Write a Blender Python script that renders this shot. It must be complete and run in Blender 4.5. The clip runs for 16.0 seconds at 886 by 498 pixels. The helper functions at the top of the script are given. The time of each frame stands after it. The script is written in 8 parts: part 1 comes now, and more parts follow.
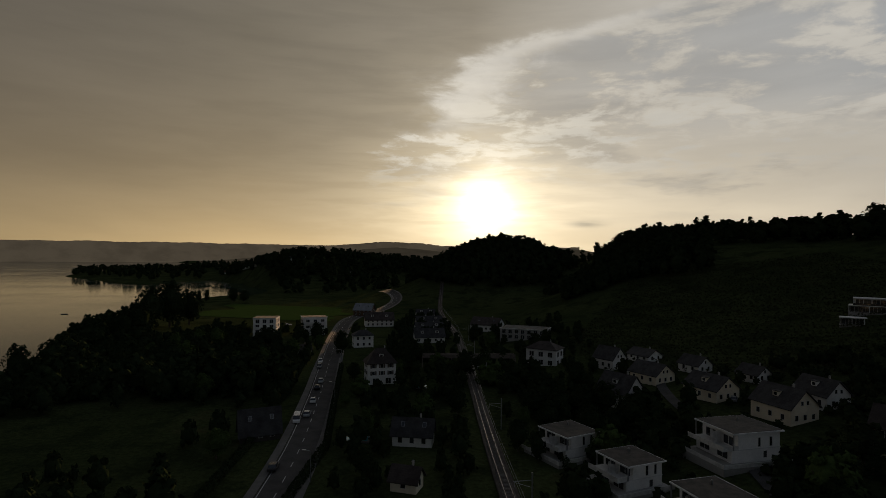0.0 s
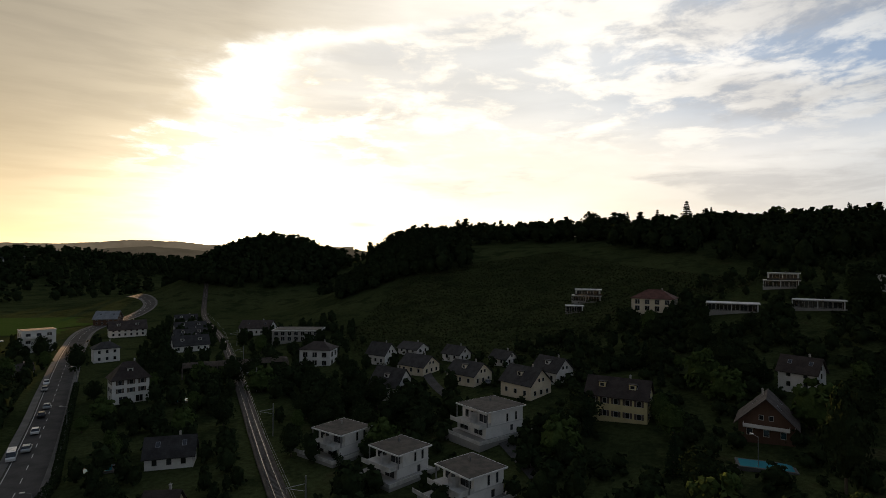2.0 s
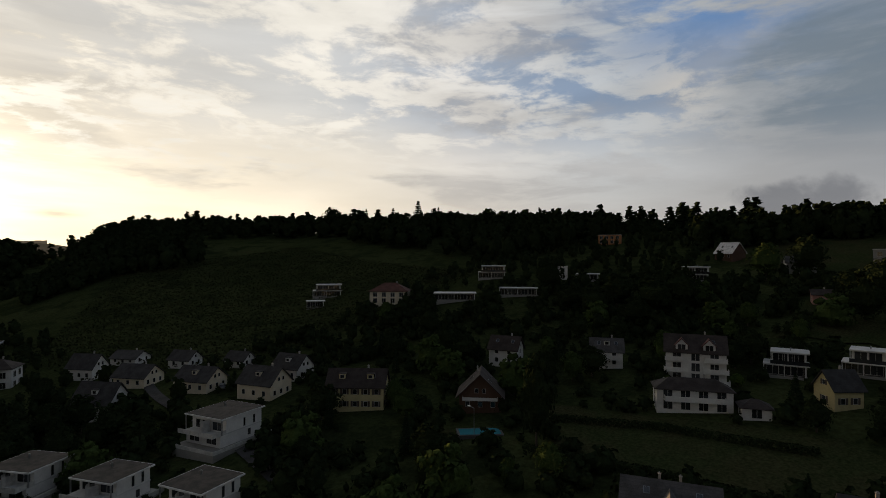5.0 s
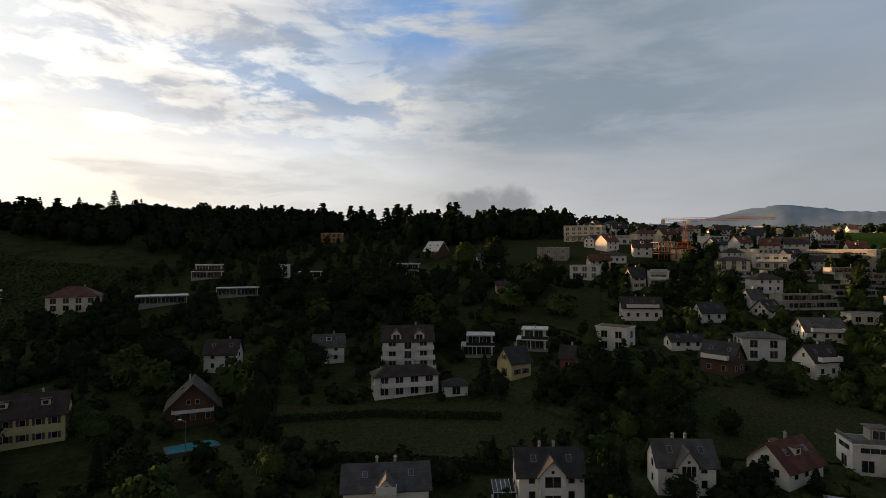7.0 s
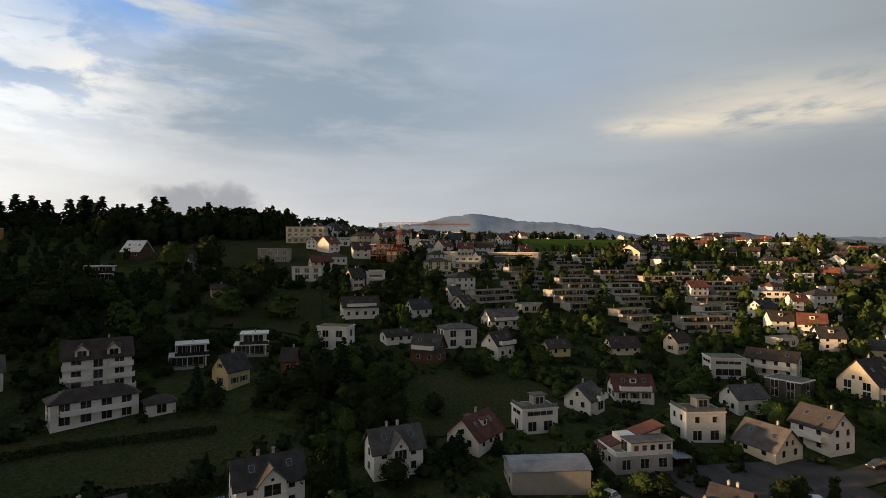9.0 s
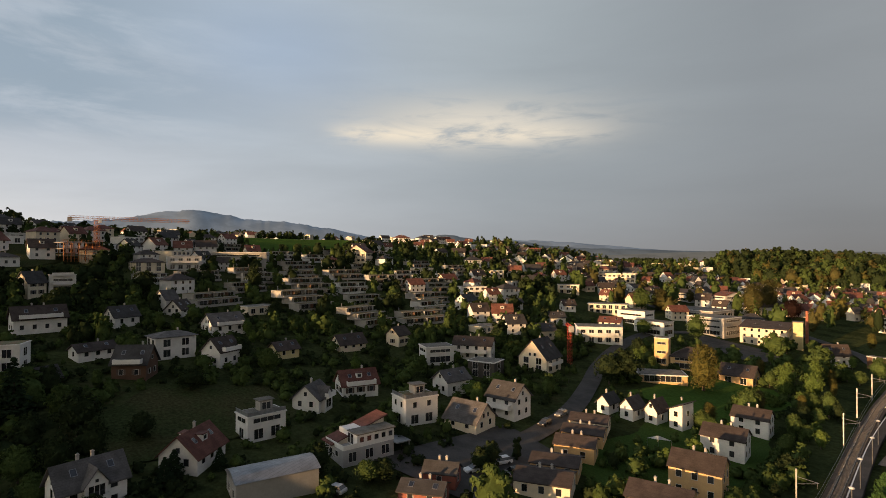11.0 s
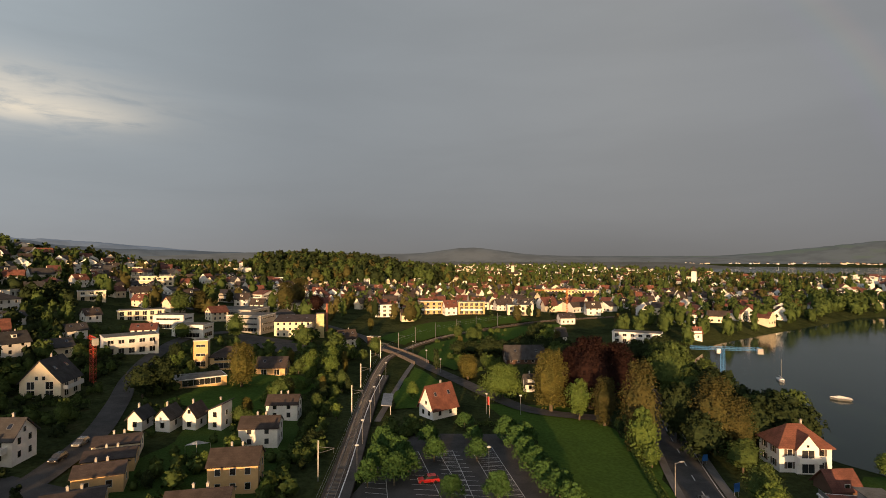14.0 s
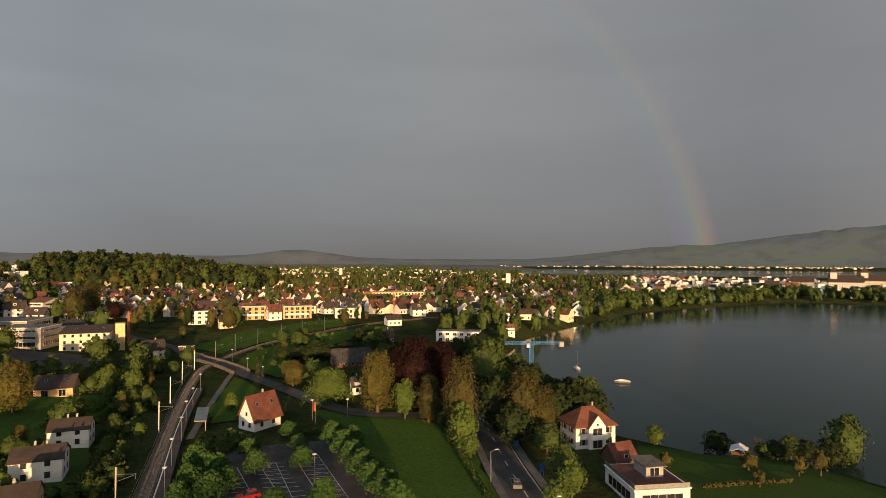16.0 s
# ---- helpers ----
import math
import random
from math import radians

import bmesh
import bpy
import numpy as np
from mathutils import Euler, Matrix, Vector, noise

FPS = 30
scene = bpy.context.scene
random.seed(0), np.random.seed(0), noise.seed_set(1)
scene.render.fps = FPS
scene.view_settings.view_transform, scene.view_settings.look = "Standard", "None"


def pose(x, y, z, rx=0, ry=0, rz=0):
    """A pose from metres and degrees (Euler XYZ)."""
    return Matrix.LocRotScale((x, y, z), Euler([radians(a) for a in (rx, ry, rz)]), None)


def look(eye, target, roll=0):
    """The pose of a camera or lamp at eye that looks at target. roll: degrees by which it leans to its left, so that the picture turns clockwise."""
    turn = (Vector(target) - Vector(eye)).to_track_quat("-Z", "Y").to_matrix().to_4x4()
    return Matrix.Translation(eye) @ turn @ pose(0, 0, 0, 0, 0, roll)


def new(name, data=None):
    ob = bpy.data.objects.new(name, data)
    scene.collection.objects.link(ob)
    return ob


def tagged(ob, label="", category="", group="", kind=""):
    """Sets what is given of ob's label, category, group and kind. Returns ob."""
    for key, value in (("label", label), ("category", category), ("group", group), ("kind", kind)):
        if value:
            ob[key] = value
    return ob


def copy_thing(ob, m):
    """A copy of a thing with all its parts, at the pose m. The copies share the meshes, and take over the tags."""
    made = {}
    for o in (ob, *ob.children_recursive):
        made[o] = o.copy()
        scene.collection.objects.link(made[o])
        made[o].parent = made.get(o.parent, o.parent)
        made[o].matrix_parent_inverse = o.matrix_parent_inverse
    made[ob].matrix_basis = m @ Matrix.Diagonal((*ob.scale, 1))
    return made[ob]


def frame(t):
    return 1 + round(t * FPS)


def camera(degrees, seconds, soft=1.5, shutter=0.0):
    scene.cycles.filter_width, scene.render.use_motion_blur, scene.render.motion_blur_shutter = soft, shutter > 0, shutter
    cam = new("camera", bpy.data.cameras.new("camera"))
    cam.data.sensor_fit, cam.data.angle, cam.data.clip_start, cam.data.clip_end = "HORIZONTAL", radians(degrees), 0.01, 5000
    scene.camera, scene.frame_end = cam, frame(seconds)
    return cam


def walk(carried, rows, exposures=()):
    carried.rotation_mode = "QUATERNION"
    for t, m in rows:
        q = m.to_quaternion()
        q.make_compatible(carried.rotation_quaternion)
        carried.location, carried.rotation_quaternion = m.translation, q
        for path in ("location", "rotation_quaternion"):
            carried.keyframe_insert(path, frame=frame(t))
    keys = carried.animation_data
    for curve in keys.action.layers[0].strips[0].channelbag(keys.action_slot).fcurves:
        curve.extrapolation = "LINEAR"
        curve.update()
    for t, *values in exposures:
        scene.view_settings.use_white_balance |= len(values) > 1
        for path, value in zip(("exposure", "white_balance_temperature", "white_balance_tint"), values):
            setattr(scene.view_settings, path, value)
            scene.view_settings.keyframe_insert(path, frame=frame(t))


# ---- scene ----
# A drone hovers 50 m above the lake and turns clockwise on the spot.
# Seconds, heading clockwise from the y axis, pitch, lean.
EYE = 50.0
TURN = [
    (0.0, 0.0, 0.94, -0.58), (0.5, 8.47, 0.95, -0.43), (1.0, 14.77, 0.97, -0.34), (1.5, 19.22, 1.03, -0.34),
    (2.0, 23.28, 1.07, -0.31), (2.5, 26.79, 1.11, -0.31), (3.0, 29.33, 1.08, -0.33), (5.5, 56.56, 0.69, -0.04),
    (6.0, 63.33, 0.73, -0.01), (6.5, 70.41, 0.54, 0.11), (7.0, 78.26, 0.45, 0.07), (7.5, 86.44, 0.45, 0.14),
    (8.0, 93.21, 0.48, 0.07), (8.5, 99.92, 0.54, -0.04), (11.0, 134.47, 0.68, -0.17), (11.5, 141.87, 0.64, -0.14),
    (12.0, 149.64, 0.68, -0.14), (12.5, 156.86, 0.75, 0.02), (13.0, 165.06, 0.8, -0.01), (13.5, 173.43, 0.83, 0.05),
    (14.0, 180.01, 0.85, 0.05), (14.5, 185.54, 0.94, 0.03), (15.0, 190.55, 1.03, -0.12), (15.5, 195.98, 1.12, -0.11),
    (16.0, 197.82, 1.15, -0.17),
]
cam = camera(77.94, 16.0, soft=0.3)
walk(cam, [(t, pose(0, 0, EYE, 90 + p, 0, -h) @ pose(0, 0, 0, 0, 0, -r)) for t, h, p, r in TURN],
     exposures=[(0, -1.5), (0.5, -1.05), (1.0, -0.6), (1.5, -0.34), (3.2, -0.32), (4.4, -0.5), (5.3, -0.74), (6.2, -0.58), (7.0, -0.16), (8.5, 0.12), (11, 0.24), (13, 0.2), (16, 0.1)])

# ---- lie of the land (metres; z = 0 is the lake) ----
# corners of the lake, clockwise seen from above; it goes on to the south-west behind the camera
LAKE = [(-157, -312), (-120, -260), (-105, -215), (-92, -165), (-98, -135), (-109, -117), (-128, -108), (-140, -60), (-150, 80), (-166, 223),
        (-196, 270), (-240, 347), (-247, 391), (-262, 470), (-279, 619), (-233, 665), (-250, 800), (-347, 980), (-457, 1100), (-500, 1010),
        (-520, 930), (-600, 985), (-840, 1220), (-1000, 1500), (-830, 1900), (-900, 2500), (-1300, 3000), (-2000, 4100), (-3600, 2900),
        (-4500, 900), (-4500, -1500), (-2813, -2024), (-2292, -2415), (-1500, -2950), (-900, -2900), (-620, -2300), (-957, -1464),
        (-1228, -1295), (-1511, -1087), (-1700, -800), (-1300, -480), (-900, -400), (-667, -438), (-608, -506), (-446, -470)]
LAKE += [(-343, -447), (-258, -386), (-203, -347)]


def step(a, b, v):
    u = np.clip((v - a) / (b - a), 0, 1)
    return u * u * (3 - 2 * u)


def bump(x, y, cx, cy, rx, ry, h, turn=0.0):
    c, s = math.cos(turn), math.sin(turn)
    u, v = ((x - cx) * c + (y - cy) * s) / rx, ((y - cy) * c - (x - cx) * s) / ry
    return h * np.exp(-(u * u + v * v))


def lake_distance(x, y):
    """Metres from the shore, positive on the land."""
    best, inside = np.full(x.shape, 1e9), np.zeros(x.shape, bool)
    for (ax, ay), (bx, by) in zip(LAKE, LAKE[1:] + LAKE[:1]):
        ex, ey = bx - ax, by - ay
        u = np.clip(((x - ax) * ex + (y - ay) * ey) / (ex * ex + ey * ey), 0, 1)
        best = np.minimum(best, np.hypot(x - ax - u * ex, y - ay - u * ey))
        if ay != by:
            inside ^= ((ay > y) != (by > y)) & (x < ax + (y - ay) / (by - ay) * ex)
    return np.where(inside, -best, best)


def land(x, y):
    """Height of the ground at arrays x, y."""
    x, y = np.asarray(x, float), np.asarray(y, float)
    shifted = x + step(0, 130, x) * 0.6 * np.clip(y - 200, 0, 330)
    rise = np.interp(shifted, [40, 100, 130, 165, 215, 250, 350, 430, 600, 1000], [0, 6, 10, 15, 24, 31, 52, 64, 71, 72])
    rise = rise * (1 - 0.10 * step(-20, -150, y) - 0.62 * step(-450, -820, y))
    rise = rise * (1 - 0.8 * step(360, 520, y) * step(160, 105, x))
    rise = rise * (1 - 0.75 * step(600, 780, y)) * (1 - 0.45 * step(430, 520, y) * step(182, 135, x - 0.12 * (y - 500)))
    z = 5 + rise + bump(x, y, 225, 165, 70, 70, 7) + bump(x, y, 54, 640, 84, 110, 54) + bump(x, y, 106, 655, 32, 70, 12) + bump(x, y, -70, 1150, 150, 150, 30)
    z = z + bump(x, y, 150, 440, 44, 40, 13) + bump(x, y, -25, -400, 130, 58, 5) + bump(x, y, 190, -900, 190, 110, 30)
    z = z + bump(x, y, -262, 1040, 130, 170, 44) + bump(x, y, -420, 1350, 260, 150, 22) + bump(x, y, 260, 1500, 400, 300, 12)
    z = z + 0.5 * np.sin(x / 31.0 + 1) * np.sin(y / 27.0) * step(60, 160, x)
    far = np.hypot(x, y)
    z = z * (1 - step(2200, 4200, far)) + 12 * step(2200, 4200, far)
    return -4 + (z + 4) * step(-14, 26, lake_distance(x, y)) ** 0.8

# ---- sky and sun ----
SUN_AZ, SUN_EL = 4.5, 5.35
world = bpy.data.worlds.new("evening_sky")
scene.world = world
world.use_nodes = True


class Nodes:
    """Short names for building a node tree."""

    def __init__(self, tree):
        self.tree = tree
        tree.nodes.clear()

    def put(self, socket, value):
        if isinstance(value, bpy.types.NodeSocket):
            self.tree.links.new(value, socket)
        elif isinstance(value, (int, float)) and socket.type in ("RGBA", "VECTOR"):
            socket.default_value = (value,) * 3 + ((1,) if socket.type == "RGBA" else ())
        elif socket.type == "RGBA" and len(value) == 3:
            socket.default_value = (*value, 1)
        else:
            socket.default_value = value

    def add(self, kind, out=0, **given):
        node = self.tree.nodes.new(kind)
        for key, value in given.items():
            if key.startswith("i"):
                self.put(node.inputs[int(key[1:])], value)
        self.last = node
        return node.outputs[out]

    def math(self, op, a, b=0.0, clamp=False):
        out = self.add("ShaderNodeMath", i0=a, i1=b)
        self.last.operation, self.last.use_clamp = op, clamp
        return out

    def vec(self, op, a, b=(0, 0, 0), out=0):
        res = self.add("ShaderNodeVectorMath", out, i0=a, i1=b)
        self.last.operation = op
        return res

    def smooth(self, v, lo, hi, a=0.0, b=1.0):
        node = self.tree.nodes.new("ShaderNodeMapRange")
        node.interpolation_type = "SMOOTHSTEP"
        for i, value in enumerate((v, lo, hi, a, b)):
            self.put(node.inputs[i], value)
        return node.outputs[0]

    def mix(self, f, a, b, blend="MIX"):
        node = self.tree.nodes.new("ShaderNodeMix")
        node.data_type, node.blend_type = "RGBA", blend
        for i, value in ((0, f), (6, a), (7, b)):
            self.put(node.inputs[i], value)
        return node.outputs[2]

    def ramp(self, f, stops, mode="LINEAR"):
        node = self.tree.nodes.new("ShaderNodeValToRGB")
        node.color_ramp.interpolation = mode
        self.put(node.inputs[0], f)
        els = node.color_ramp.elements
        while len(els) < len(stops):
            els.new(0.5)
        for el, (p, c) in zip(els, stops):
            el.position, el.color = p, (*c, 1) if len(c) == 3 else c
        return node.outputs[0]

    def noise(self, v, scale, detail=4.0, rough=0.5, warp=0.0, out=0):
        node = self.tree.nodes.new("ShaderNodeTexNoise")
        for key, value in (("Vector", v), ("Scale", scale), ("Detail", detail), ("Roughness", rough), ("Distortion", warp)):
            if value is not None:
                self.put(node.inputs[key], value)
        return node.outputs[out]


def paint_sky():
    n = Nodes(world.node_tree)
    way = n.vec("NORMALIZE", n.add("ShaderNodeTexCoord", 0))
    n.add("ShaderNodeSeparateXYZ", i0=way)
    x, y, z = n.last.outputs
    az = n.math("MULTIPLY", n.math("ARCTAN2", x, y), 180 / math.pi)
    el = n.math("MULTIPLY", n.math("ARCSINE", z), 180 / math.pi)
    up = n.math("MAXIMUM", el, 0.0)
    turn = n.math("FRACT", n.math("DIVIDE", n.math("ADD", az, 450.0), 360.0))
    az = n.math("SUBTRACT", n.math("MULTIPLY", turn, 360.0), 90.0)
    a, e = radians(SUN_AZ), radians(SUN_EL)
    sun_way = (math.sin(a) * math.cos(e), math.cos(a) * math.cos(e), math.sin(e))
    off = n.math("MULTIPLY", n.math("ARCCOSINE", n.math("MINIMUM", n.vec("DOT_PRODUCT", way, sun_way, 1), 0.99999)), 180 / math.pi)

    def bell(v, c, w):
        u = n.math("DIVIDE", n.math("SUBTRACT", v, c), w)
        return n.math("EXPONENT", n.math("MULTIPLY", n.math("MULTIPLY", u, u), -1.0))

    def at(*rows):
        return [((deg + 90) / 360, c) for deg, c in rows]

    # the cloud sheet, by compass point
    sheet = n.ramp(turn, at((-90, (.25, .26, .28)), (-55, (.235, .215, .19)), (-20, (.33, .30, .25)), (3, (.50, .45, .38)), (20, (1.20, 1.14, 1.04)), (38, (1.25, 1.20, 1.11)), (52, (1.0, 1.0, 1.01)), (66, (.76, .82, .88)),
                            (80, (.54, .58, .63)), (96, (.37, .425, .495)), (118, (.385, .435, .48)), (142, (.312, .354, .384)), (165, (.243, .268, .290)),
                            (200, (.264, .272, .279)), (228, (.215, .224, .238)), (269, (.25, .26, .28))))
    low = n.ramp(turn, at((-90, (.42, .36, .27)), (-50, (.90, .64, .31)), (-20, (1.7, 1.18, .54)), (5, (1.7, 1.2, .58)), (30, (2.1, 1.72, 1.14)), (62, (.94, .84, .70)),
                          (90, (.68, .64, .60)), (115, (.45, .45, .46)), (140, (.265, .268, .277)), (170, (.175, .170, .166)),
                          (230, (.14, .133, .128)), (269, (.42, .36, .27))))
    col = n.mix(n.math("EXPONENT", n.math("DIVIDE", up, -7.0)), sheet, low)
    # cloud forms on a level sheet overhead, so that they crowd together towards the horizon
    n.add("ShaderNodeCombineXYZ", i0=az, i1=n.math("MULTIPLY", up, 2.2))
    spread = n.last.outputs[0]
    lift = n.math("ADD", n.math("MAXIMUM", z, 0.0), 0.10)
    n.add("ShaderNodeCombineXYZ", i0=n.math("DIVIDE", x, lift), i1=n.math("DIVIDE", y, lift))
    plane = n.last.outputs[0]
    puff = n.noise(plane, 3.0, 12.0, 0.62, 0.3)
    bank = n.noise(n.vec("ADD", plane, (7.3, 3.1, 4.0)), 0.85, 9.0, 0.58, 0.25)
    fibre = n.noise(n.vec("MULTIPLY", spread, (0.6, 1.15, 1.0)), 0.10, 11.0, 0.62, 0.4)
    wisp = n.noise(n.vec("MULTIPLY", spread, (0.45, 1.0, 1.0)), 0.075, 7.0, 0.55, 0.25)
    # the grey sheet ends in a curved edge east of the sun; beyond it broken cloud and pale blue gaps
    over = n.math("MAXIMUM", n.math("SUBTRACT", el, 20.0), 0.0)
    bend = n.math("ADD", n.math("MULTIPLY", n.math("SUBTRACT", el, 14.0), 0.85), n.math("MULTIPLY", n.math("POWER", over, 1.6), 2.0))
    brink = n.math("ADD", n.math("SUBTRACT", n.math("ADD", az, 2.6), bend), n.math("MULTIPLY", n.math("SUBTRACT", puff, 0.5), 16.0))
    open_sky = n.math("MULTIPLY", n.smooth(brink, -1.2, 2.6), n.smooth(az, 104.0, 60.0))
    clear = n.add("ShaderNodeTexSky", 0)
    sky = n.last
    sky.sky_type, sky.sun_disc = "NISHITA", False
    sky.sun_elevation, sky.sun_rotation = radians(SUN_EL), radians(SUN_AZ)
    deep = n.mix(n.smooth(az, 40.0, 70.0), (.50, .62, .80), (.30, .46, .74))
    blue = n.mix(0.8, n.mix(1.0, clear, (0.1, 0.1, 0.1), "MULTIPLY"), deep)
    form = n.math("ADD", n.math("MULTIPLY", puff, 0.55), n.math("ADD", n.math("MULTIPLY", bank, 0.25), n.math("MULTIPLY", fibre, 0.2)))
    gaps = n.math("MULTIPLY", n.math("MULTIPLY", open_sky, n.smooth(form, 0.535, 0.455)), n.smooth(el, 9.0, 16.0))
    col = n.mix(n.math("MULTIPLY", gaps, n.smooth(az, 32.0, 62.0, 0.42, 0.85)), col, blue)
    shade = n.math("MULTIPLY", n.math("MULTIPLY", n.smooth(brink, -1.0, 5.0), n.smooth(az, 90.0, 60.0)), n.smooth(bank, 0.46, 0.58))
    shade = n.math("MULTIPLY", shade, n.math("MULTIPLY", n.smooth(el, 3.0, 7.0), n.smooth(fibre, 0.62, 0.46)))
    col = n.mix(n.math("MULTIPLY", shade, 0.5), col, (.62, .60, .59))
    bright = n.math("MULTIPLY", n.math("MULTIPLY", open_sky, n.smooth(form, 0.485, 0.56)), n.smooth(el, 6.0, 12.0))
    col = n.mix(n.math("MULTIPLY", bright, n.smooth(az, 66.0, 28.0, 0.10, 0.9)), col, (1.36, 1.30, 1.18))
    # the lit rim of the sheet
    rim_at = n.math("MULTIPLY", bell(brink, 3.2, 3.2), n.math("MULTIPLY", n.smooth(el, 11.0, 16.0), n.smooth(az, 34.0, 14.0)))
    col = n.mix(n.math("MULTIPLY", rim_at, 0.85), col, (1.45, 1.38, 1.27))
    # soft streaks, fainter away from the sun
    col = n.mix(n.smooth(az, 60.0, 170.0, 1.0, 0.35), col, n.mix(1.0, col, n.smooth(wisp, 0.3, 0.7, 0.9, 1.1), "MULTIPLY"))
    # single clouds that stand out
    hole_at = n.math("ADD", n.math("MULTIPLY", n.math("SUBTRACT", el, 22.5), 1.0), n.math("MULTIPLY", n.math("SUBTRACT", puff, 0.5), 9.0))
    hole = n.math("MULTIPLY", n.math("MULTIPLY", bell(az, 78.0, 10.5), bell(hole_at, 0.6, 4.2)), n.smooth(fibre, 0.66, 0.46))
    col = n.mix(n.math("MULTIPLY", hole, 0.95), col, (.17, .36, .72))
    slate_at = n.math("ADD", n.math("SUBTRACT", n.math("SUBTRACT", az, 80.0), n.math("MULTIPLY", n.math("SUBTRACT", el, 15.0), 0.9)), n.math("MULTIPLY", n.math("SUBTRACT", bank, 0.5), 34.0))
    slate = n.math("MULTIPLY", n.math("MULTIPLY", n.smooth(slate_at, -2.0, 4.5), n.smooth(az, 122.0, 98.0)), n.math("MULTIPLY", n.smooth(el, 8.0, 13.0), n.smooth(fibre, 0.64, 0.42, 0.25, 0.8)))
    col = n.mix(slate, col, (.235, .305, .375))
    tuft = n.math("MULTIPLY", n.math("MULTIPLY", bell(az, 73.5, 3.2), bell(el, 15.6, 2.2)), n.smooth(puff, 0.44, 0.60))
    col = n.mix(n.math("MULTIPLY", tuft, 0.8), col, (.90, .86, .80))
    hole = n.math("MULTIPLY", n.math("MULTIPLY", bell(az, 118.0, 10.0), bell(el, 20.0, 6.0)), 0.35)
    col = n.mix(hole, col, (.22, .33, .52))
    curl = n.math("MULTIPLY", n.noise(n.vec("MULTIPLY", way, (1, 1, 5)), 9.0, 6.0, 0.6, 0.5), 1.0)
    veil = n.math("MULTIPLY", bell(az, 138.0, 11.0), bell(n.math("ADD", el, n.math("MULTIPLY", az, 0.01)), 14.9, 2.4))
    col = n.mix(n.math("MULTIPLY", veil, n.smooth(curl, 0.18, 0.58)), col, (.62, .575, .50))
    edge = n.math("MULTIPLY", n.math("MULTIPLY", n.smooth(az, 121.0, 127.0), n.smooth(az, 155.0, 140.0)), bell(el, 12.4, 0.9))
    col = n.mix(n.math("MULTIPLY", edge, n.smooth(curl, 0.3, 0.6)), col, (.72, .64, .52))
    lumps = n.noise(way, 13.0, 7.0, 0.58, 0.3)
    du, dv = n.math("DIVIDE", n.math("SUBTRACT", az, 83.0), 5.5), n.math("DIVIDE", n.math("SUBTRACT", el, 5.2), 2.1)
    rim = n.math("ADD", n.math("ADD", n.math("MULTIPLY", du, du), n.math("MULTIPLY", dv, dv)), n.math("MULTIPLY", n.math("SUBTRACT", lumps, 0.45), 2.8))
    dark = n.math("MULTIPLY", n.smooth(rim, 1.1, 0.2), 0.75)
    col = n.mix(dark, col, (.25, .26, .29))
    fleck = n.math("MULTIPLY", n.math("MULTIPLY", bell(az, 14.6, 1.8), bell(el, 3.6, 0.35)), n.smooth(curl, 0.2, 0.5))
    col = n.mix(fleck, col, (.25, .22, .2))
    # the sun behind thin cloud
    core = n.math("MULTIPLY", n.math("EXPONENT", n.math("DIVIDE", off, -1.2)), 12.0)
    glow = n.math("MULTIPLY", n.math("EXPONENT", n.math("DIVIDE", off, -5.2)), 2.6)
    wide = n.math("MULTIPLY", n.math("EXPONENT", n.math("DIVIDE", off, -19.0)), 0.45)
    bars = n.noise(n.vec("MULTIPLY", spread, (0.25, 1.0, 1.0)), 0.28, 6.0, 0.6, 0.3)
    band = n.math("MULTIPLY", n.math("MULTIPLY", bell(az, SUN_AZ, 15.0), bell(el, 4.0, 4.5)), 0.9)
    thin = n.math("MULTIPLY", n.smooth(bars, 0.35, 0.62, 0.82, 1.1), n.math("ADD", n.math("ADD", n.math("ADD", core, glow), wide), band))
    col = n.mix(1.0, col, n.mix(1.0, (1.0, .86, .60), thin, "MULTIPLY"), "ADD")
    # rainbow round the point opposite the sun, where the rain falls
    bow = n.ramp(n.math("DIVIDE", n.math("SUBTRACT", 180.0, off), 60.0),
                 [(0.0, (.012, .012, .012)), (.607, (.014, .014, .014)), (.630, (.03, .02, .05)), (.642, (.02, .045, .04)), (.654, (.075, .06, .012)), (.665, (.085, .03, .012)), (.680, (0, 0, 0))])
    rain = n.math("MULTIPLY", n.smooth(az, 196.0, 214.0), n.math("ADD", 0.18, n.math("EXPONENT", n.math("DIVIDE", up, -6.5))))
    col = n.mix(1.0, col, n.mix(1.0, bow, rain, "MULTIPLY"), "ADD")
    # unseen thick cloud added overhead to dim the light on the ground
    col = n.mix(n.smooth(el, 27.0, 48.0), col, n.mix(1.0, n.mix(0.6, col, (.34, .36, .40)), (.40, .46, .56), "MULTIPLY"))
    n.add("ShaderNodeBackground", i0=col, i1=1.0)
    back = n.last.outputs[0]
    out = world.node_tree.nodes.new("ShaderNodeOutputWorld")
    world.node_tree.links.new(back, out.inputs[0])


paint_sky()
sun = new("sun", bpy.data.lights.new("sun", "SUN"))
sun.data.energy, sun.data.angle, sun.data.color = 7.6, radians(0.6), (1.0, .58, .265)
sun.matrix_world = look((0, 0, 300), (-math.sin(radians(SUN_AZ)) * 100, -math.cos(radians(SUN_AZ)) * 100, 300 - 100 * math.tan(radians(SUN_EL))))


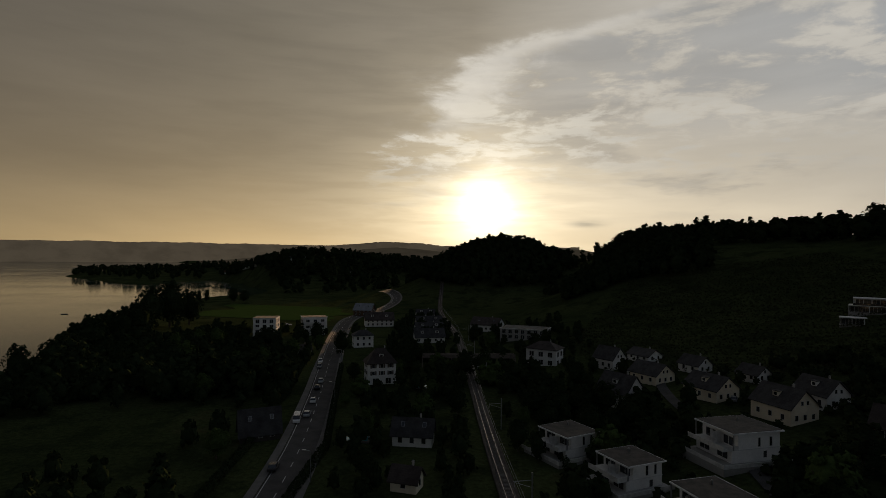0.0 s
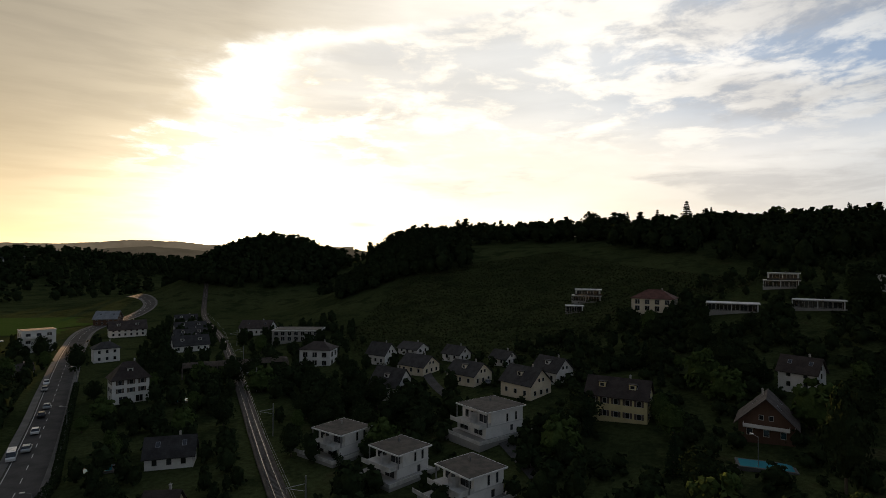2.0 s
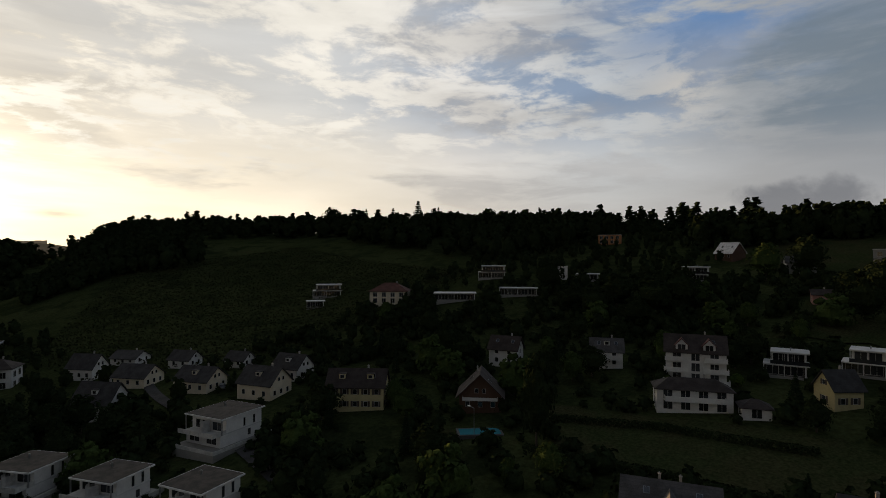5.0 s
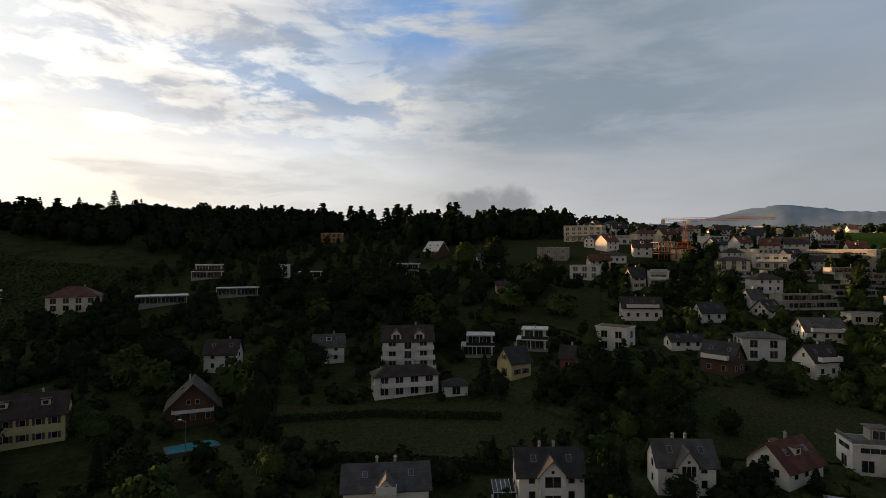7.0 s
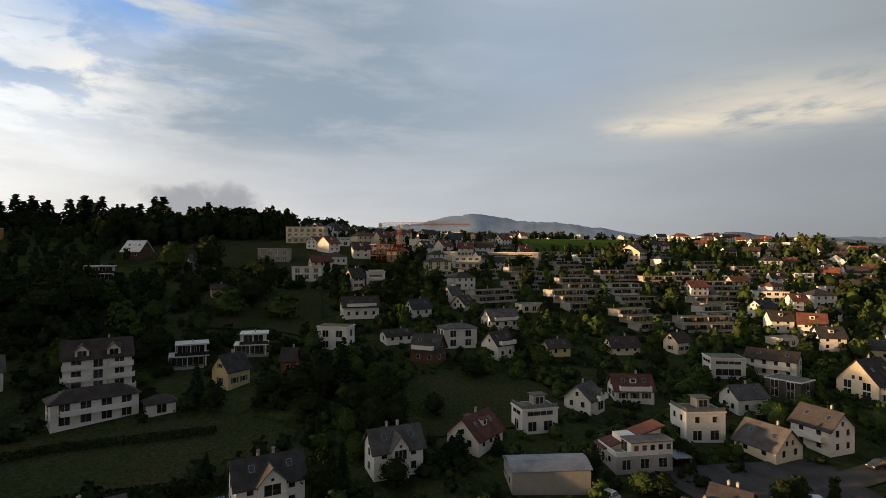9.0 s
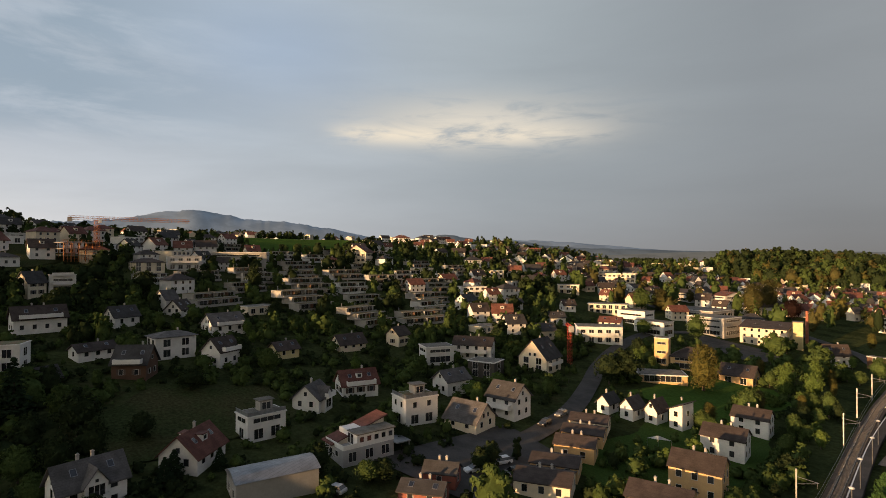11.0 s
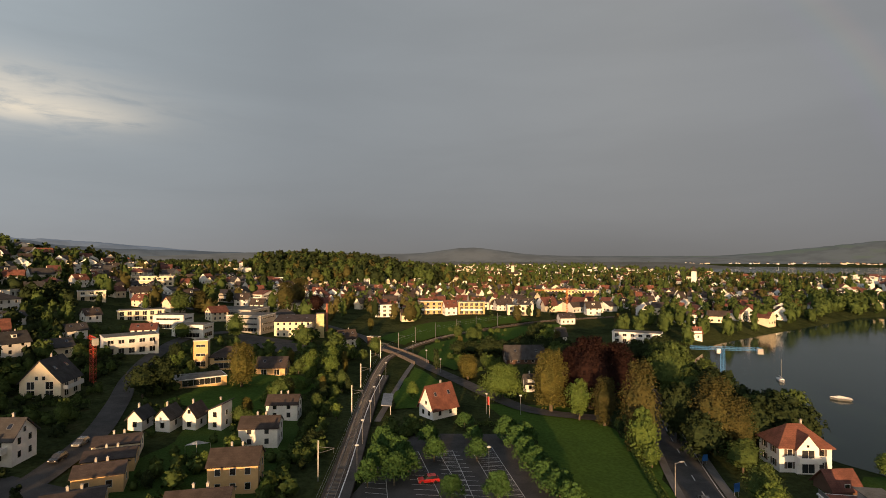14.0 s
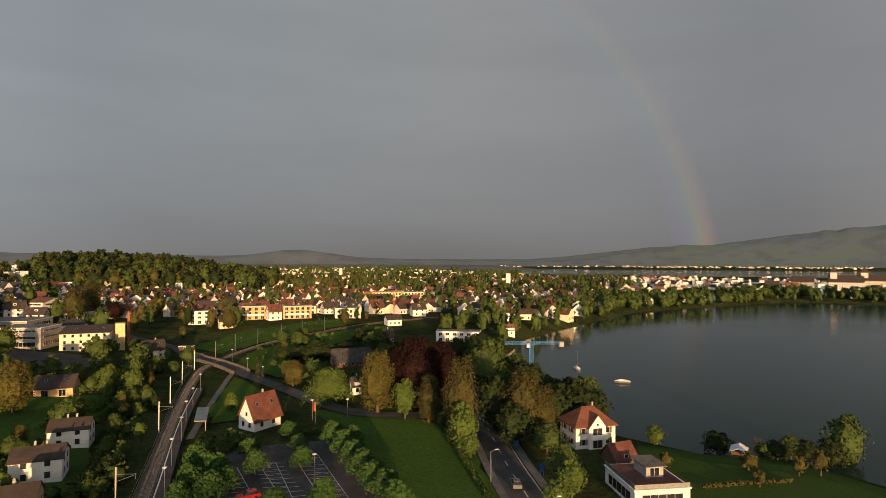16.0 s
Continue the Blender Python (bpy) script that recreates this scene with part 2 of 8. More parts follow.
# ---- materials ----
def material(name, colour, rough=0.8, second=None, scale=1.0, fine=12.0, relief=0.0, each=0.0, metal=0.0, gloss=0.5, grain=0.25, bands=None):
    """A surface with stains (scale, per metre), grain (fine) and relief; each: how far one object differs from the next."""
    m = bpy.data.materials.new(name)
    m.use_nodes = True
    n = Nodes(m.node_tree)
    at = n.add("ShaderNodeNewGeometry", 0)
    second = second or tuple(c * 0.72 for c in colour)
    stains = n.noise(at, scale, 4.0, 0.6)
    col = n.mix(n.smooth(stains, 0.35, 0.68), colour, second)
    if bands:
        step_at = n.math("FRACT", n.math("MULTIPLY", n.vec("DOT_PRODUCT", at, bands[0], 1), bands[1]))
        col = n.mix(n.math("MULTIPLY", n.smooth(step_at, 0.72, 0.95), bands[2]), col, tuple(c * 0.35 for c in colour))
    speck = n.noise(at, fine, 3.0, 0.6)
    col = n.mix(1.0, col, n.smooth(speck, 0.2, 0.8, 1 - grain, 1 + grain), "MULTIPLY")
    if each:
        own = n.add("ShaderNodeObjectInfo", 5)
        isle = n.add("ShaderNodeNewGeometry", 8)
        own = n.math("FRACT", n.math("ADD", own, isle))
        col = n.mix(1.0, col, n.smooth(own, 0.0, 1.0, 1 - each, 1 + each), "MULTIPLY")
    b = m.node_tree.nodes.new("ShaderNodeBsdfPrincipled")
    n.put(b.inputs["Base Color"], col)
    n.put(b.inputs["Roughness"], n.smooth(stains, 0.2, 0.8, max(rough - 0.1, 0.02), min(rough + 0.1, 1)))
    b.inputs["Metallic"].default_value, b.inputs["Specular IOR Level"].default_value = metal, gloss
    if relief:
        bump_node = m.node_tree.nodes.new("ShaderNodeBump")
        bump_node.inputs["Strength"].default_value, bump_node.inputs["Distance"].default_value = 0.8, relief
        n.put(bump_node.inputs["Height"], speck)
        m.node_tree.links.new(bump_node.outputs[0], b.inputs["Normal"])
    out = m.node_tree.nodes.new("ShaderNodeOutputMaterial")
    m.node_tree.links.new(b.outputs[0], out.inputs[0])
    return m


WALLS = {k: material("plaster_" + k, c, 0.9, tuple(v * 0.86 for v in c), 0.35, 3.0, 0.01, 0.05, grain=0.06) for k, c in dict(
    white=(.73, .72, .695), cream=(.70, .62, .48), yellow=(.60, .52, .28), ochre=(.58, .39, .19), grey=(.36, .36, .36), pale=(.60, .60, .585),
    pink=(.46, .24, .21), red=(.23, .075, .055), wood=(.10, .055, .035), dark=(.05, .045, .04), concrete=(.33, .32, .30), rust=(.40, .17, .06)).items()}
TILES = {k: material("roof_" + k, c, 0.85, tuple(v * 0.6 for v in c), 0.5, 5.0, 0.03, 0.12, grain=0.25, bands=((0, 0, 1), 3.2, 0.35)) for k, c in dict(
    brown=(.048, .035, .030), red=(.13, .046, .032), orange=(.165, .060, .038), dark=(.042, .040, .041), slate=(.095, .09, .09)).items()}
TILES["gravel"] = material("roof_gravel", (.16, .15, .13), 0.95, (.09, .085, .07), 0.6, 14.0, 0.03)
TILES["bitumen"] = material("roof_bitumen", (.075, .062, .050), 0.95, (.045, .040, .034), 0.6, 9.0, 0.02)
TILES["sedum"] = material("roof_sedum", (.09, .10, .035), 0.95, (.16, .10, .05), 0.5, 6.0, 0.05)
TILES["metal"] = material("roof_metal", (.30, .31, .32), 0.45, (.22, .23, .24), 0.4, 4.0, 0.0, metal=0.6, grain=0.08, bands=((1, 0.2, 0), 1.6, 0.3))
TILES["white"] = material("roof_white", (.70, .70, .70), 0.5, grain=0.05)
GLASS = material("window_glass", (.02, .022, .026), 0.08, (.03, .033, .038), 0.3, 2.0, each=0.4, gloss=0.9, grain=0.1)
FRAME = material("window_frame", (.62, .61, .58), 0.6, grain=0.05)
SHUTTER = material("shutter_paint", (.10, .075, .06), 0.7, grain=0.1)
METAL = material("grey_metal", (.34, .35, .36), 0.45, metal=0.8, grain=0.1)
WHITE_PAINT = material("white_paint", (.74, .74, .73), 0.5, grain=0.05)
BRICK = material("chimney_plaster", (.40, .38, .35), 0.9, grain=0.15)
RED_BRICK = material("chimney_brick", (.32, .12, .07), 0.9, fine=6, grain=0.3)
ASPHALT = material("asphalt", (.088, .084, .080), 0.95, (.062, .060, .058), 0.25, 9.0, 0.01, grain=0.25, gloss=0.05)
PAVING = material("pavement", (.125, .12, .113), 0.9, (.09, .088, .083), 0.3, 6.0, 0.01, grain=0.2)
LINE = material("road_paint", (.62, .62, .60), 0.7, (.42, .42, .41), 1.5, 9.0, grain=0.15)
BALLAST = material("track_ballast", (.058, .045, .036), 0.95, (.040, .032, .026), 0.5, 10.0, 0.05, grain=0.4)
RAIL = material("rail_steel", (.42, .40, .38), 0.3, (.25, .2, .17), 0.5, metal=0.9)
SLEEPER = material("sleeper_concrete", (.13, .12, .11), 0.9)
BARK = material("bark", (.09, .07, .05), 1.0, (.05, .04, .03), 1.2, 8.0, 0.03)
GRASS = material("lawn", (.042, .076, .019), 1.0, (.050, .082, .022), 0.09, 2.5, 0.04, grain=0.3, gloss=0.0)
MEADOW = material("meadow", (.060, .108, .022), 1.0, (.048, .086, .020), 0.03, 1.2, 0.05, grain=0.25, gloss=0.0)
ROUGH = material("rough_grass", (.034, .045, .018), 1.0, (.048, .048, .023), 0.08, 1.6, 0.08, grain=0.45, gloss=0.0)
VINES = material("vine_leaf", (.038, .047, .02), 0.9, (.050, .054, .026), 0.12, 3.0, 0.05, grain=0.35, gloss=0.0)


def leaf_material(name, colour, second):
    return material(name, colour, 0.75, second, 0.45, 2.0, 0.0, 0.15, gloss=0.0, grain=0.22)


# dark: for dark trees, also shade put into the leaf on the shaded side
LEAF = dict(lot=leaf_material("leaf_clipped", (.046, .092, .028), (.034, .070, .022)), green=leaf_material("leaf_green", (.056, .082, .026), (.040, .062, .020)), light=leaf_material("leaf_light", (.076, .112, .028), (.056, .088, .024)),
            dark=leaf_material("leaf_dark_and_shaded", (.026, .037, .016), (.018, .028, .013)), gold=leaf_material("leaf_gold", (.088, .080, .024), (.060, .062, .020)),
            copper=leaf_material("leaf_copper", (.023, .0125, .011), (.015, .009, .009)), rusty=leaf_material("leaf_rusty", (.064, .058, .022), (.044, .046, .018)),
            fir=leaf_material("fir_needles", (.022, .036, .018), (.014, .025, .013)))


# ---- building blocks ----
def mesh_object(name, verts, faces, materials, parent=None, label="", slots=None, smooth=False):
    me = bpy.data.meshes.new(name)
    me.from_pydata(verts if isinstance(verts, list) else verts.tolist(), [], faces if isinstance(faces, list) else faces.tolist())
    for m in materials if isinstance(materials, (list, tuple)) else [materials]:
        me.materials.append(m)
    if slots is not None:
        me.polygons.foreach_set("material_index", np.asarray(slots, dtype=np.int32))
    if smooth:
        me.polygons.foreach_set("use_smooth", np.ones(len(me.polygons), dtype=bool))
    ob = new(name, me)
    if parent is not None:
        ob.parent = parent
    if label:
        ob["label"] = label
    return ob


class Shape:
    """Gathers boxes, prisms and tubes into one mesh."""

    def __init__(self):
        self.v, self.f, self.s = [], [], []

    def poly(self, pts, faces, slot=0):
        k = len(self.v)
        self.v += [tuple(p) for p in pts]
        self.f += [tuple(k + i for i in f) for f in faces]
        self.s += [slot] * len(faces)
        return self

    def box(self, x0, x1, y0, y1, z0, z1, slot=0):
        pts = [(x, y, z) for z in (z0, z1) for x, y in ((x0, y0), (x1, y0), (x1, y1), (x0, y1))]
        return self.poly(pts, [(3, 2, 1, 0), (4, 5, 6, 7), (0, 1, 5, 4), (1, 2, 6, 5), (2, 3, 7, 6), (3, 0, 4, 7)], slot)

    def slab(self, a, b, c, d, thick, slot=0):
        """A plate over four corners, given counter-clockwise from above; thick goes down."""
        low = [(p[0], p[1], p[2] - thick) for p in (a, b, c, d)]
        return self.poly([a, b, c, d, *low], [(0, 1, 2, 3), (7, 6, 5, 4), (0, 4, 5, 1), (1, 5, 6, 2), (2, 6, 7, 3), (3, 7, 4, 0)], slot)

    def tube(self, p, q, r0, r1, n=8, slot=0):
        p, q = Vector(p), Vector(q)
        w = (q - p).normalized()
        u = w.orthogonal().normalized()
        v = w.cross(u)
        ring = [u * math.cos(2 * math.pi * i / n) + v * math.sin(2 * math.pi * i / n) for i in range(n)]
        faces = [(i, (i + 1) % n, n + (i + 1) % n, n + i) for i in range(n)] + [tuple(range(n - 1, -1, -1)), tuple(range(n, 2 * n))]
        return self.poly([p + d * r0 for d in ring] + [q + d * r1 for d in ring], faces, slot)

    def done(self, name, materials, parent=None, label=""):
        return mesh_object(name, self.v, self.f, materials, parent, label, self.s)


def ground_z(x, y):
    return float(land(np.array([x]), np.array([y]))[0])


def thing(name, x, y, turn=0.0, z=None):
    ob = new(name)
    ob.empty_display_size = 0.5
    ob.matrix_basis = pose(x, y, ground_z(x, y) if z is None else z, 0, 0, turn)
    return ob


# ---- the ground: one sheet from under the camera to the horizon ----
def build_ground():
    rings = [0.0] + [8 * 1.031 ** i for i in range(209)]
    rings = np.array([r for r in rings if r < 4650] + [4700.0])
    turns = np.radians(np.arange(0, 360, 1.0))
    r, a = np.meshgrid(rings[1:], turns, indexing="ij")
    x, y = (r * np.sin(a)).ravel(), (r * np.cos(a)).ravel()
    z = land(x, y)
    verts = np.vstack([[[0, 0, ground_z(0, 0)]], np.stack([x, y, z], 1)])
    n, m = len(turns), len(rings) - 1
    i, j = np.meshgrid(np.arange(m - 1), np.arange(n), indexing="ij")
    p = 1 + i * n + j
    q = 1 + i * n + (j + 1) % n
    faces = np.stack([p, q, q + n, p + n], -1).reshape(-1, 4).tolist()
    faces += [(0, 1 + (k + 1) % n, 1 + k) for k in range(n)]
    m = bpy.data.materials.new("grassy_ground")
    m.use_nodes = True
    nd = Nodes(m.node_tree)
    at = nd.add("ShaderNodeNewGeometry", 0)
    big, mid, fine = nd.noise(at, 0.012, 4.0, 0.6), nd.noise(at, 0.07, 5.0, 0.65), nd.noise(at, 0.8, 4.0, 0.7)
    col = nd.mix(nd.smooth(big, 0.38, 0.6), (.036, .047, .018), (.050, .061, .024))
    col = nd.mix(nd.smooth(mid, 0.48, 0.62), col, (.026, .034, .014))
    col = nd.mix(nd.math("MULTIPLY", nd.smooth(mid, 0.40, 0.30), 0.6), col, (.065, .060, .028))
    col = nd.mix(1.0, col, nd.smooth(fine, 0.25, 0.75, 0.65, 1.35), "MULTIPLY")
    b = m.node_tree.nodes.new("ShaderNodeBsdfPrincipled")
    nd.put(b.inputs["Base Color"], col)
    b.inputs["Roughness"].default_value, b.inputs["Specular IOR Level"].default_value = 1.0, 0.0
    bump_node = m.node_tree.nodes.new("ShaderNodeBump")
    bump_node.inputs["Distance"].default_value = 0.4
    nd.put(bump_node.inputs["Height"], fine)
    m.node_tree.links.new(bump_node.outputs[0], b.inputs["Normal"])
    m.node_tree.links.new(b.outputs[0], m.node_tree.nodes.new("ShaderNodeOutputMaterial").inputs[0])
    tagged(mesh_object("ground", verts, faces, m, smooth=True), "green hillside and lakeside ground with grass and gardens", "ground", kind="structure")


build_ground()


def build_water():
    m = bpy.data.materials.new("lake_water")
    m.use_nodes = True
    nd = Nodes(m.node_tree)
    at = nd.add("ShaderNodeNewGeometry", 0)
    ripple = nd.noise(nd.vec("MULTIPLY", at, (1.0, 1.0, 1.0)), 0.55, 4.0, 0.6)
    breeze = nd.noise(at, 0.006, 3.0, 0.5)
    b = m.node_tree.nodes.new("ShaderNodeBsdfPrincipled")
    nd.put(b.inputs["Base Color"], nd.mix(nd.smooth(breeze, 0.4, 0.6), (.012, .030, .025), (.016, .038, .032)))
    nd.put(b.inputs["Roughness"], nd.smooth(breeze, 0.35, 0.65, 0.05, 0.14))
    b.inputs["IOR"].default_value = 1.33
    b.inputs["Specular IOR Level"].default_value = 0.125
    bump_node = m.node_tree.nodes.new("ShaderNodeBump")
    bump_node.inputs["Strength"].default_value, bump_node.inputs["Distance"].default_value = 0.28, 0.10
    nd.put(bump_node.inputs["Height"], ripple)
    m.node_tree.links.new(bump_node.outputs[0], b.inputs["Normal"])
    m.node_tree.links.new(b.outputs[0], m.node_tree.nodes.new("ShaderNodeOutputMaterial").inputs[0])
    pts = [(4690 * math.sin(radians(a)), 4690 * math.cos(radians(a)), 0) for a in range(180, 361, 6)]
    pts = [(-60, -4600, 0)] + pts[1:-1] + [(-60, 4600, 0)]
    tagged(mesh_object("water", pts + [(-60, 0, 0)], [tuple(range(len(pts), -1, -1))], m), "calm dark lake water reflecting the grey sky", "lake", kind="structure")


build_water()


def drape(name, left, right, mat, label, category, lift=0.12, across=6, step_m=5.0, kind="structure", ragged=0.0):
    """A sheet between two lines on the ground."""
    n = max(2, int(max(math.dist(a, b) for ln in (left, right) for a, b in zip(ln, ln[1:])) * (len(left) - 1) / step_m))
    u = np.linspace(0, len(left) - 1, n + 1)
    le = np.stack([np.interp(u, range(len(left)), [p[k] for p in left]) for k in (0, 1)], 1)
    ri = np.stack([np.interp(u, range(len(right)), [p[k] for p in right]) for k in (0, 1)], 1)
    if ragged:
        mid = (le + ri) / 2
        for side, k in ((le, 0.0), (ri, 9.0)):
            side += (side - mid) * np.array([[noise.fractal(Vector((p[0] * .05, p[1] * .05, k)), 1.0, 2.0, 4) * ragged] for p in side])
    w = np.linspace(0, 1, across + 1)[None, :, None]
    xy = (le[:, None] * (1 - w) + ri[:, None] * w).reshape(-1, 2)
    z = land(xy[:, 0], xy[:, 1]) + lift
    k = across + 1
    faces = [(i * k + j, i * k + j + 1, (i + 1) * k + j + 1, (i + 1) * k + j) for i in range(n) for j in range(across)]
    if len(xy) and (xy[1] - xy[0])[0] * (xy[k] - xy[0])[1] - (xy[1] - xy[0])[1] * (xy[k] - xy[0])[0] < 0:
        faces = [f[::-1] for f in faces]
    ob = mesh_object(name, np.column_stack([xy, z]), faces, mat)
    return tagged(ob, label, category, kind=kind)


def smooth_line(pts, per=6):
    """Points of a curve through pts."""
    out, p = [], [pts[0], *pts, pts[-1]]
    for i in range(1, len(p) - 2):
        for k in range(per):
            t = k / per
            out.append(tuple(0.5 * (2 * p[i][c] + (p[i + 1][c] - p[i - 1][c]) * t + (2 * p[i - 1][c] - 5 * p[i][c] + 4 * p[i + 1][c] - p[i + 2][c]) * t * t
                             + (3 * p[i][c] - p[i - 1][c] - 3 * p[i + 1][c] + p[i + 2][c]) * t ** 3) for c in (0, 1)))
    return out + [pts[-1]]


def offset(line, d):
    """The line moved d metres to its left."""
    out = []
    for i, p in enumerate(line):
        a, b = line[max(i - 1, 0)], line[min(i + 1, len(line) - 1)]
        n = math.dist(a, b) or 1
        out.append((p[0] - (b[1] - a[1]) / n * d, p[1] + (b[0] - a[0]) / n * d))
    return out


def road(name, line, width, mat, label, category="road", lift=0.14):
    return drape(name, offset(line, width / 2), offset(line, -width / 2), mat, label, category, lift, 3, 4.0)


def dashes(name, line, shift, width, long, gap, lift, label):
    sh, walked = Shape(), 0.0
    ln = offset(line, shift)
    dist = np.concatenate([[0], np.cumsum([math.dist(a, b) for a, b in zip(ln, ln[1:])])])
    px, py = [p[0] for p in ln], [p[1] for p in ln]
    while walked + long < dist[-1]:
        a, b = [(float(np.interp(s, dist, px)), float(np.interp(s, dist, py))) for s in (walked, walked + long)]
        n = math.dist(a, b) or 1
        ox, oy = -(b[1] - a[1]) / n * width / 2, (b[0] - a[0]) / n * width / 2
        za, zb = ground_z(*a) + lift, ground_z(*b) + lift
        sh.slab((a[0] - ox, a[1] - oy, za), (b[0] - ox, b[1] - oy, zb), (b[0] + ox, b[1] + oy, zb), (a[0] + ox, a[1] + oy, za), 0.01)
        walked += long + gap
    return tagged(sh.done(name, LINE), label, "road marking", kind="structure")


MAIN = smooth_line([(-72, -215), (-63, -165), (-55, -130), (-49, -103), (-40, -50), (-34, 0), (-30, 60), (-32, 118), (-39, 175), (-47, 228), (-60, 321), (-66, 401), (-50, 470), (-45, 540), (-70, 640)])
road("road", MAIN, 7.4, ASPHALT, "grey asphalt main road beside the lake", lift=0.16)
drape("pavement", offset(MAIN, 5.6), offset(MAIN, 3.75), PAVING, "pale paved footway beside the main road", "pavement", 0.30, 2, 4.0)
drape("pavement", offset(MAIN, -3.75), offset(MAIN, -5.4), PAVING, "pale paved footway beside the main road", "pavement", 0.30, 2, 4.0)
dashes("road_marking", MAIN, 0, 0.16, 3.0, 5.0, 0.20, "white dashed centre line of the main road")
dashes("road_marking", MAIN, 3.3, 0.14, 12.0, 0.3, 0.20, "white edge line of the main road")
BRIDGE_ROAD = smooth_line([(75, -335), (46, -306), (36, -284), (17, -249), (6, -223), (-6, -198), (-15, -178), (-26, -160), (-44, -152), (-58, -150)])
road("road", BRIDGE_ROAD, 5.6, ASPHALT, "narrow asphalt road crossing the railway", lift=0.5)
TOWN_ROAD = smooth_line([(60, -40), (70, -62), (75, -80), (75, -96), (80, -125), (90, -152), (101, -178), (112, -215), (118, -260), (100, -300), (75, -335)])
road("road", TOWN_ROAD, 5.6, ASPHALT, "narrow asphalt street through the housing estate", lift=0.3)
road("road", smooth_line([(75, -335), (120, -330), (170, -350), (205, -400), (215, -470)]), 6, ASPHALT, "asphalt street past the factory", lift=0.4)
drape("road", [(62, -70), (66, -100)], [(88, -66), (84, -104)], ASPHALT, "small asphalt yard with parked cars", "yard", 0.26, 4)
road("path", smooth_line([(18, -150), (16, -185), (14, -215), (12, -238)]), 1.8, PAVING, "pale footpath along the railway platform", "path", lift=0.2)
road("path", smooth_line([(60, 92), (66, 125), (70, 170), (82, 215)]), 3.2, ASPHALT, "narrow lane up between villas", "path", lift=0.3)
drape("road", [(104, -282), (75, -274), (64, -262)], [(98, -256), (83, -248), (68, -238)], ASPHALT, "grey asphalt forecourt before the factory", "yard", 0.3, 5)
# fields and lawns
drape("meadow", [(-193, 412), (-188, 455), (-195, 510)], [(-84, 378), (-78, 430), (-84, 480)], GRASS, "bright green mown meadow by the lake", "meadow", 0.25, 10, 8, ragged=0.35)
drape("lawn", [(-12, -168), (-20, -150), (-23, -128), (-24, -96), (-35, -60)], [(-36, -166), (-41, -152), (-47, -127), (-42.5, -97), (-39, -60)], MEADOW, "mown green meadow beside the car park", "lawn", 0.14, 6, ragged=0.35)
drape("lawn", [(15.4, -162), (14.6, -195), (12, -224)], [(-2, -165), (-1, -192), (8, -217)], MEADOW, "mown lawn beside the platform", "lawn", 0.3, 6, ragged=0.35)
drape("lawn", [(48, -148), (45.5, -180), (51, -203)], [(79, -157), (78, -175), (74, -198)], MEADOW, "mown green lawn before the church", "lawn", 0.25, 6, ragged=0.35)
drape("lawn", [(33, -92), (34, -128), (40, -156)], [(60, -96), (64, -124), (66, -150)], GRASS, "mown garden grass between the row houses", "lawn", 0.2, 6, ragged=0.35)
drape("meadow", [(19, -276), (4, -307), (-20, -331), (-58, -359)], [(36, -300), (20, -338), (-8, -362), (-52, -376)], MEADOW, "green field behind the railway", "meadow", 0.7, 6, ragged=0.35)
drape("meadow", [(-5, -215), (-20, -260), (-45, -310), (-80, -345)], [(14, -252), (5, -284), (-10, -308), (-60, -349)], MEADOW, "green field inside the railway curve", "meadow", 0.6, 6, ragged=0.35)
drape("lawn", [(-70, -100), (-92, -118), (-110, -104), (-128, -60)], [(-70, -60), (-82, -70), (-95, -60), (-110, -30)], GRASS, "mown lawn sloping to the lake", "lawn", 0.16, 8, ragged=0.35)
drape("meadow", [(110, -2), (102, 14), (98, 38), (104, 64)], [(118, -4), (131, 10), (128, 34), (120, 66)], ROUGH, "rough green meadow below the villas", "meadow", 0.25, 6, ragged=0.35)
drape("meadow", [(188, -14), (190, 30)], [(243, -18), (240, 26)], ROUGH, "green pasture between the villas", "meadow", 0.4, 8, ragged=0.35)
drape("meadow", [(108, -24), (111, -38), (108, -52), (116, -66)], [(126, -20), (142, -34), (145, -50), (134, -68)], ROUGH, "rough grass slope", "meadow", 0.3, 6, ragged=0.35)
# darker grass colour stands in for shade; the low sun still reaches here
drape("meadow", [(290, 60), (270, -10), (300, -60)], [(360, 70), (350, -10), (350, -60)], ROUGH, "green hilltop pasture", "meadow", 0.5, 8, 8, ragged=0.35)
drape("meadow", [(350, -172), (362, -240), (440, -345)], [(540, -215), (545, -300), (540, -400)], MEADOW, "green hilltop pasture above the town", "meadow", 0.8, 8, 10, ragged=0.35)


# ---- railway ----
RAILWAY = smooth_line([(2, 640), (-2, 480), (1, 410), (8, 329), (11, 216), (12, 146), (13, 104), (17, 0), (20, -80), (21.5, -118), (24, -164), (25.2, -196), (25.4, -222), (24.6, -243), (19, -263), (11.6, -283),
                       (-2.3, -308), (-20, -326), (-37, -340), (-57, -354), (-76, -364), (-120, -384)])


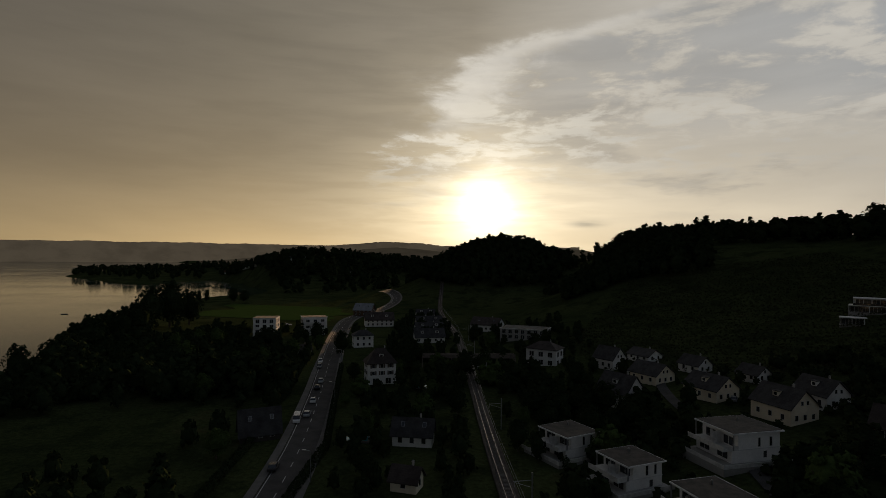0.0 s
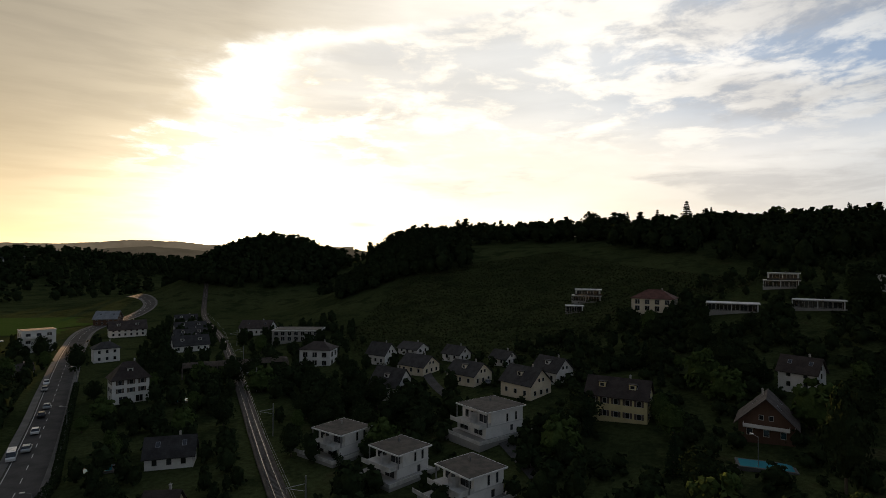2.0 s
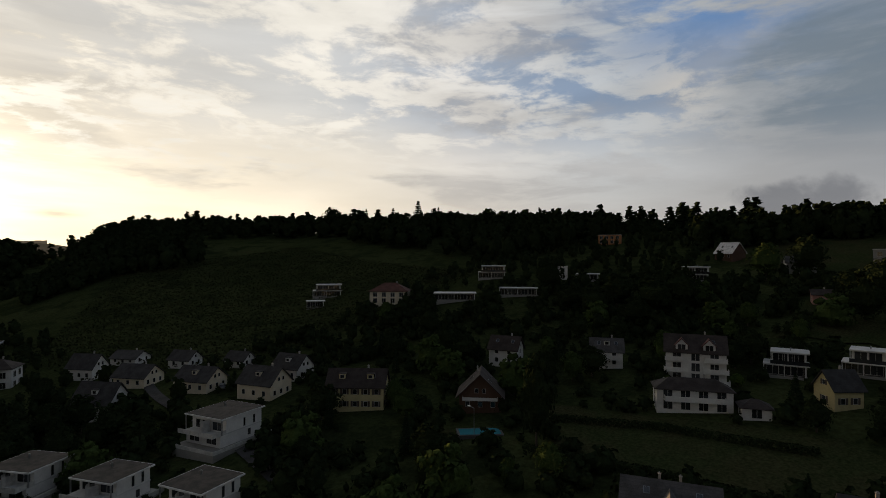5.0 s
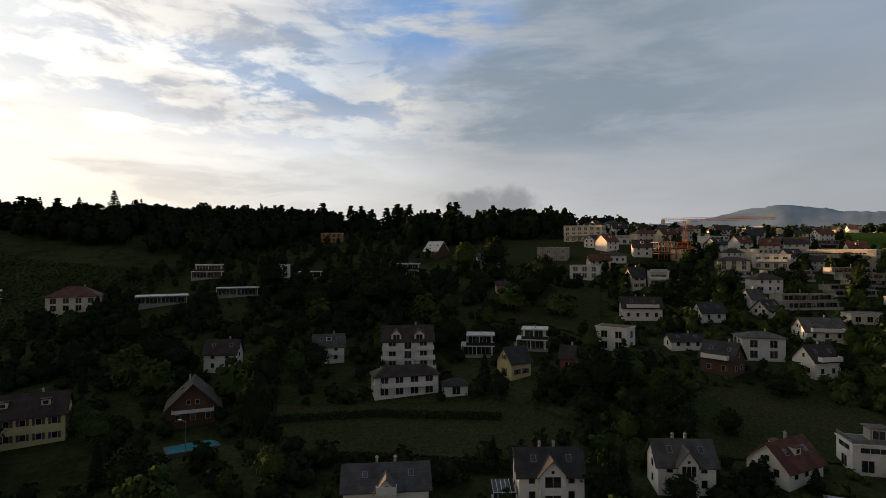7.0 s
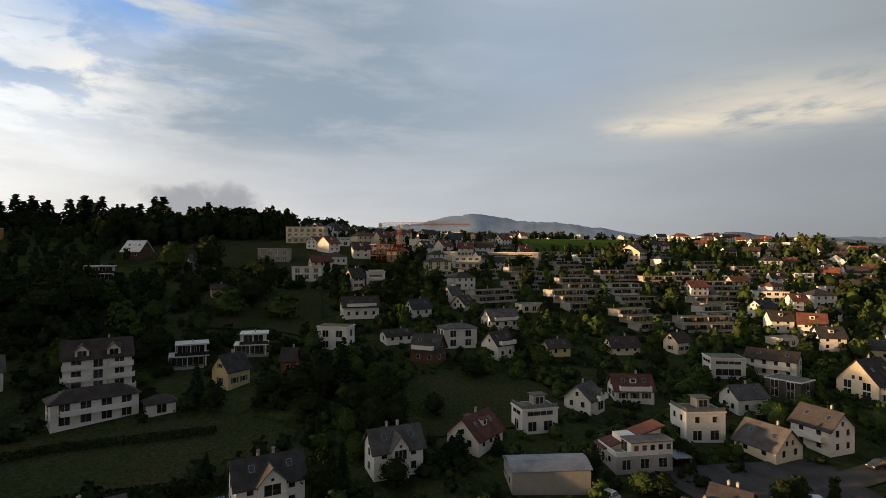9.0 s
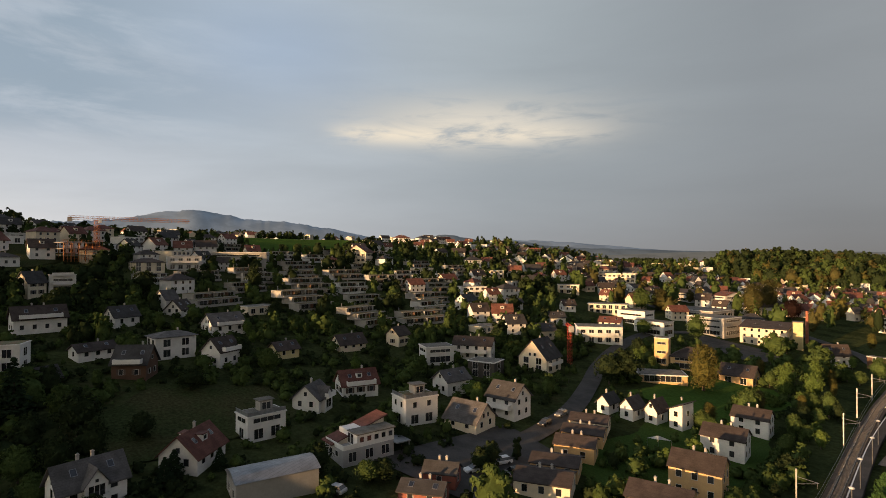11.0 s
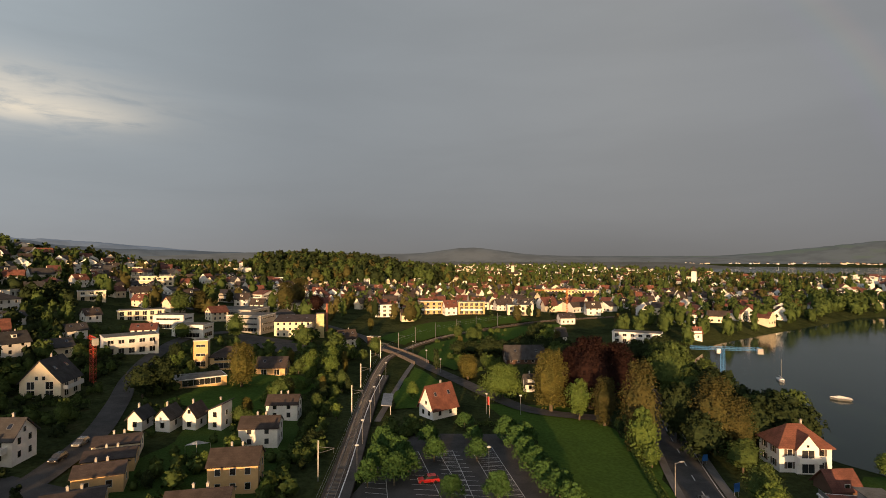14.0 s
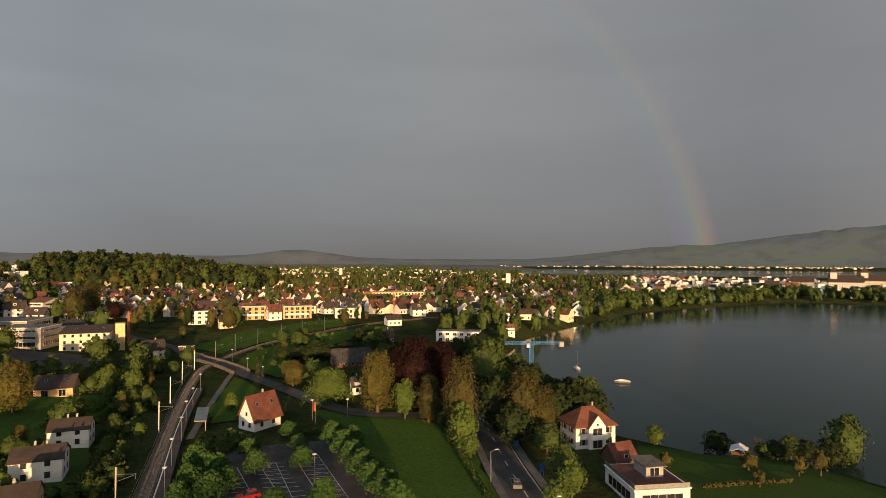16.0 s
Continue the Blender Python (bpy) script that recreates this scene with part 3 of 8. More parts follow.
def build_railway():
    ob = thing("railway_track", 20, -80, 0, 0)
    ob.matrix_basis = Matrix()
    z = [ground_z(*p) for p in RAILWAY]

    def strip(name, d0, d1, h0, h1, mat, label):
        a, b = offset(RAILWAY, d0), offset(RAILWAY, d1)
        v, f = [], []
        for (p, q, g) in zip(a, b, z):
            v += [(*p, g - 0.1), (*p, g + h0), (*q, g + h1), (*q, g - 0.1)]
        for i in range(len(a) - 1):
            for k in range(3):
                f.append((4 * i + k, 4 * i + k + 1, 4 * i + k + 5, 4 * i + k + 4)[::-1])
        mesh_object(name, v, f, mat, ob, label)

    strip("ballast_bed", 1.9, -1.9, 0.45, 0.45, BALLAST, "brown stone ballast")
    strip("rail", 0.79, 0.70, 0.66, 0.66, RAIL, "worn steel rail")
    strip("rail", -0.70, -0.79, 0.66, 0.66, RAIL, "worn steel rail")
    sh = Shape()
    dist = 0.0
    for a, b in zip(RAILWAY, RAILWAY[1:]):
        n = math.dist(a, b)
        ux, uy = (b[0] - a[0]) / n, (b[1] - a[1]) / n
        s = (-dist) % 0.62
        while s < n:
            x, y = a[0] + ux * s, a[1] + uy * s
            if math.hypot(x, y) < 330:
                g = ground_z(x, y) + 0.54
                c = [(x + ux * i - uy * j, y + uy * i + ux * j, g) for i, j in ((-.13, -1.2), (.13, -1.2), (.13, 1.2), (-.13, 1.2))]
                sh.slab(*c, 0.12)
            s += 0.62
        dist += n
    tagged(sh.done("sleeper", SLEEPER, ob), "weathered sleepers", kind="stuff")
    tagged(ob, "single railway track with steel rails on brown ballast", "railway track")


build_railway()
# platform along the west side of the track
PLATFORM = [(18.9, -98), (19.6, -118), (21.4, -150), (22.2, -175), (22.2, -205)]
PLATFORM = smooth_line(PLATFORM)


def build_platform():
    ob = new("railway_platform")
    a, b = offset(PLATFORM, 0.3), offset(PLATFORM, -1.9)
    v, f = [], []
    for p, q in zip(a, b):
        g = ground_z(*p)
        v += [(*p, g), (*p, g + 0.95), (*q, g + 0.95), (*q, g)]
    for i in range(len(a) - 1):
        f += [(4 * i + k, 4 * i + k + 1, 4 * i + k + 5, 4 * i + k + 4) for k in range(3)]
    f += [(0, 1, 2, 3), (len(v) - 1, len(v) - 2, len(v) - 3, len(v) - 4)]
    mesh_object("platform_deck", v, f, ASPHALT, ob, "grey paved deck")
    a, b = offset(PLATFORM, 0.26), offset(PLATFORM, 0.02)
    v, f = [], []
    for p, q in zip(a, b):
        g = ground_z(*p) + 0.96
        v += [(*p, g), (*q, g)]
    f = [(2 * i, 2 * i + 1, 2 * i + 3, 2 * i + 2) for i in range(len(a) - 1)]
    mesh_object("edge_stripe", v, f, WHITE_PAINT, ob, "bright white edge stripe")
    tagged(ob, "low paved railway platform with a white edge", "platform")


build_platform()


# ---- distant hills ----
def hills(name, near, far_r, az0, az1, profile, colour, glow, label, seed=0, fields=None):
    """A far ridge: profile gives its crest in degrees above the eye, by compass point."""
    # the air's haze is put into the colour, and glow adds it as emission
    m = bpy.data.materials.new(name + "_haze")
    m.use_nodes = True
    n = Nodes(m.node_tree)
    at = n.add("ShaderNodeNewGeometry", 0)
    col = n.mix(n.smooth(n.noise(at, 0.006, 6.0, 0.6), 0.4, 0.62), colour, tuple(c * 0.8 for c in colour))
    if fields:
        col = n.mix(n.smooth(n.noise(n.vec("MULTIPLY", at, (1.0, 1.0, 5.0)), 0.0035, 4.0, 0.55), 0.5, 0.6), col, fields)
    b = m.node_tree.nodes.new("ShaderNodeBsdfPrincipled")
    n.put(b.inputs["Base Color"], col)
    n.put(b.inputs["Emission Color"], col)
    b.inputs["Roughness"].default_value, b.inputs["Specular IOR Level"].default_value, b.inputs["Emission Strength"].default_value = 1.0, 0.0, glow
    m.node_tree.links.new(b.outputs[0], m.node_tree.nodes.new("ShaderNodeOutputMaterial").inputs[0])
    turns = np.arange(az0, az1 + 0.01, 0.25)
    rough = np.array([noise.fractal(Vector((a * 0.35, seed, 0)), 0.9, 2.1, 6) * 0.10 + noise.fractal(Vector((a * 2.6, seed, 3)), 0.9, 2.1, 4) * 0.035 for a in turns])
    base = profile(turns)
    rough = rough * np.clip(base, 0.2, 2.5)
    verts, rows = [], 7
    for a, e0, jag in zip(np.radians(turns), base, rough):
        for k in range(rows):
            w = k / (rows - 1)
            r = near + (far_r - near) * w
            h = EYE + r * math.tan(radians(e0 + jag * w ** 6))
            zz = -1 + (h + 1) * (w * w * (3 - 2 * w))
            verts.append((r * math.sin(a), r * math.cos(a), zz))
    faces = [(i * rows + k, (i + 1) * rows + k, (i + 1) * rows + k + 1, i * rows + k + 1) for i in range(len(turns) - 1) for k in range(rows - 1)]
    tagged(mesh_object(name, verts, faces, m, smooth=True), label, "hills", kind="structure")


def peak(a, c, w, h):
    return h * np.exp(-((a - c) / w) ** 2)


# haze tints by side: warm west, blue east, grey where the rain falls
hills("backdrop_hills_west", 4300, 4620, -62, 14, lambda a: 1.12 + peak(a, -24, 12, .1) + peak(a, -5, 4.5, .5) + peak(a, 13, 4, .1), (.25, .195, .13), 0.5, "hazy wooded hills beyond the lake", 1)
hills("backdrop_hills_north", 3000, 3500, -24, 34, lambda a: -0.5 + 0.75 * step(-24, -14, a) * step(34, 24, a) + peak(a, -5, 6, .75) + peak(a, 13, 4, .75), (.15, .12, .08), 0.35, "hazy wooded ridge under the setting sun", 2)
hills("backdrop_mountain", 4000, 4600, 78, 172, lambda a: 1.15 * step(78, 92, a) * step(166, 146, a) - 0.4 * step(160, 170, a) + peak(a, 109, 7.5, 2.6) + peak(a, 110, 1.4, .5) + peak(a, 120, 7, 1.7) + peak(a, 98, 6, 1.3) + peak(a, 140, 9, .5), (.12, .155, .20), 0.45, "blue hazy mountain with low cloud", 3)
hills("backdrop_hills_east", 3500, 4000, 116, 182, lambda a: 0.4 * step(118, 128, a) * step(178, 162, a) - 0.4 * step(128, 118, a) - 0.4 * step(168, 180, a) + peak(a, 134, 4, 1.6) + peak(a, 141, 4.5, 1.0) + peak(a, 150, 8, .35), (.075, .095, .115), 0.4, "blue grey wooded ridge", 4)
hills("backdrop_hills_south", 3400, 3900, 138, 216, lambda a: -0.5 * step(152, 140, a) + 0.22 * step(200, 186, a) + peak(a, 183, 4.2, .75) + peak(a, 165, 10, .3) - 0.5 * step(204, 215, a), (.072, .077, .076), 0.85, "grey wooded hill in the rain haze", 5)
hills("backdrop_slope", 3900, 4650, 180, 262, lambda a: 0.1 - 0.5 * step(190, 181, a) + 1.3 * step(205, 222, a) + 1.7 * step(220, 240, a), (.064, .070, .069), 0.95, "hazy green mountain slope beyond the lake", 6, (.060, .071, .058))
# low rise added to lay a haze-coloured band over the dark far ground
hills("backdrop_plain", 2450, 3100, 160, 212, lambda a: -0.5 - 0.6 * step(202, 211, a) - 0.6 * step(168, 161, a), (.085, .084, .074), 0.5, "low haze-coloured band over the far plain", 7)


# ---- trees ----
def leaf_quads(centres, normals, sizes, rng):
    """Bent leaf clumps: verts and faces."""
    n = len(centres)
    rand = rng.normal(size=(n, 3))
    u = np.cross(normals, rand)
    u /= np.linalg.norm(u, axis=1, keepdims=True) + 1e-9
    v = np.cross(normals, u)
    s = sizes[:, None]
    a = centres - u * s * 0.5 - v * s * 0.15 - normals * s * 0.12
    b = centres + v * s * -0.5
    c = centres + u * s * 0.5 + v * s * 0.1 - normals * s * 0.12
    d = centres + v * s * 0.5 + normals * s * 0.08
    verts = np.stack([a, b, c, d], 1).reshape(-1, 3)
    k = np.arange(n)[:, None] * 4
    faces = np.concatenate([k + np.array([0, 1, 3]), k + np.array([1, 2, 3])], 0)
    return verts, faces


def crown_points(rng, lobes, leaves, shape, leaf):
    """Leaf clumps on lumpy lobes; shape(u) gives the radius along the crown's height 0..1 (unit crown, radius 1, height 1)."""
    cen, nor, siz = [], [], []
    per = max(1, leaves // lobes)
    for i in range(lobes):
        h = (i + rng.uniform(0, 1)) / lobes
        a = i * 2.39996 + rng.uniform(-.4, .4)
        rad = shape(h)
        r = rad * rng.uniform(0.35, 0.75)
        size = max(0.16, rad * rng.uniform(0.34, 0.55))
        c = np.array([r * math.cos(a), r * math.sin(a), h])
        d = rng.normal(size=(per, 3))
        d /= np.linalg.norm(d, axis=1, keepdims=True)
        d[:, 2] = np.where(d[:, 2] < -0.35, -d[:, 2] * 0.6, d[:, 2])
        k = rng.uniform(0.72, 1.06, (per, 1))
        cen.append(c + d * size * k * np.array([1, 1, 0.55]))
        nor.append(d + rng.normal(scale=0.26, size=(per, 3)))
        siz.append(np.full(per, leaf) * rng.uniform(0.6, 1.35, per))
    cen, nor, siz = np.concatenate(cen), np.concatenate(nor), np.concatenate(siz)
    nor /= np.linalg.norm(nor, axis=1, keepdims=True)
    return cen, nor, siz


SHAPES = dict(round=lambda h: 0.35 + 0.65 * math.sin(math.pi * min(1, h * 0.92 + 0.10)), oval=lambda h: 0.30 + 0.62 * math.sin(math.pi * (h * 0.9 + 0.06)),
              column=lambda h: 0.25 + 0.6 * math.sin(math.pi * (h * 0.85 + 0.1)) ** 0.6, dome=lambda h: 0.25 + 0.75 * math.cos(h * 1.35),
              cone=lambda h: 0.06 + 0.94 * (1 - h) ** 0.9)


def crown_mesh(kind, radius, low, high, leaves, leaf, seed):
    rng = np.random.default_rng(seed)
    if kind == "cone":
        tiers, cen, nor = 15, [], []
        for i in range(tiers):
            h = (i + .3) / tiers
            r = SHAPES["cone"](h) * rng.uniform(.82, 1.1)
            n = int(leaves / tiers * (0.35 + 1.3 * (1 - h)))
            a = rng.uniform(0, 2 * math.pi, n)
            rr = r * np.sqrt(rng.uniform(.12, 1, n))
            droop = 0.045 * rr / max(r, .05)
            cen.append(np.stack([rr * np.cos(a), rr * np.sin(a), h - droop + rng.normal(scale=.008, size=n)], 1))
            nor.append(np.stack([np.cos(a) * .5, np.sin(a) * .5, np.ones(n)], 1) + rng.normal(scale=.35, size=(n, 3)))
        cen, nor = np.concatenate(cen), np.concatenate(nor)
        nor /= np.linalg.norm(nor, axis=1, keepdims=True)
        siz = leaf * rng.uniform(.6, 1.3, len(cen))
    else:
        cen, nor, siz = crown_points(rng, max(9, leaves // 55), leaves, SHAPES[kind], leaf)
    scale = np.array([radius, radius, high - low])
    v, f = leaf_quads(cen * scale + np.array([0, 0, low]), nor, siz, rng)
    if kind != "cone":
        # shaded inner mass
        n, rings = 6, 3
        core = []
        for i in range(rings + 1):
            h = 0.04 + 0.9 * i / rings
            r = SHAPES[kind](h) * (0.76 if 0 < i < rings else 0.12)
            core += [(r * rng.uniform(.8, 1.1) * math.cos(2 * math.pi * k / n), r * rng.uniform(.8, 1.1) * math.sin(2 * math.pi * k / n), h) for k in range(n)]
        k0 = len(v)
        faces = []
        for i in range(rings):
            for k in range(n):
                a, b = k0 + i * n + k, k0 + i * n + (k + 1) % n
                faces += [(a, b, b + n), (a, b + n, a + n)]
        v = np.concatenate([v, np.array(core) * scale + np.array([0, 0, low])])
        f = np.concatenate([f, np.array(faces)])
    return v, f


TREES = {}


def tree_master(key, name, kind, leafy, radius, low, high, leaves, leaf, seed, label):
    root = new(name)
    rng = random.Random(seed)
    if low > 0.3 or kind == "cone":
        sh = Shape()
        base = 0.018 * high + 0.08
        mid = low + (high - low) * 0.3
        lean = (rng.uniform(-.2, .2), rng.uniform(-.2, .2))
        sh.tube((0, 0, -0.5), (lean[0] * .5, lean[1] * .5, mid * 0.5), base * 1.15, base * 0.85, 9)
        sh.tube((lean[0] * .5, lean[1] * .5, mid * 0.5), (*lean, mid), base * .85, base * .6, 9)
        sh.tube((*lean, mid), (lean[0], lean[1], high * 0.93), base * .6, base * .12, 7)
        if kind != "cone":
            for i in range(7):
                a = i * 2.4 + rng.uniform(-.3, .3)
                z0 = mid * rng.uniform(.7, 1.2)
                z1 = min(high * .9, z0 + (high - low) * rng.uniform(.2, .45))
                sh.tube((*lean, z0), (radius * .65 * math.cos(a), radius * .65 * math.sin(a), z1), base * .4, base * .1, 6)
        sh.done("trunk", BARK, root)
    else:
        sh = Shape()
        for i in range(5):
            sh.tube((0, 0, -0.3), (radius * .5 * math.cos(i * 1.26), radius * .5 * math.sin(i * 1.26), high * .6), .06, .02, 5)
        sh.done("stem", BARK, root)
    v, f = crown_mesh(kind, radius, low, high, leaves, leaf, seed)
    mesh_object("crown", v, f, LEAF[leafy], root)
    tagged(root, label, "bush" if "bush" in name else "tree")
    root["tall"] = float(high)
    TREES[key] = [root, False, high]


tree_master("round", "broadleaf_tree", "round", "green", 4.2, 1.6, 9.5, 1700, .43, 1, "leafy green broadleaf tree with a round crown")
tree_master("round2", "broadleaf_tree", "oval", "green", 3.6, 1.3, 10.5, 1700, .43, 2, "leafy green broadleaf tree with an uneven crown")
tree_master("dark", "garden_tree", "round", "dark", 4.4, 1.3, 10, 1100, .56, 3, "dark green broadleaf tree among the houses")
tree_master("light", "broadleaf_tree", "oval", "light", 3.4, 1.4, 8.5, 1600, .39, 4, "light green leafy garden tree")
tree_master("gold", "tall_tree", "column", "gold", 3.6, 1.2, 12, 4600, .28, 5, "tall golden green tree in evening sun")
tree_master("rusty", "tall_tree", "column", "rusty", 3.6, 0.8, 14, 4800, .29, 6, "tall reddish green tree with hanging twigs")
tree_master("copper", "copper_beech", "round", "copper", 6.2, 1.5, 15, 7000, .34, 7, "big dark red copper beech")
tree_master("lot", "clipped_tree", "dome", "lot", 2.9, 1.7, 5.0, 2400, .34, 8, "small round tree planted in the car park")
tree_master("fir", "fir_tree", "cone", "fir", 3.4, 1.2, 17, 1100, .8, 9, "dark narrow fir tree")
tree_master("poplar", "columnar_tree", "column", "dark", 1.3, 0.4, 9, 700, .45, 10, "slim dark columnar tree")
tree_master("bush", "bush", "dome", "green", 1.8, 0.0, 2.4, 700, .31, 11, "dense green garden bush")
tree_master("bush2", "bush", "dome", "light", 1.6, 0.0, 2.0, 640, .30, 12, "light green garden bush")
tree_master("dome", "dome_tree", "dome", "light", 8.0, 1.6, 10.5, 5000, .46, 14, "broad dome-shaped olive green tree")
tree_master("fruit", "fruit_tree", "round", "rusty", 2.3, 1.1, 4.6, 420, .42, 13, "small thin-leaved fruit tree")


def tree(key, x, y, tall, wide=1.0, label="", group=""):
    root, used, high = TREES[key]
    s = tall / high
    m = pose(x, y, ground_z(x, y) - 0.1, 0, 0, (x * 37 + y * 91) % 360) @ Matrix.Diagonal((s * wide, s * wide, s, 1))
    if used:
        ob = copy_thing(root, m)
        ob.matrix_basis = m
    else:
        ob, TREES[key][1] = root, True
        ob.matrix_basis = m
    tagged(ob, label, group=group)
    return ob


def grove(name, label, places, leafy, kinds, leaves=110, leaf=1.3, category="trees"):
    """Many trees as one mesh: places are (x, y, height, radius)."""
    if not len(places):
        return
    tall = [1.4 if k == "dome" else 2.4 for k in kinds]
    masters = [crown_mesh(k, 1.0, 0.0, tall[i], leaves, leaf * (1.12 if k == "dome" else 1.3), 50 + i) for i, k in enumerate(kinds)]
    rng = np.random.default_rng(len(places))
    vs, fs, count = [], [], 0
    zs = land(np.array([p[0] for p in places]), np.array([p[1] for p in places]))
    for i, (x, y, h, r) in enumerate(places):
        v, f = masters[i % len(masters)]
        up = 0.93 / tall[i % len(masters)]
        a = rng.uniform(0, 6.28)
        c, s = math.cos(a), math.sin(a)
        q = np.stack([(v[:, 0] * c - v[:, 1] * s) * r + x, (v[:, 0] * s + v[:, 1] * c) * r + y, v[:, 2] * h * up + zs[i] + h * .05], 1)
        vs.append(q)
        fs.append(f + count)
        count += len(v)
    me = bpy.data.meshes.new(name)
    vs, fs = np.concatenate(vs), np.concatenate(fs)
    me.vertices.add(len(vs))
    me.vertices.foreach_set("co", vs.astype(np.float32).ravel())
    me.loops.add(fs.size)
    me.loops.foreach_set("vertex_index", fs.astype(np.int32).ravel())
    me.polygons.add(len(fs))
    me.polygons.foreach_set("loop_start", np.arange(0, fs.size, 3, dtype=np.int32))
    me.materials.append(LEAF[leafy])
    me.update(calc_edges=True)
    me.validate()
    tagged(new(name, me), label, category, kind="stuff")


# ---- houses ----
SPOTS = []
WINDOWS = {}


def window_mesh(w, h):
    """One shell: frame face, reveals and set-back panes."""
    key = (round(w, 1), round(h, 1))
    if key not in WINDOWS:
        w, h = key
        n, t, out, back = max(1, round(w / (0.9 if w < 2.5 else 1.7))), 0.07, 0.05, 0.012
        xs = [-w / 2]
        for k in range(n):
            xs += [-w / 2 + k * (w - t) / n + t, -w / 2 + (k + 1) * (w - t) / n]
        xs.append(w / 2)
        zs = [-h / 2, -h / 2 + t, h / 2 - t, h / 2]
        v = [(x, out, z) for x in xs for z in zs]
        f, s = [], []
        for i in range(len(xs) - 1):
            for j in range(3):
                if j == 1 and i % 2:
                    k = len(v)
                    q = [i * 4 + 1, (i + 1) * 4 + 1, (i + 1) * 4 + 2, i * 4 + 2]
                    v += [(v[c][0], back, v[c][2]) for c in q]
                    f += [(q[c], k + c, k + (c + 1) % 4, q[(c + 1) % 4]) for c in range(4)] + [(k + 3, k + 2, k + 1, k)]
                    s += [0, 0, 0, 0, 1]
                else:
                    f.append((i * 4 + j + 1, (i + 1) * 4 + j + 1, (i + 1) * 4 + j, i * 4 + j))
                    s.append(0)
        k, m = len(v), len(xs) - 1
        v += [(-w / 2, -.01, -h / 2), (w / 2, -.01, -h / 2), (w / 2, -.01, h / 2), (-w / 2, -.01, h / 2)]
        ring = [[i * 4 for i in range(m + 1)], [m * 4 + j for j in range(4)], [i * 4 + 3 for i in range(m, -1, -1)], [3 - j for j in range(4)]]
        for e, row in enumerate(ring):
            f.append((k + (e + 1) % 4, k + e, *row))
            s.append(0)
        me = bpy.data.meshes.new("window")
        me.from_pydata(v, [], f)
        for mt in (FRAME, GLASS):
            me.materials.append(mt)
        me.polygons.foreach_set("material_index", np.array(s, dtype=np.int32))
        WINDOWS[key] = me
    return WINDOWS[key]


SHUTTER_MESH = {}


def put_shutters(parent, x, y, z, turn, w, h):
    key = (round(w, 1), round(h, 1))
    if key not in SHUTTER_MESH:
        ob = Shape().box(-w * .24, w * .24, 0.0, 0.05, -h / 2, h / 2).done("shutter", SHUTTER)
        SHUTTER_MESH[key] = ob.data
        bpy.data.objects.remove(ob)
    for s in (-1, 1):
        ob = new("shutter", SHUTTER_MESH[key])
        ob.parent = parent
        ob.matrix_basis = pose(x, y, z, 0, 0, turn) @ pose(s * w * .76, 0, 0)


def put_window(parent, x, y, z, turn, w=1.1, h=1.35, shutters=False):
    ob = new("window", window_mesh(w, h))
    ob.parent = parent
    ob.matrix_basis = pose(x, y, z, 0, 0, turn)
    if shutters and w < 1.5:
        put_shutters(parent, x, y, z, turn, w, h)


def front(parent, side, half_along, half_out, floors, base, storey, kinds, shutters=False, skip=()):
    """Windows in rows on one side of a box: s, n, e or w."""
    turn = dict(s=180, n=0, e=-90, w=90)[side]
    width = 2 * half_along
    for fl in range(floors):
        kind = kinds[min(fl, len(kinds) - 1)]
        n = max(1, int(width / (2.7 if kind == "w" else 3.4)))
        for i in range(n):
            if (fl, i) in skip:
                continue
            u = -half_along + (i + .5) * width / n
            z = base + fl * storey + 1.55
            if kind == "l":
                if i:
                    continue
                u = 0
            w, h = (width * .82, 1.0 if fl else 2.0) if kind == "l" else (1.1, 1.4) if kind == "w" else ((2.0, 2.1) if kind == "d" else (2.3, 1.2))
            if kind == "d":
                z -= 0.35
            w = w if kind == "l" else min(w, width / n * .8)
            x, y = dict(s=(u, -half_out), n=(u, half_out), e=(half_out, u), w=(-half_out, u))[side]
            put_window(parent, x, y, z, turn, w, h, shutters)


def chimneys(parent, spots, top, mat=None):
    for x, y, z in spots:
        r = .13 if mat is METAL else .2
        sh = Shape().box(x - r, x + r, y - r, y + r, z, top).box(x - r - .06, x + r + .06, y - r - .06, y + r + .06, top, top + .07)
        sh.box(x - .1, x + .1, y - .1, y + .1, top + .07, top + .25, 1)
        sh.done("chimney", [mat or BRICK, METAL], parent)


def balcony(parent, x0, x1, y, z, deep=1.4, mat=None, out=-1):
    """A balcony on the south side (out=-1) or north side (out=1)."""
    a, b = sorted((y + out * 0.004, y + out * deep))
    sh = Shape().box(x0, x1, a, b, z - .18, z)
    e = y + out * deep
    sh.box(x0, x1, min(e, e - out * .08), max(e, e - out * .08), z, z + 1.0)
    sh.box(x0, x0 + .08, a, b - .08 if out > 0 else b, z, z + 1.0).box(x1 - .08, x1, a, b, z, z + 1.0)
    sh.done("balcony", mat or WALLS["white"], parent)


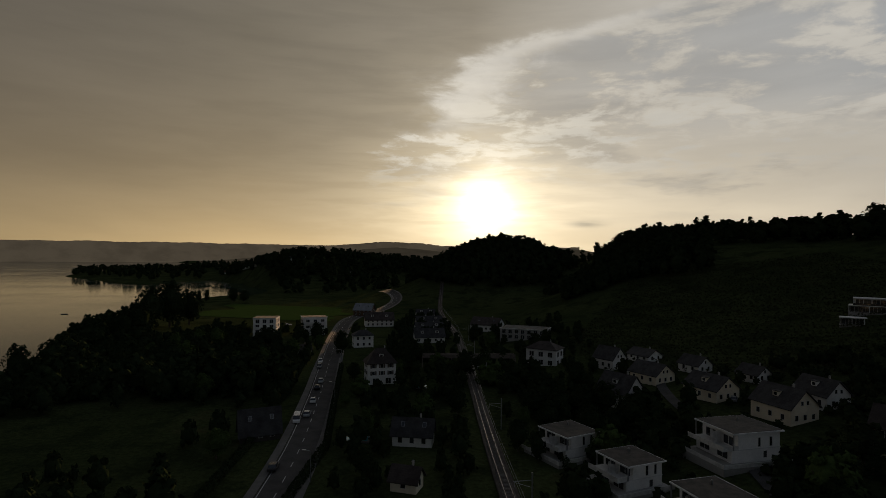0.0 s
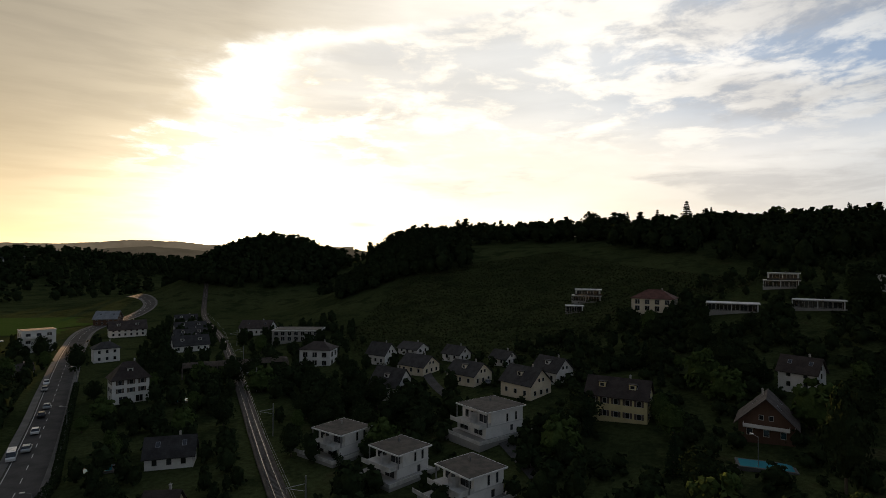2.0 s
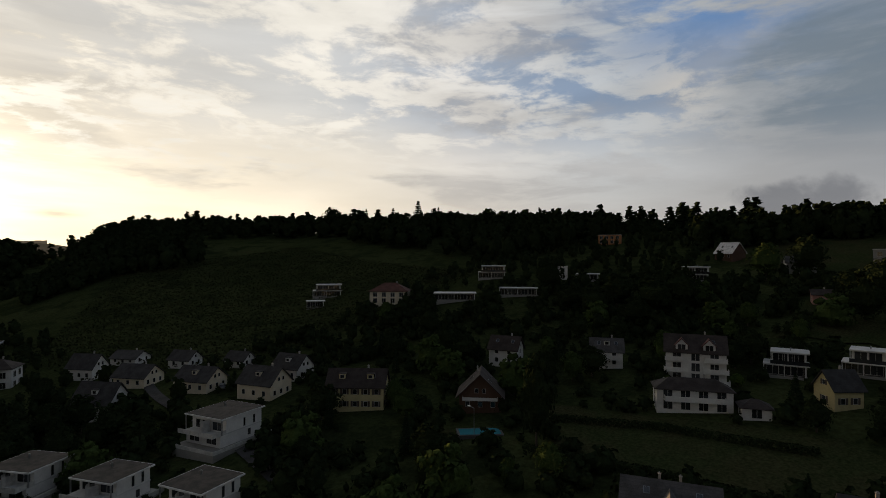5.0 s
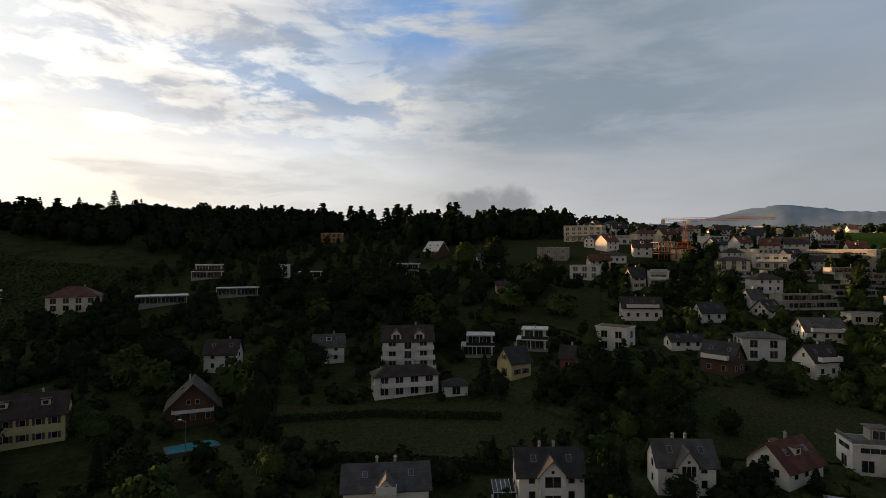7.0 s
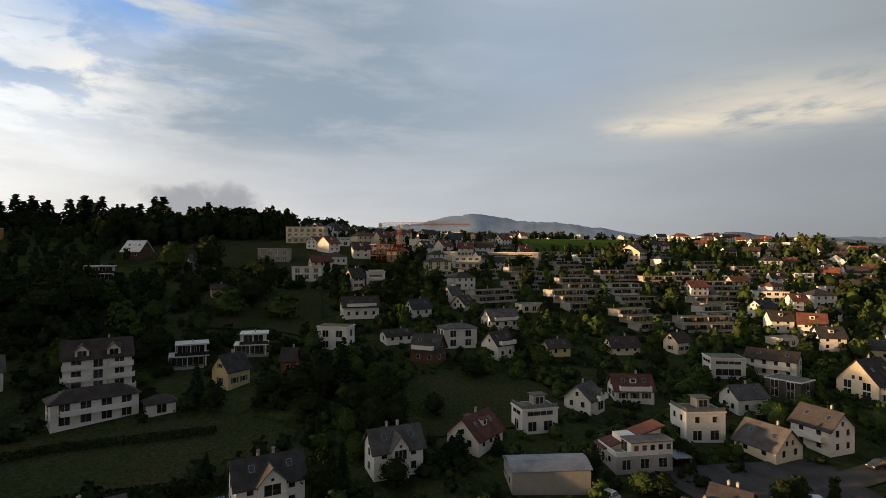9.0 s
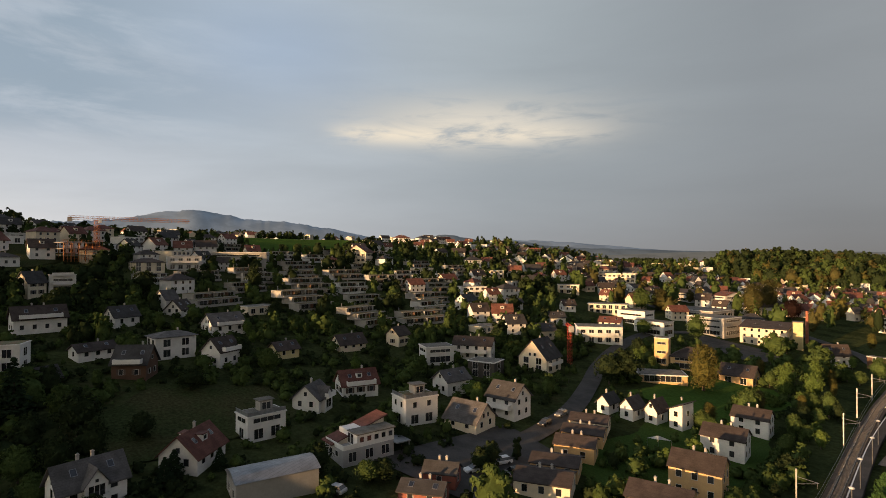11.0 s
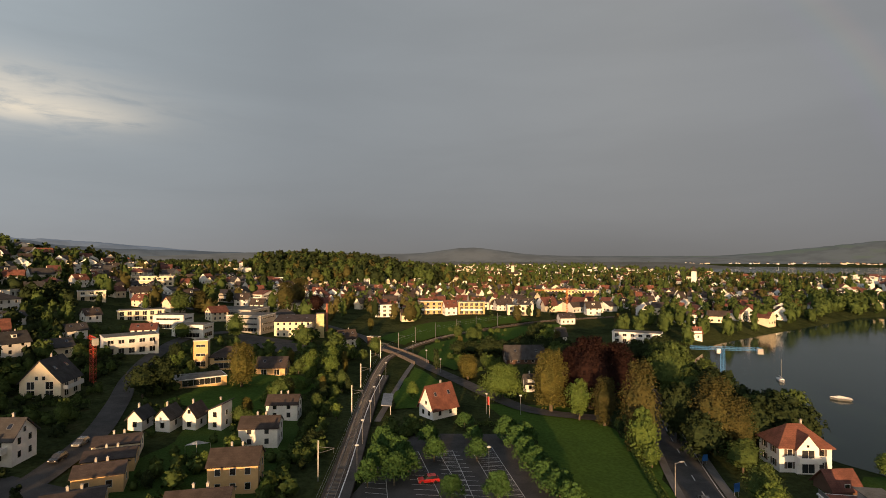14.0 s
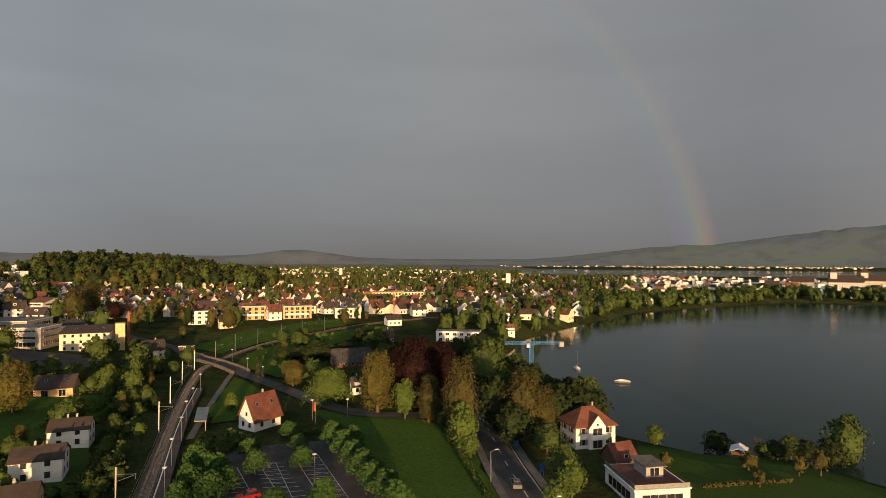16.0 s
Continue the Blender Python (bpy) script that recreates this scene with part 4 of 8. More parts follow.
def house(x, y, turn, w, d, eave, top, roof="gable", wall="white", tiles="brown", label="", windows="nsew", kinds="ww", shutters=False, stack=1, dormers=0, balconies=0, over=0.55, name="house", group="", lift=0.0, cross=0.0, roof_box=False):
    """A house: ridge along its own x axis; eave and top are heights above the ground."""
    SPOTS.append((x, y, 0.5 * max(w, d) + 0.8))
    corners = [ground_z(x + px, y + py) for px in (-w / 3, w / 3) for py in (-w / 3, w / 3)]
    z = sum(corners) / 4 + lift
    sink = max(0.4, z - min(corners) + 0.6)
    ob = thing(name, x, y, turn, z)
    hw, hd = w / 2, d / 2
    sh = Shape()
    gable_top = top - 0.28
    if roof == "gable":
        prof = [(-hd, -sink), (hd, -sink), (hd, eave), (0, gable_top), (-hd, eave)]
        pts = [(px, py, pz) for px in (-hw, hw) for py, pz in prof]
        sh.poly(pts, [(0, 4, 3, 2, 1), (5, 6, 7, 8, 9), (0, 1, 6, 5), (1, 2, 7, 6), (2, 3, 8, 7), (3, 4, 9, 8), (4, 0, 5, 9)])
    elif roof == "mono":
        prof = [(-hd, -sink), (hd, -sink), (hd, eave), (-hd, gable_top)]
        pts = [(px, py, pz) for px in (-hw, hw) for py, pz in prof]
        sh.poly(pts, [(0, 3, 2, 1), (4, 5, 6, 7), (0, 1, 5, 4), (1, 2, 6, 5), (2, 3, 7, 6), (3, 0, 4, 7)])
    else:
        sh.box(-hw, hw, -hd, hd, -sink, eave if roof == "hip" else top - .32)
    sh.done("wall", WALLS[wall], ob)
    sh = Shape()
    slope = (top - eave) / hd
    o, th = over, 0.2
    if roof == "gable":
        e = eave - slope * o + .05
        for s in (-1, 1):
            a, b = (-hw - o, s * (hd + o), e), (hw + o, s * (hd + o), e)
            c, g = (hw + o, 0, top), (-hw - o, 0, top)
            sh.slab(*((a, b, c, g) if s < 0 else (b, a, g, c)), th)
    elif roof == "hip":
        e, r = eave - .02, max(0.5, hw - hd * 0.95)
        p = [(-hw - o, -hd - o, e), (hw + o, -hd - o, e), (hw + o, hd + o, e), (-hw - o, hd + o, e), (-r, 0, top), (r, 0, top)]
        lo = [(q[0], q[1], q[2] - .16) for q in p[:4]]
        sh.poly(p + lo, [(0, 1, 5, 4), (1, 2, 5), (2, 3, 4, 5), (3, 0, 4), (0, 6, 7, 1), (1, 7, 8, 2), (2, 8, 9, 3), (3, 9, 6, 0), (9, 8, 7, 6)])
    elif roof == "mono":
        a, b = (-hw - o, -hd - o, top + .02), (hw + o, -hd - o, top + .02)
        c, g = (hw + o, hd + o, eave + .02), (-hw - o, hd + o, eave + .02)
        sh.slab(a, b, c, g, .2)
    elif roof == "barrel":
        n = 8
        pts = [(px, -hd - .3 + (d + .6) * k / n, top - .3 + 1.1 * math.sin(math.pi * k / n)) for px in (-hw - .3, hw + .3) for k in range(n + 1)]
        sh.poly(pts, [(k, n + 1 + k, n + 2 + k, k + 1) for k in range(n)] + [tuple(range(n, -1, -1)), tuple(range(n + 1, 2 * n + 2))])
    else:
        sh.box(-hw - o * .4, hw + o * .4, -hd - o * .4, hd + o * .4, top - .316, top - .06, 1).box(-hw + .15, hw - .15, -hd + .15, hd - .15, top - .06, top)
    sh.done("roof", [TILES[tiles], WALLS["white" if wall != "grey" else "grey"]], ob)
    floors = max(1, round((eave if roof not in ("flat", "barrel") else top - .3) / 2.9))
    storey = (eave if roof not in ("flat", "barrel") else top - .3) / floors
    for side in windows:
        al, out = (hw, hd) if side in "ns" else (hd, hw)
        front(ob, side, al - .5, out, floors, 0.0, storey, kinds, shutters)
    if roof == "gable" and top - eave > 2.4:
        for side, s in (("e", 1), ("w", -1)):
            if side in windows:
                for k in (-.9, .9) if d > 7.5 else (0,):
                    put_window(ob, s * hw, k, eave + .85, -90 * s, 0.9, 1.15, shutters)
    ridge_y = 0 if roof in ("gable", "hip") else -hd * .3
    for i in range(stack):
        cx = hw * (-.45 + .9 * (i + .5) / stack) if stack > 1 else hw * .35
        low = top - 1.2 if roof in ("gable", "hip") else top - .1
        chimneys(ob, [(cx, ridge_y + .9, low)], top + .5)
    for s in ((-1, 1) if dormers > 0 else ()):
        for i in range(dormers if roof != "hip" or s < 0 else 0):
            cx = -hw + w * (i + .5) / dormers
            dy, dz = s * hd * .62, eave + slope * hd * .38
            sh = Shape().box(cx - .8, cx + .8, min(dy, s * hd * .1), max(dy, s * hd * .1), dz - .3, dz + 1.25)
            dorm = sh.done("dormer", WALLS[wall], ob)
            Shape().box(cx - 1.0, cx + 1.0, min(dy + s * .25, 0), max(dy + s * .25, 0), dz + 1.254, dz + 1.4).done("dormer_roof", TILES[tiles], dorm)
            put_window(ob, cx, dy, dz + .6, 180 if s < 0 else 0, 1.1, .9)
    if roof == "gable" and not group and w > 7:
        run = math.hypot(hd, top - eave)
        for s, k in ((-1, -.25), (-1, .3), (1, .05)):
            mid_y, mid_z = s * hd * .45, top - (top - eave) * .45 + .02
            tilt = math.degrees(math.atan2(top - eave, hd))
            pane = Shape().box(-.45, .45, -.6, .6, -.1, .05).box(-.37, .37, -.52, .52, .05, .07, 1).done("roof_window", [METAL, GLASS], ob)
            pane.matrix_basis = pose(hw * k * 2, mid_y, mid_z, -s * tilt, 0, 0)
    if cross:
        cw, cy, ct = w * cross / 2, -hd - .9, eave + (top - eave) * .78
        sh = Shape()
        pts = [(px, py, pz) for py in (cy, 0) for px, pz in ((-cw, -sink), (cw, -sink), (cw, eave), (0, ct - .2), (-cw, eave))]
        sh.poly(pts, [(0, 1, 2, 3, 4), (1, 6, 7, 2), (5, 0, 4, 9)]).done("gable_bay", WALLS[wall], ob)
        sh = Shape()
        for s in (-1, 1):
            a, b = (s * (cw + .4), cy - .4, eave - .25), (s * (cw + .4), 0, eave - .25)
            c, g = (0, 0, ct), (0, cy - .4, ct)
            sh.slab(*((a, b, c, g) if s > 0 else (b, a, g, c)), .15)
        sh.done("gable_roof", TILES[tiles], ob)
        for fl in range(floors):
            put_window(ob, 0, cy, fl * storey + 1.3, 180, min(2.6, cw * 1.5), 2.1)
        balcony(ob, -cw, cw, cy, storey, 1.0)
        put_window(ob, 0, cy, eave + .5, 180, .6, .6)
    if roof_box:
        Shape().box(-hw * .1, hw * .55, -hd * .2, hd * .6, top - .1, top + 2.1).done("roof_box", WALLS["concrete"], ob)
        Shape().box(-hw * .2, hw * .65, -hd * .3, hd * .7, top + 2.1, top + 2.25).done("roof_box_slab", TILES["gravel"], ob)
        put_window(ob, hw * .22, -hd * .2, top + 1.0, 180, min(2.0, hw * .5), 1.6)
        sh = Shape()
        sh.box(-hw, hw, -hd, -hd + .06, top, top + .8).box(-hw, -hw + .06, -hd + .06, hd, top, top + .8)
        sh.done("roof_rail", METAL, ob, "dark metal railing")
    for i in range(balconies):
        balcony(ob, -hw * .8, hw * .8, -hd, (i + 1) * storey, 1.4)
    tagged(ob, label or "pitched-roof house", "house", group)
    return ob


def villa(x, y, turn, w, d, top, label, group=""):
    """A modern villa: set-back upper storey under a thin flat roof, a terrace with a curved screen, and a wide plinth storey below it."""
    SPOTS.append((x, y, 0.6 * max(w, d) + 1))
    z = ground_z(x, y)
    ob = thing("villa", x, y, turn, z)
    hw, hd, mid = w / 2 - .4, d / 2 - .4, top * .50
    low = 0.7
    Shape().box(-hw - .4, hw, -hd, hd, low, mid - .2).done("lower_wall", WALLS["white"], ob)
    Shape().box(-hw - 2.6, hw + .1, -hd - .1, hd + .1, mid - .2, mid).done("terrace_slab", WALLS["pale"], ob, "pale terrace slab")
    Shape().box(-hw - 4.4, hw + 1.0, -hd - 2.4, hd + .8, -3.4, low).done("plinth_wall", WALLS["concrete"], ob, "grey plinth wall")
    Shape().box(-hw + 1.2, hw, -hd, hd, mid, top - .32).done("upper_wall", WALLS["white"], ob)
    Shape().box(-hw - .5, hw + .6, -hd - .6, hd + .6, top - .32, top - .05).done("roof_edge", WHITE_PAINT, ob, "thin white roof edge")
    Shape().box(-hw - .3, hw + .4, -hd - .4, hd + .4, top - .05, top).done("roof", TILES["bitumen"], ob)
    for q0, a, b, name in ((mid, 2.6, .1, "terrace_rail"), (low, 4.4, 2.4, "plinth_rail")):
        sh = Shape().box(-hw - a, -hw - a + .1, -hd - b, hd + b, q0, q0 + .8).box(-hw - a + .1, -hw + 1.2 if q0 == mid else hw + 1.0, -hd - b, -hd - b + .1, q0, q0 + .8)
        sh.done(name, FRAME, ob, "pale terrace balustrade")
    sh = Shape()
    for k in range(6):
        a0, a1 = radians(90 + 30 * k), radians(90 + 30 * (k + 1))
        p, q = [(-hw + .5 + 1.5 * math.cos(a), 1.1 * math.sin(a)) for a in (a0, a1)]
        sh.poly([(*p, mid), (*q, mid), (*q, top - .9), (*p, top - .9)], [(0, 1, 2, 3), (3, 2, 1, 0)])
    sh.done("curved_screen", WHITE_PAINT, ob, "curved white stair screen")
    for k in (-.5, .5):
        put_window(ob, -hw + 1.2, k * hd, mid + 1.15, 90, min(3.0, hd * .85), 1.9)
        put_window(ob, -hw - .4, k * hd, mid - 1.4, 90, min(3.0, hd * .85), 1.8)
    put_window(ob, hw * .6, -hd, mid + 1.2, 180, .7, 2.0)
    put_window(ob, hw * .1, -hd, mid + 1.2, 180, .7, 2.0)
    put_window(ob, hw * .35, -hd, mid - 1.4, 180, 1.0, 1.5)
    chimneys(ob, [(hw * .3, hd * .4, top - .1)], top + .6, METAL)
    for px, py in ((-hw - .3, -hd - .4), (-hw - .3, hd + .3)):
        Shape().box(px - .1, px + .1, py - .1, py + .1, mid, top - .32).done("post", METAL, ob)
    tagged(ob, label, "house", group)


def pavilion(x, y, turn, w, d, storeys, label, wall="white"):
    """A modern hillside villa: thin white floor and roof plates, side walls and posts, dark glazing set back between them."""
    SPOTS.append((x, y, 0.5 * w + 1))
    ob = thing("villa", x, y, turn)
    hw, hd, high = w / 2, d / 2, 3.1
    Shape().box(-hw, hw, -hd + .6, hd, -3, .1).done("plinth_wall", WALLS["concrete"], ob)
    for k in range(storeys):
        z0, inset = k * high + .1, 1.6 * k
        Shape().box(-hw + inset + .4, hw - 1.0, -hd + 1.8, hd - .2, z0, z0 + high - .3).done("wall", WALLS["dark" if k == 0 else wall], ob)
        Shape().box(-hw + inset, hw, -hd + .1, hd + .3, z0 + high - .3, z0 + high).done("roof_plate" if k == storeys - 1 else "floor_plate", WALLS[wall], ob, "thin pale plate with an overhang")
        Shape().box(hw - 1.0, hw - .7, -hd + .5, hd, z0, z0 + high - .3).done("side_wall", WALLS[wall], ob)
        n = max(2, round((w - inset) / 3.2))
        for i in range(n):
            px = -hw + inset + .8 + (i + .5) * (w - inset - 2.2) / n
            put_window(ob, px, -hd + 1.8, z0 + 1.35, 180, 2.6, 2.3)
        for i in range(3):
            px = -hw + inset + .2 + i * (w - inset - 1.2) / 2
            Shape().box(px - .09, px + .09, -hd + .3, -hd + .48, z0, z0 + high - .3).done("post", WHITE_PAINT, ob)
        if k:
            Shape().box(-hw + inset, hw, -hd + .12, -hd + .18, z0, z0 + .9).done("railing", GLASS, ob, "glass railing")
    chimneys(ob, [(hw * .2, 0, storeys * high)], storeys * high + .7, METAL)
    tagged(ob, label, "house")


def terrace_block(x, y, turn, w, levels, wall, label, group="terrace houses"):
    """Terraced flats stepping back up the slope: glazed front, parapet, pergola and planted roof on each step."""
    SPOTS.append((x, y, 0.5 * w + 1))
    ob = thing("terrace_block", x, y, turn)
    deep, back, storey = 6.5, 4.6, 2.35
    rng = random.Random(int(w * 10) + levels)
    grow = np.random.default_rng(int(w * 10) + levels)
    for k in range(levels):
        z0, y0 = k * storey - .7, k * back - levels * back / 2 - 2
        shift = rng.choice((-2.2, 0, 1.8))
        x0, x1 = -w / 2 + shift, w / 2 + shift
        Shape().box(x0, x1, y0, y0 + deep, z0 - (3 if k == 0 else .4), z0 + 2.2).done("wall", WALLS[wall], ob)
        Shape().box(x0 - .25, x1 + .25, y0 - .9, y0 + deep - .1, z0 + 2.204, z0 + 2.38, 0).box(x0 + .3, x1 - .3, y0 - .2, y0 + deep - .5, z0 + 2.38, z0 + 2.46, 1).done("roof_slab", [WALLS["concrete"], TILES["sedum"]], ob)
        Shape().box(x0, x1, y0 - 1.9, y0 - 1.78, z0 - .3, z0 + .6).box(x0, x0 + .12, y0 - 1.78, y0 - .004, z0 - .3, z0 + .6).box(x1 - .12, x1, y0 - 1.78, y0 - .004, z0 - .3, z0 + .6).box(x0, x1, y0 - 1.9, y0 - .004, z0 - .45, z0 - .3).done("parapet", WALLS[wall], ob)
        n = max(2, round(w / 5.2))
        for i in range(n):
            put_window(ob, x0 + (i + .5) * w / n, y0, z0 + 1.2, 180, 3.6, 1.8)
            if i:
                px = x0 + i * w / n
                Shape().box(px - .09, px + .09, y0 - 1.7, y0 - .004, z0 - .3, z0 + 2.2).done("dividing_wall", WALLS["wood" if i % 2 else wall], ob)
        m = int(w * 6)
        cen = np.stack([grow.uniform(x0, x1, m), grow.normal(y0 - 1.75, .22, m), z0 + .62 + np.abs(grow.normal(0, .22, m))], 1)
        nor = grow.normal(size=(m, 3)) + np.array([0, -.4, .8])
        v, f = leaf_quads(cen, nor / np.linalg.norm(nor, axis=1, keepdims=True), grow.uniform(.25, .6, m), grow)
        tagged(mesh_object("planting", v, f, LEAF["green" if k % 2 else "dark"], ob), "green plants along the parapet", kind="stuff")
    for s in (-.3, .2):
        chimneys(ob, [(w * s, levels * back / 2, levels * storey - .6)], levels * storey + .5, METAL)
    tagged(ob, label, "house", group)
    return ob


# ---- single houses, street by street ----
house(98.2, -20.2, -82, 9.2, 5.7, 4.9, 8.0, "gable", "white", "slate", "white two-storey house with a grey gabled roof", cross=.34, stack=2, windows="sw")
house(91.7, 1.6, -77, 10.4, 6.4, 5.0, 8.1, "gable", "white", "dark", "white house with a central gable and balcony", cross=.4, stack=2, windows="sw")


def conservatory(x, y, turn, w, d, h):
    """A glazed lean-to: white bars, panes between them."""
    ob = thing("conservatory", x, y, turn)
    Shape().box(-w / 2, w / 2, -d / 2, d / 2, -.6, .25).done("base", WALLS["pale"], ob)
    n = 5
    for i in range(n + 1):
        px = -w / 2 + i * w / n
        Shape().tube((px, -d / 2, .25), (px, -d / 2, h - .7), .05, .05, 4).tube((px, -d / 2, h - .7), (px, d / 2, h), .05, .05, 4).done("bar", WHITE_PAINT, ob)
        if i < n:
            Shape().box(px + .05, px + w / n - .05, -d / 2 - .015, -d / 2 + .015, .25, h - .75).done("pane", GLASS, ob)
            Shape().slab((px + .05, -d / 2, h - .68), (px + w / n - .05, -d / 2, h - .68), (px + w / n - .05, d / 2, h + .02), (px + .05, d / 2, h + .02), .03).done("roof_pane", GLASS, ob)
    for z0 in (.3, h - .72):
        Shape().box(-w / 2, w / 2, -d / 2 - .05, -d / 2 + .05, z0 - .05, z0 + .05).done("rail", WHITE_PAINT, ob)
    tagged(ob, "white-framed glass conservatory beside a house", "conservatory")


conservatory(89.2, 8.6, -77, 3.6, 3.4, 2.8)
house(85.3, 27.2, -72, 13.2, 8.1, 4.1, 6.7, "gable", "white", "slate", "white house with a small front gable", cross=.24, stack=2, windows="s")
house(109.2, -53.7, -91, 8.3, 5.8, 5.0, 5.0, "flat", "white", "gravel", "white cubic modern house with a roof terrace", kinds="dl", stack=0, roof_box=True, windows="sw")
house(104.9, -38.4, -52, 9.4, 7.4, 2.7, 6.2, "gable", "white", "red", "white house with a red-brown gabled roof and dormers", dormers=1, windows="sw")
house(87.5, -45.3, -102, 13.6, 7.4, 4.0, 4.0, "barrel", "concrete", "metal", "long grey workshop with a rounded metal roof", kinds="w", stack=1, windows="w")
def slanted_house(x, y, turn, w, d, label):
    """Grey lower storey, white upper storey set back behind a terrace, one long sloping tiled roof."""
    SPOTS.append((x, y, 0.5 * w + 1))
    ob = thing("house", x, y, turn)
    hw, hd = w / 2, d / 2
    Shape().box(-hw, hw, -hd, hd, -2.5, 2.9).done("lower_wall", WALLS["grey"], ob, "grey rendered lower storey")
    Shape().box(-hw + 3.0, hw, -hd + .004, hd - .3, 2.904, 5.3).done("upper_wall", WALLS["white"], ob, "white upper storey")
    Shape().box(-hw, -hw + .15, -hd, hd - .3, 2.904, 3.8).box(-hw + .15, -hw + 3.0, -hd, -hd + .15, 2.904, 3.8).done("terrace_parapet", WALLS["white"], ob)
    Shape().box(-hw + 2.8, hw + .3, -hd - .3, 0, 5.3, 5.5).done("flat_roof", TILES["gravel"], ob)
    a, b = (-hw - .6, -.2, 3.3), (hw + .8, -.2, 7.0)
    Shape().slab((a[0], hd + .5, a[2]), a, b, (b[0], hd + .5, b[2]), .22).done("sloping_roof", TILES["red"], ob, "red-brown sloping tiled roof")
    pts = [(px, py, pz) for py in (.1, hd - .3) for px, pz in ((-hw, 2.904), (hw, 2.904), (hw, 6.6), (-hw, 3.3))]
    Shape().poly(pts, [(0, 1, 2, 3), (7, 6, 5, 4), (1, 5, 6, 2), (4, 0, 3, 7)]).done("gable_wall", WALLS["cream"], ob)
    for k in range(5):
        put_window(ob, -hw + 4.0 + k * (w - 4.8) / 4, -hd + .004, 4.3, 180, 1.0, 1.1)
        if k % 2 == 0:
            put_window(ob, -hw + 2.0 + k * (w - 4) / 4, -hd, 1.4, 180, 1.8, 1.9)
    for k in (-1.2, 1.2):
        put_window(ob, -hw, k, 1.8, 90, 1.2, 1.1)
    put_window(ob, -hw + 3.0, -1.2, 4.1, 90, 2.2, 2.0)
    Shape().box(hw - .2, hw + 3.2, -hd - 1.4, -hd + 3, 2.3, 2.5).box(hw + 2.9, hw + 3.1, -hd - 1.2, -hd - 1.0, -1, 2.3).done("car_port", TILES["metal"], ob, "flat pale car port roof")
    tagged(ob, label, "house")


slanted_house(90.6, -65.6, -96, 11.4, 7.6, "grey and white modern house with a red-brown sloping roof")
house(99.0, -87.8, -102, 8.7, 6.9, 6.2, 6.2, "flat", "white", "sedum", "white cubic house with a green roof terrace", kinds="dw", stack=0, roof_box=True, windows="sw")
house(88.6, -96.1, -172, 9.0, 8.2, 2.6, 6.2, "gable", "cream", "slate", "cream house with a large grey gabled roof", stack=1, windows="se")
house(88.6, -110.7, -176, 8.5, 7.3, 5.2, 8.4, "gable", "white", "dark", "white house with a dark gabled roof", balconies=1, windows="se")
house(117.4, -70.9, -59, 6.7, 6.9, 3.0, 6.0, "gable", "pale", "slate", "pale grey house with two steep gables", cross=.6, stack=1, windows="sw")
house(121.1, -86.6, -108, 9.6, 7.3, 3.1, 6.3, "gable", "white", "red", "white house with a reddish gabled roof", dormers=1, balconies=1, shutters=True, windows="sw")
house(109.7, -111.2, -95, 8.3, 6.7, 3.9, 6.4, "gable", "white", "slate", "white house with solar panels on a grey roof", stack=1, windows="sw")
house(133.5, -128.0, -114, 9.6, 7.7, 5.8, 5.8, "flat", "pale", "gravel", "pale flat-roofed house on the slope", kinds="l", stack=0, windows="sw")
house(130.7, -143.9, -150, 13.5, 7.4, 5.3, 7.7, "gable", "white", "brown", "long white apartment house with a brown roof", balconies=1, stack=2, windows="se")
house(115.1, -132.3, -164, 9.1, 7.3, 5.0, 5.0, "flat", "dark", "gravel", "dark glazed flat-roofed house", kinds="d", stack=0, windows="se")
house(110.4, -154.8, -83, 10.3, 10.5, 4.7, 10.5, "gable", "cream", "dark", "cream timber-framed house with a tall gable", kinds="dd", balconies=1, stack=1, windows="sw")
house(136.8, -194.4, -125, 8.5, 6.9, 3.7, 6.2, "gable", "cream", "dark", "small cream house with a gabled roof", windows="sw")
house(155.9, -130.0, -80, 6.4, 5.9, 4.0, 6.7, "gable", "cream", "brown", "cream gabled house on the slope", shutters=True, windows="sw")
house(158.0, -85.1, -88, 7.4, 6.0, 2.7, 4.8, "gable", "yellow", "brown", "yellow gabled house with a brown roof", windows="sw")
house(157.7, -109.3, -95, 9.9, 6.9, 2.4, 5.3, "gable", "cream", "brown", "low cream house with a wide brown roof", windows="sw")
house(158.1, -65.4, -67, 7.6, 7.0, 4.3, 7.8, "gable", "white", "brown", "white gabled house with a steep roof", balconies=1, windows="sw")
house(189.7, -79.2, -88, 11.2, 10.2, 2.9, 6.5, "gable", "white", "slate", "white house with a broad grey roof", balconies=1, windows="sw")
house(170.8, -56.1, -90, 11.1, 7.8, 5.8, 7.1, "hip", "white", "slate", "long white house with a low roof", kinds="dd", stack=1, windows="sw")
house(156.6, -42.6, -130, 8.4, 6.8, 4.0, 8.0, "gable", "wood", "dark", "dark timber chalet with a balcony", balconies=1, shutters=True, windows="se")
house(154.5, -23.1, -68, 4.8, 3.9, 3.4, 5.7, "gable", "dark", "dark", "dark wooden barn with white windows", stack=0, windows="sw")
house(175.8, -37.2, -77, 9.7, 5.8, 2.5, 4.2, "gable", "white", "brown", "low white house with a brown roof", windows="sw")
house(206.1, -51.8, -74, 8.3, 6.7, 3.2, 6.4, "gable", "white", "dark", "white gabled house with dark tiles", windows="sw")
house(218.9, -69.9, -63, 6.1, 5.6, 5.1, 8.2, "gable", "white", "slate", "tall white house with steep gable", windows="sw")
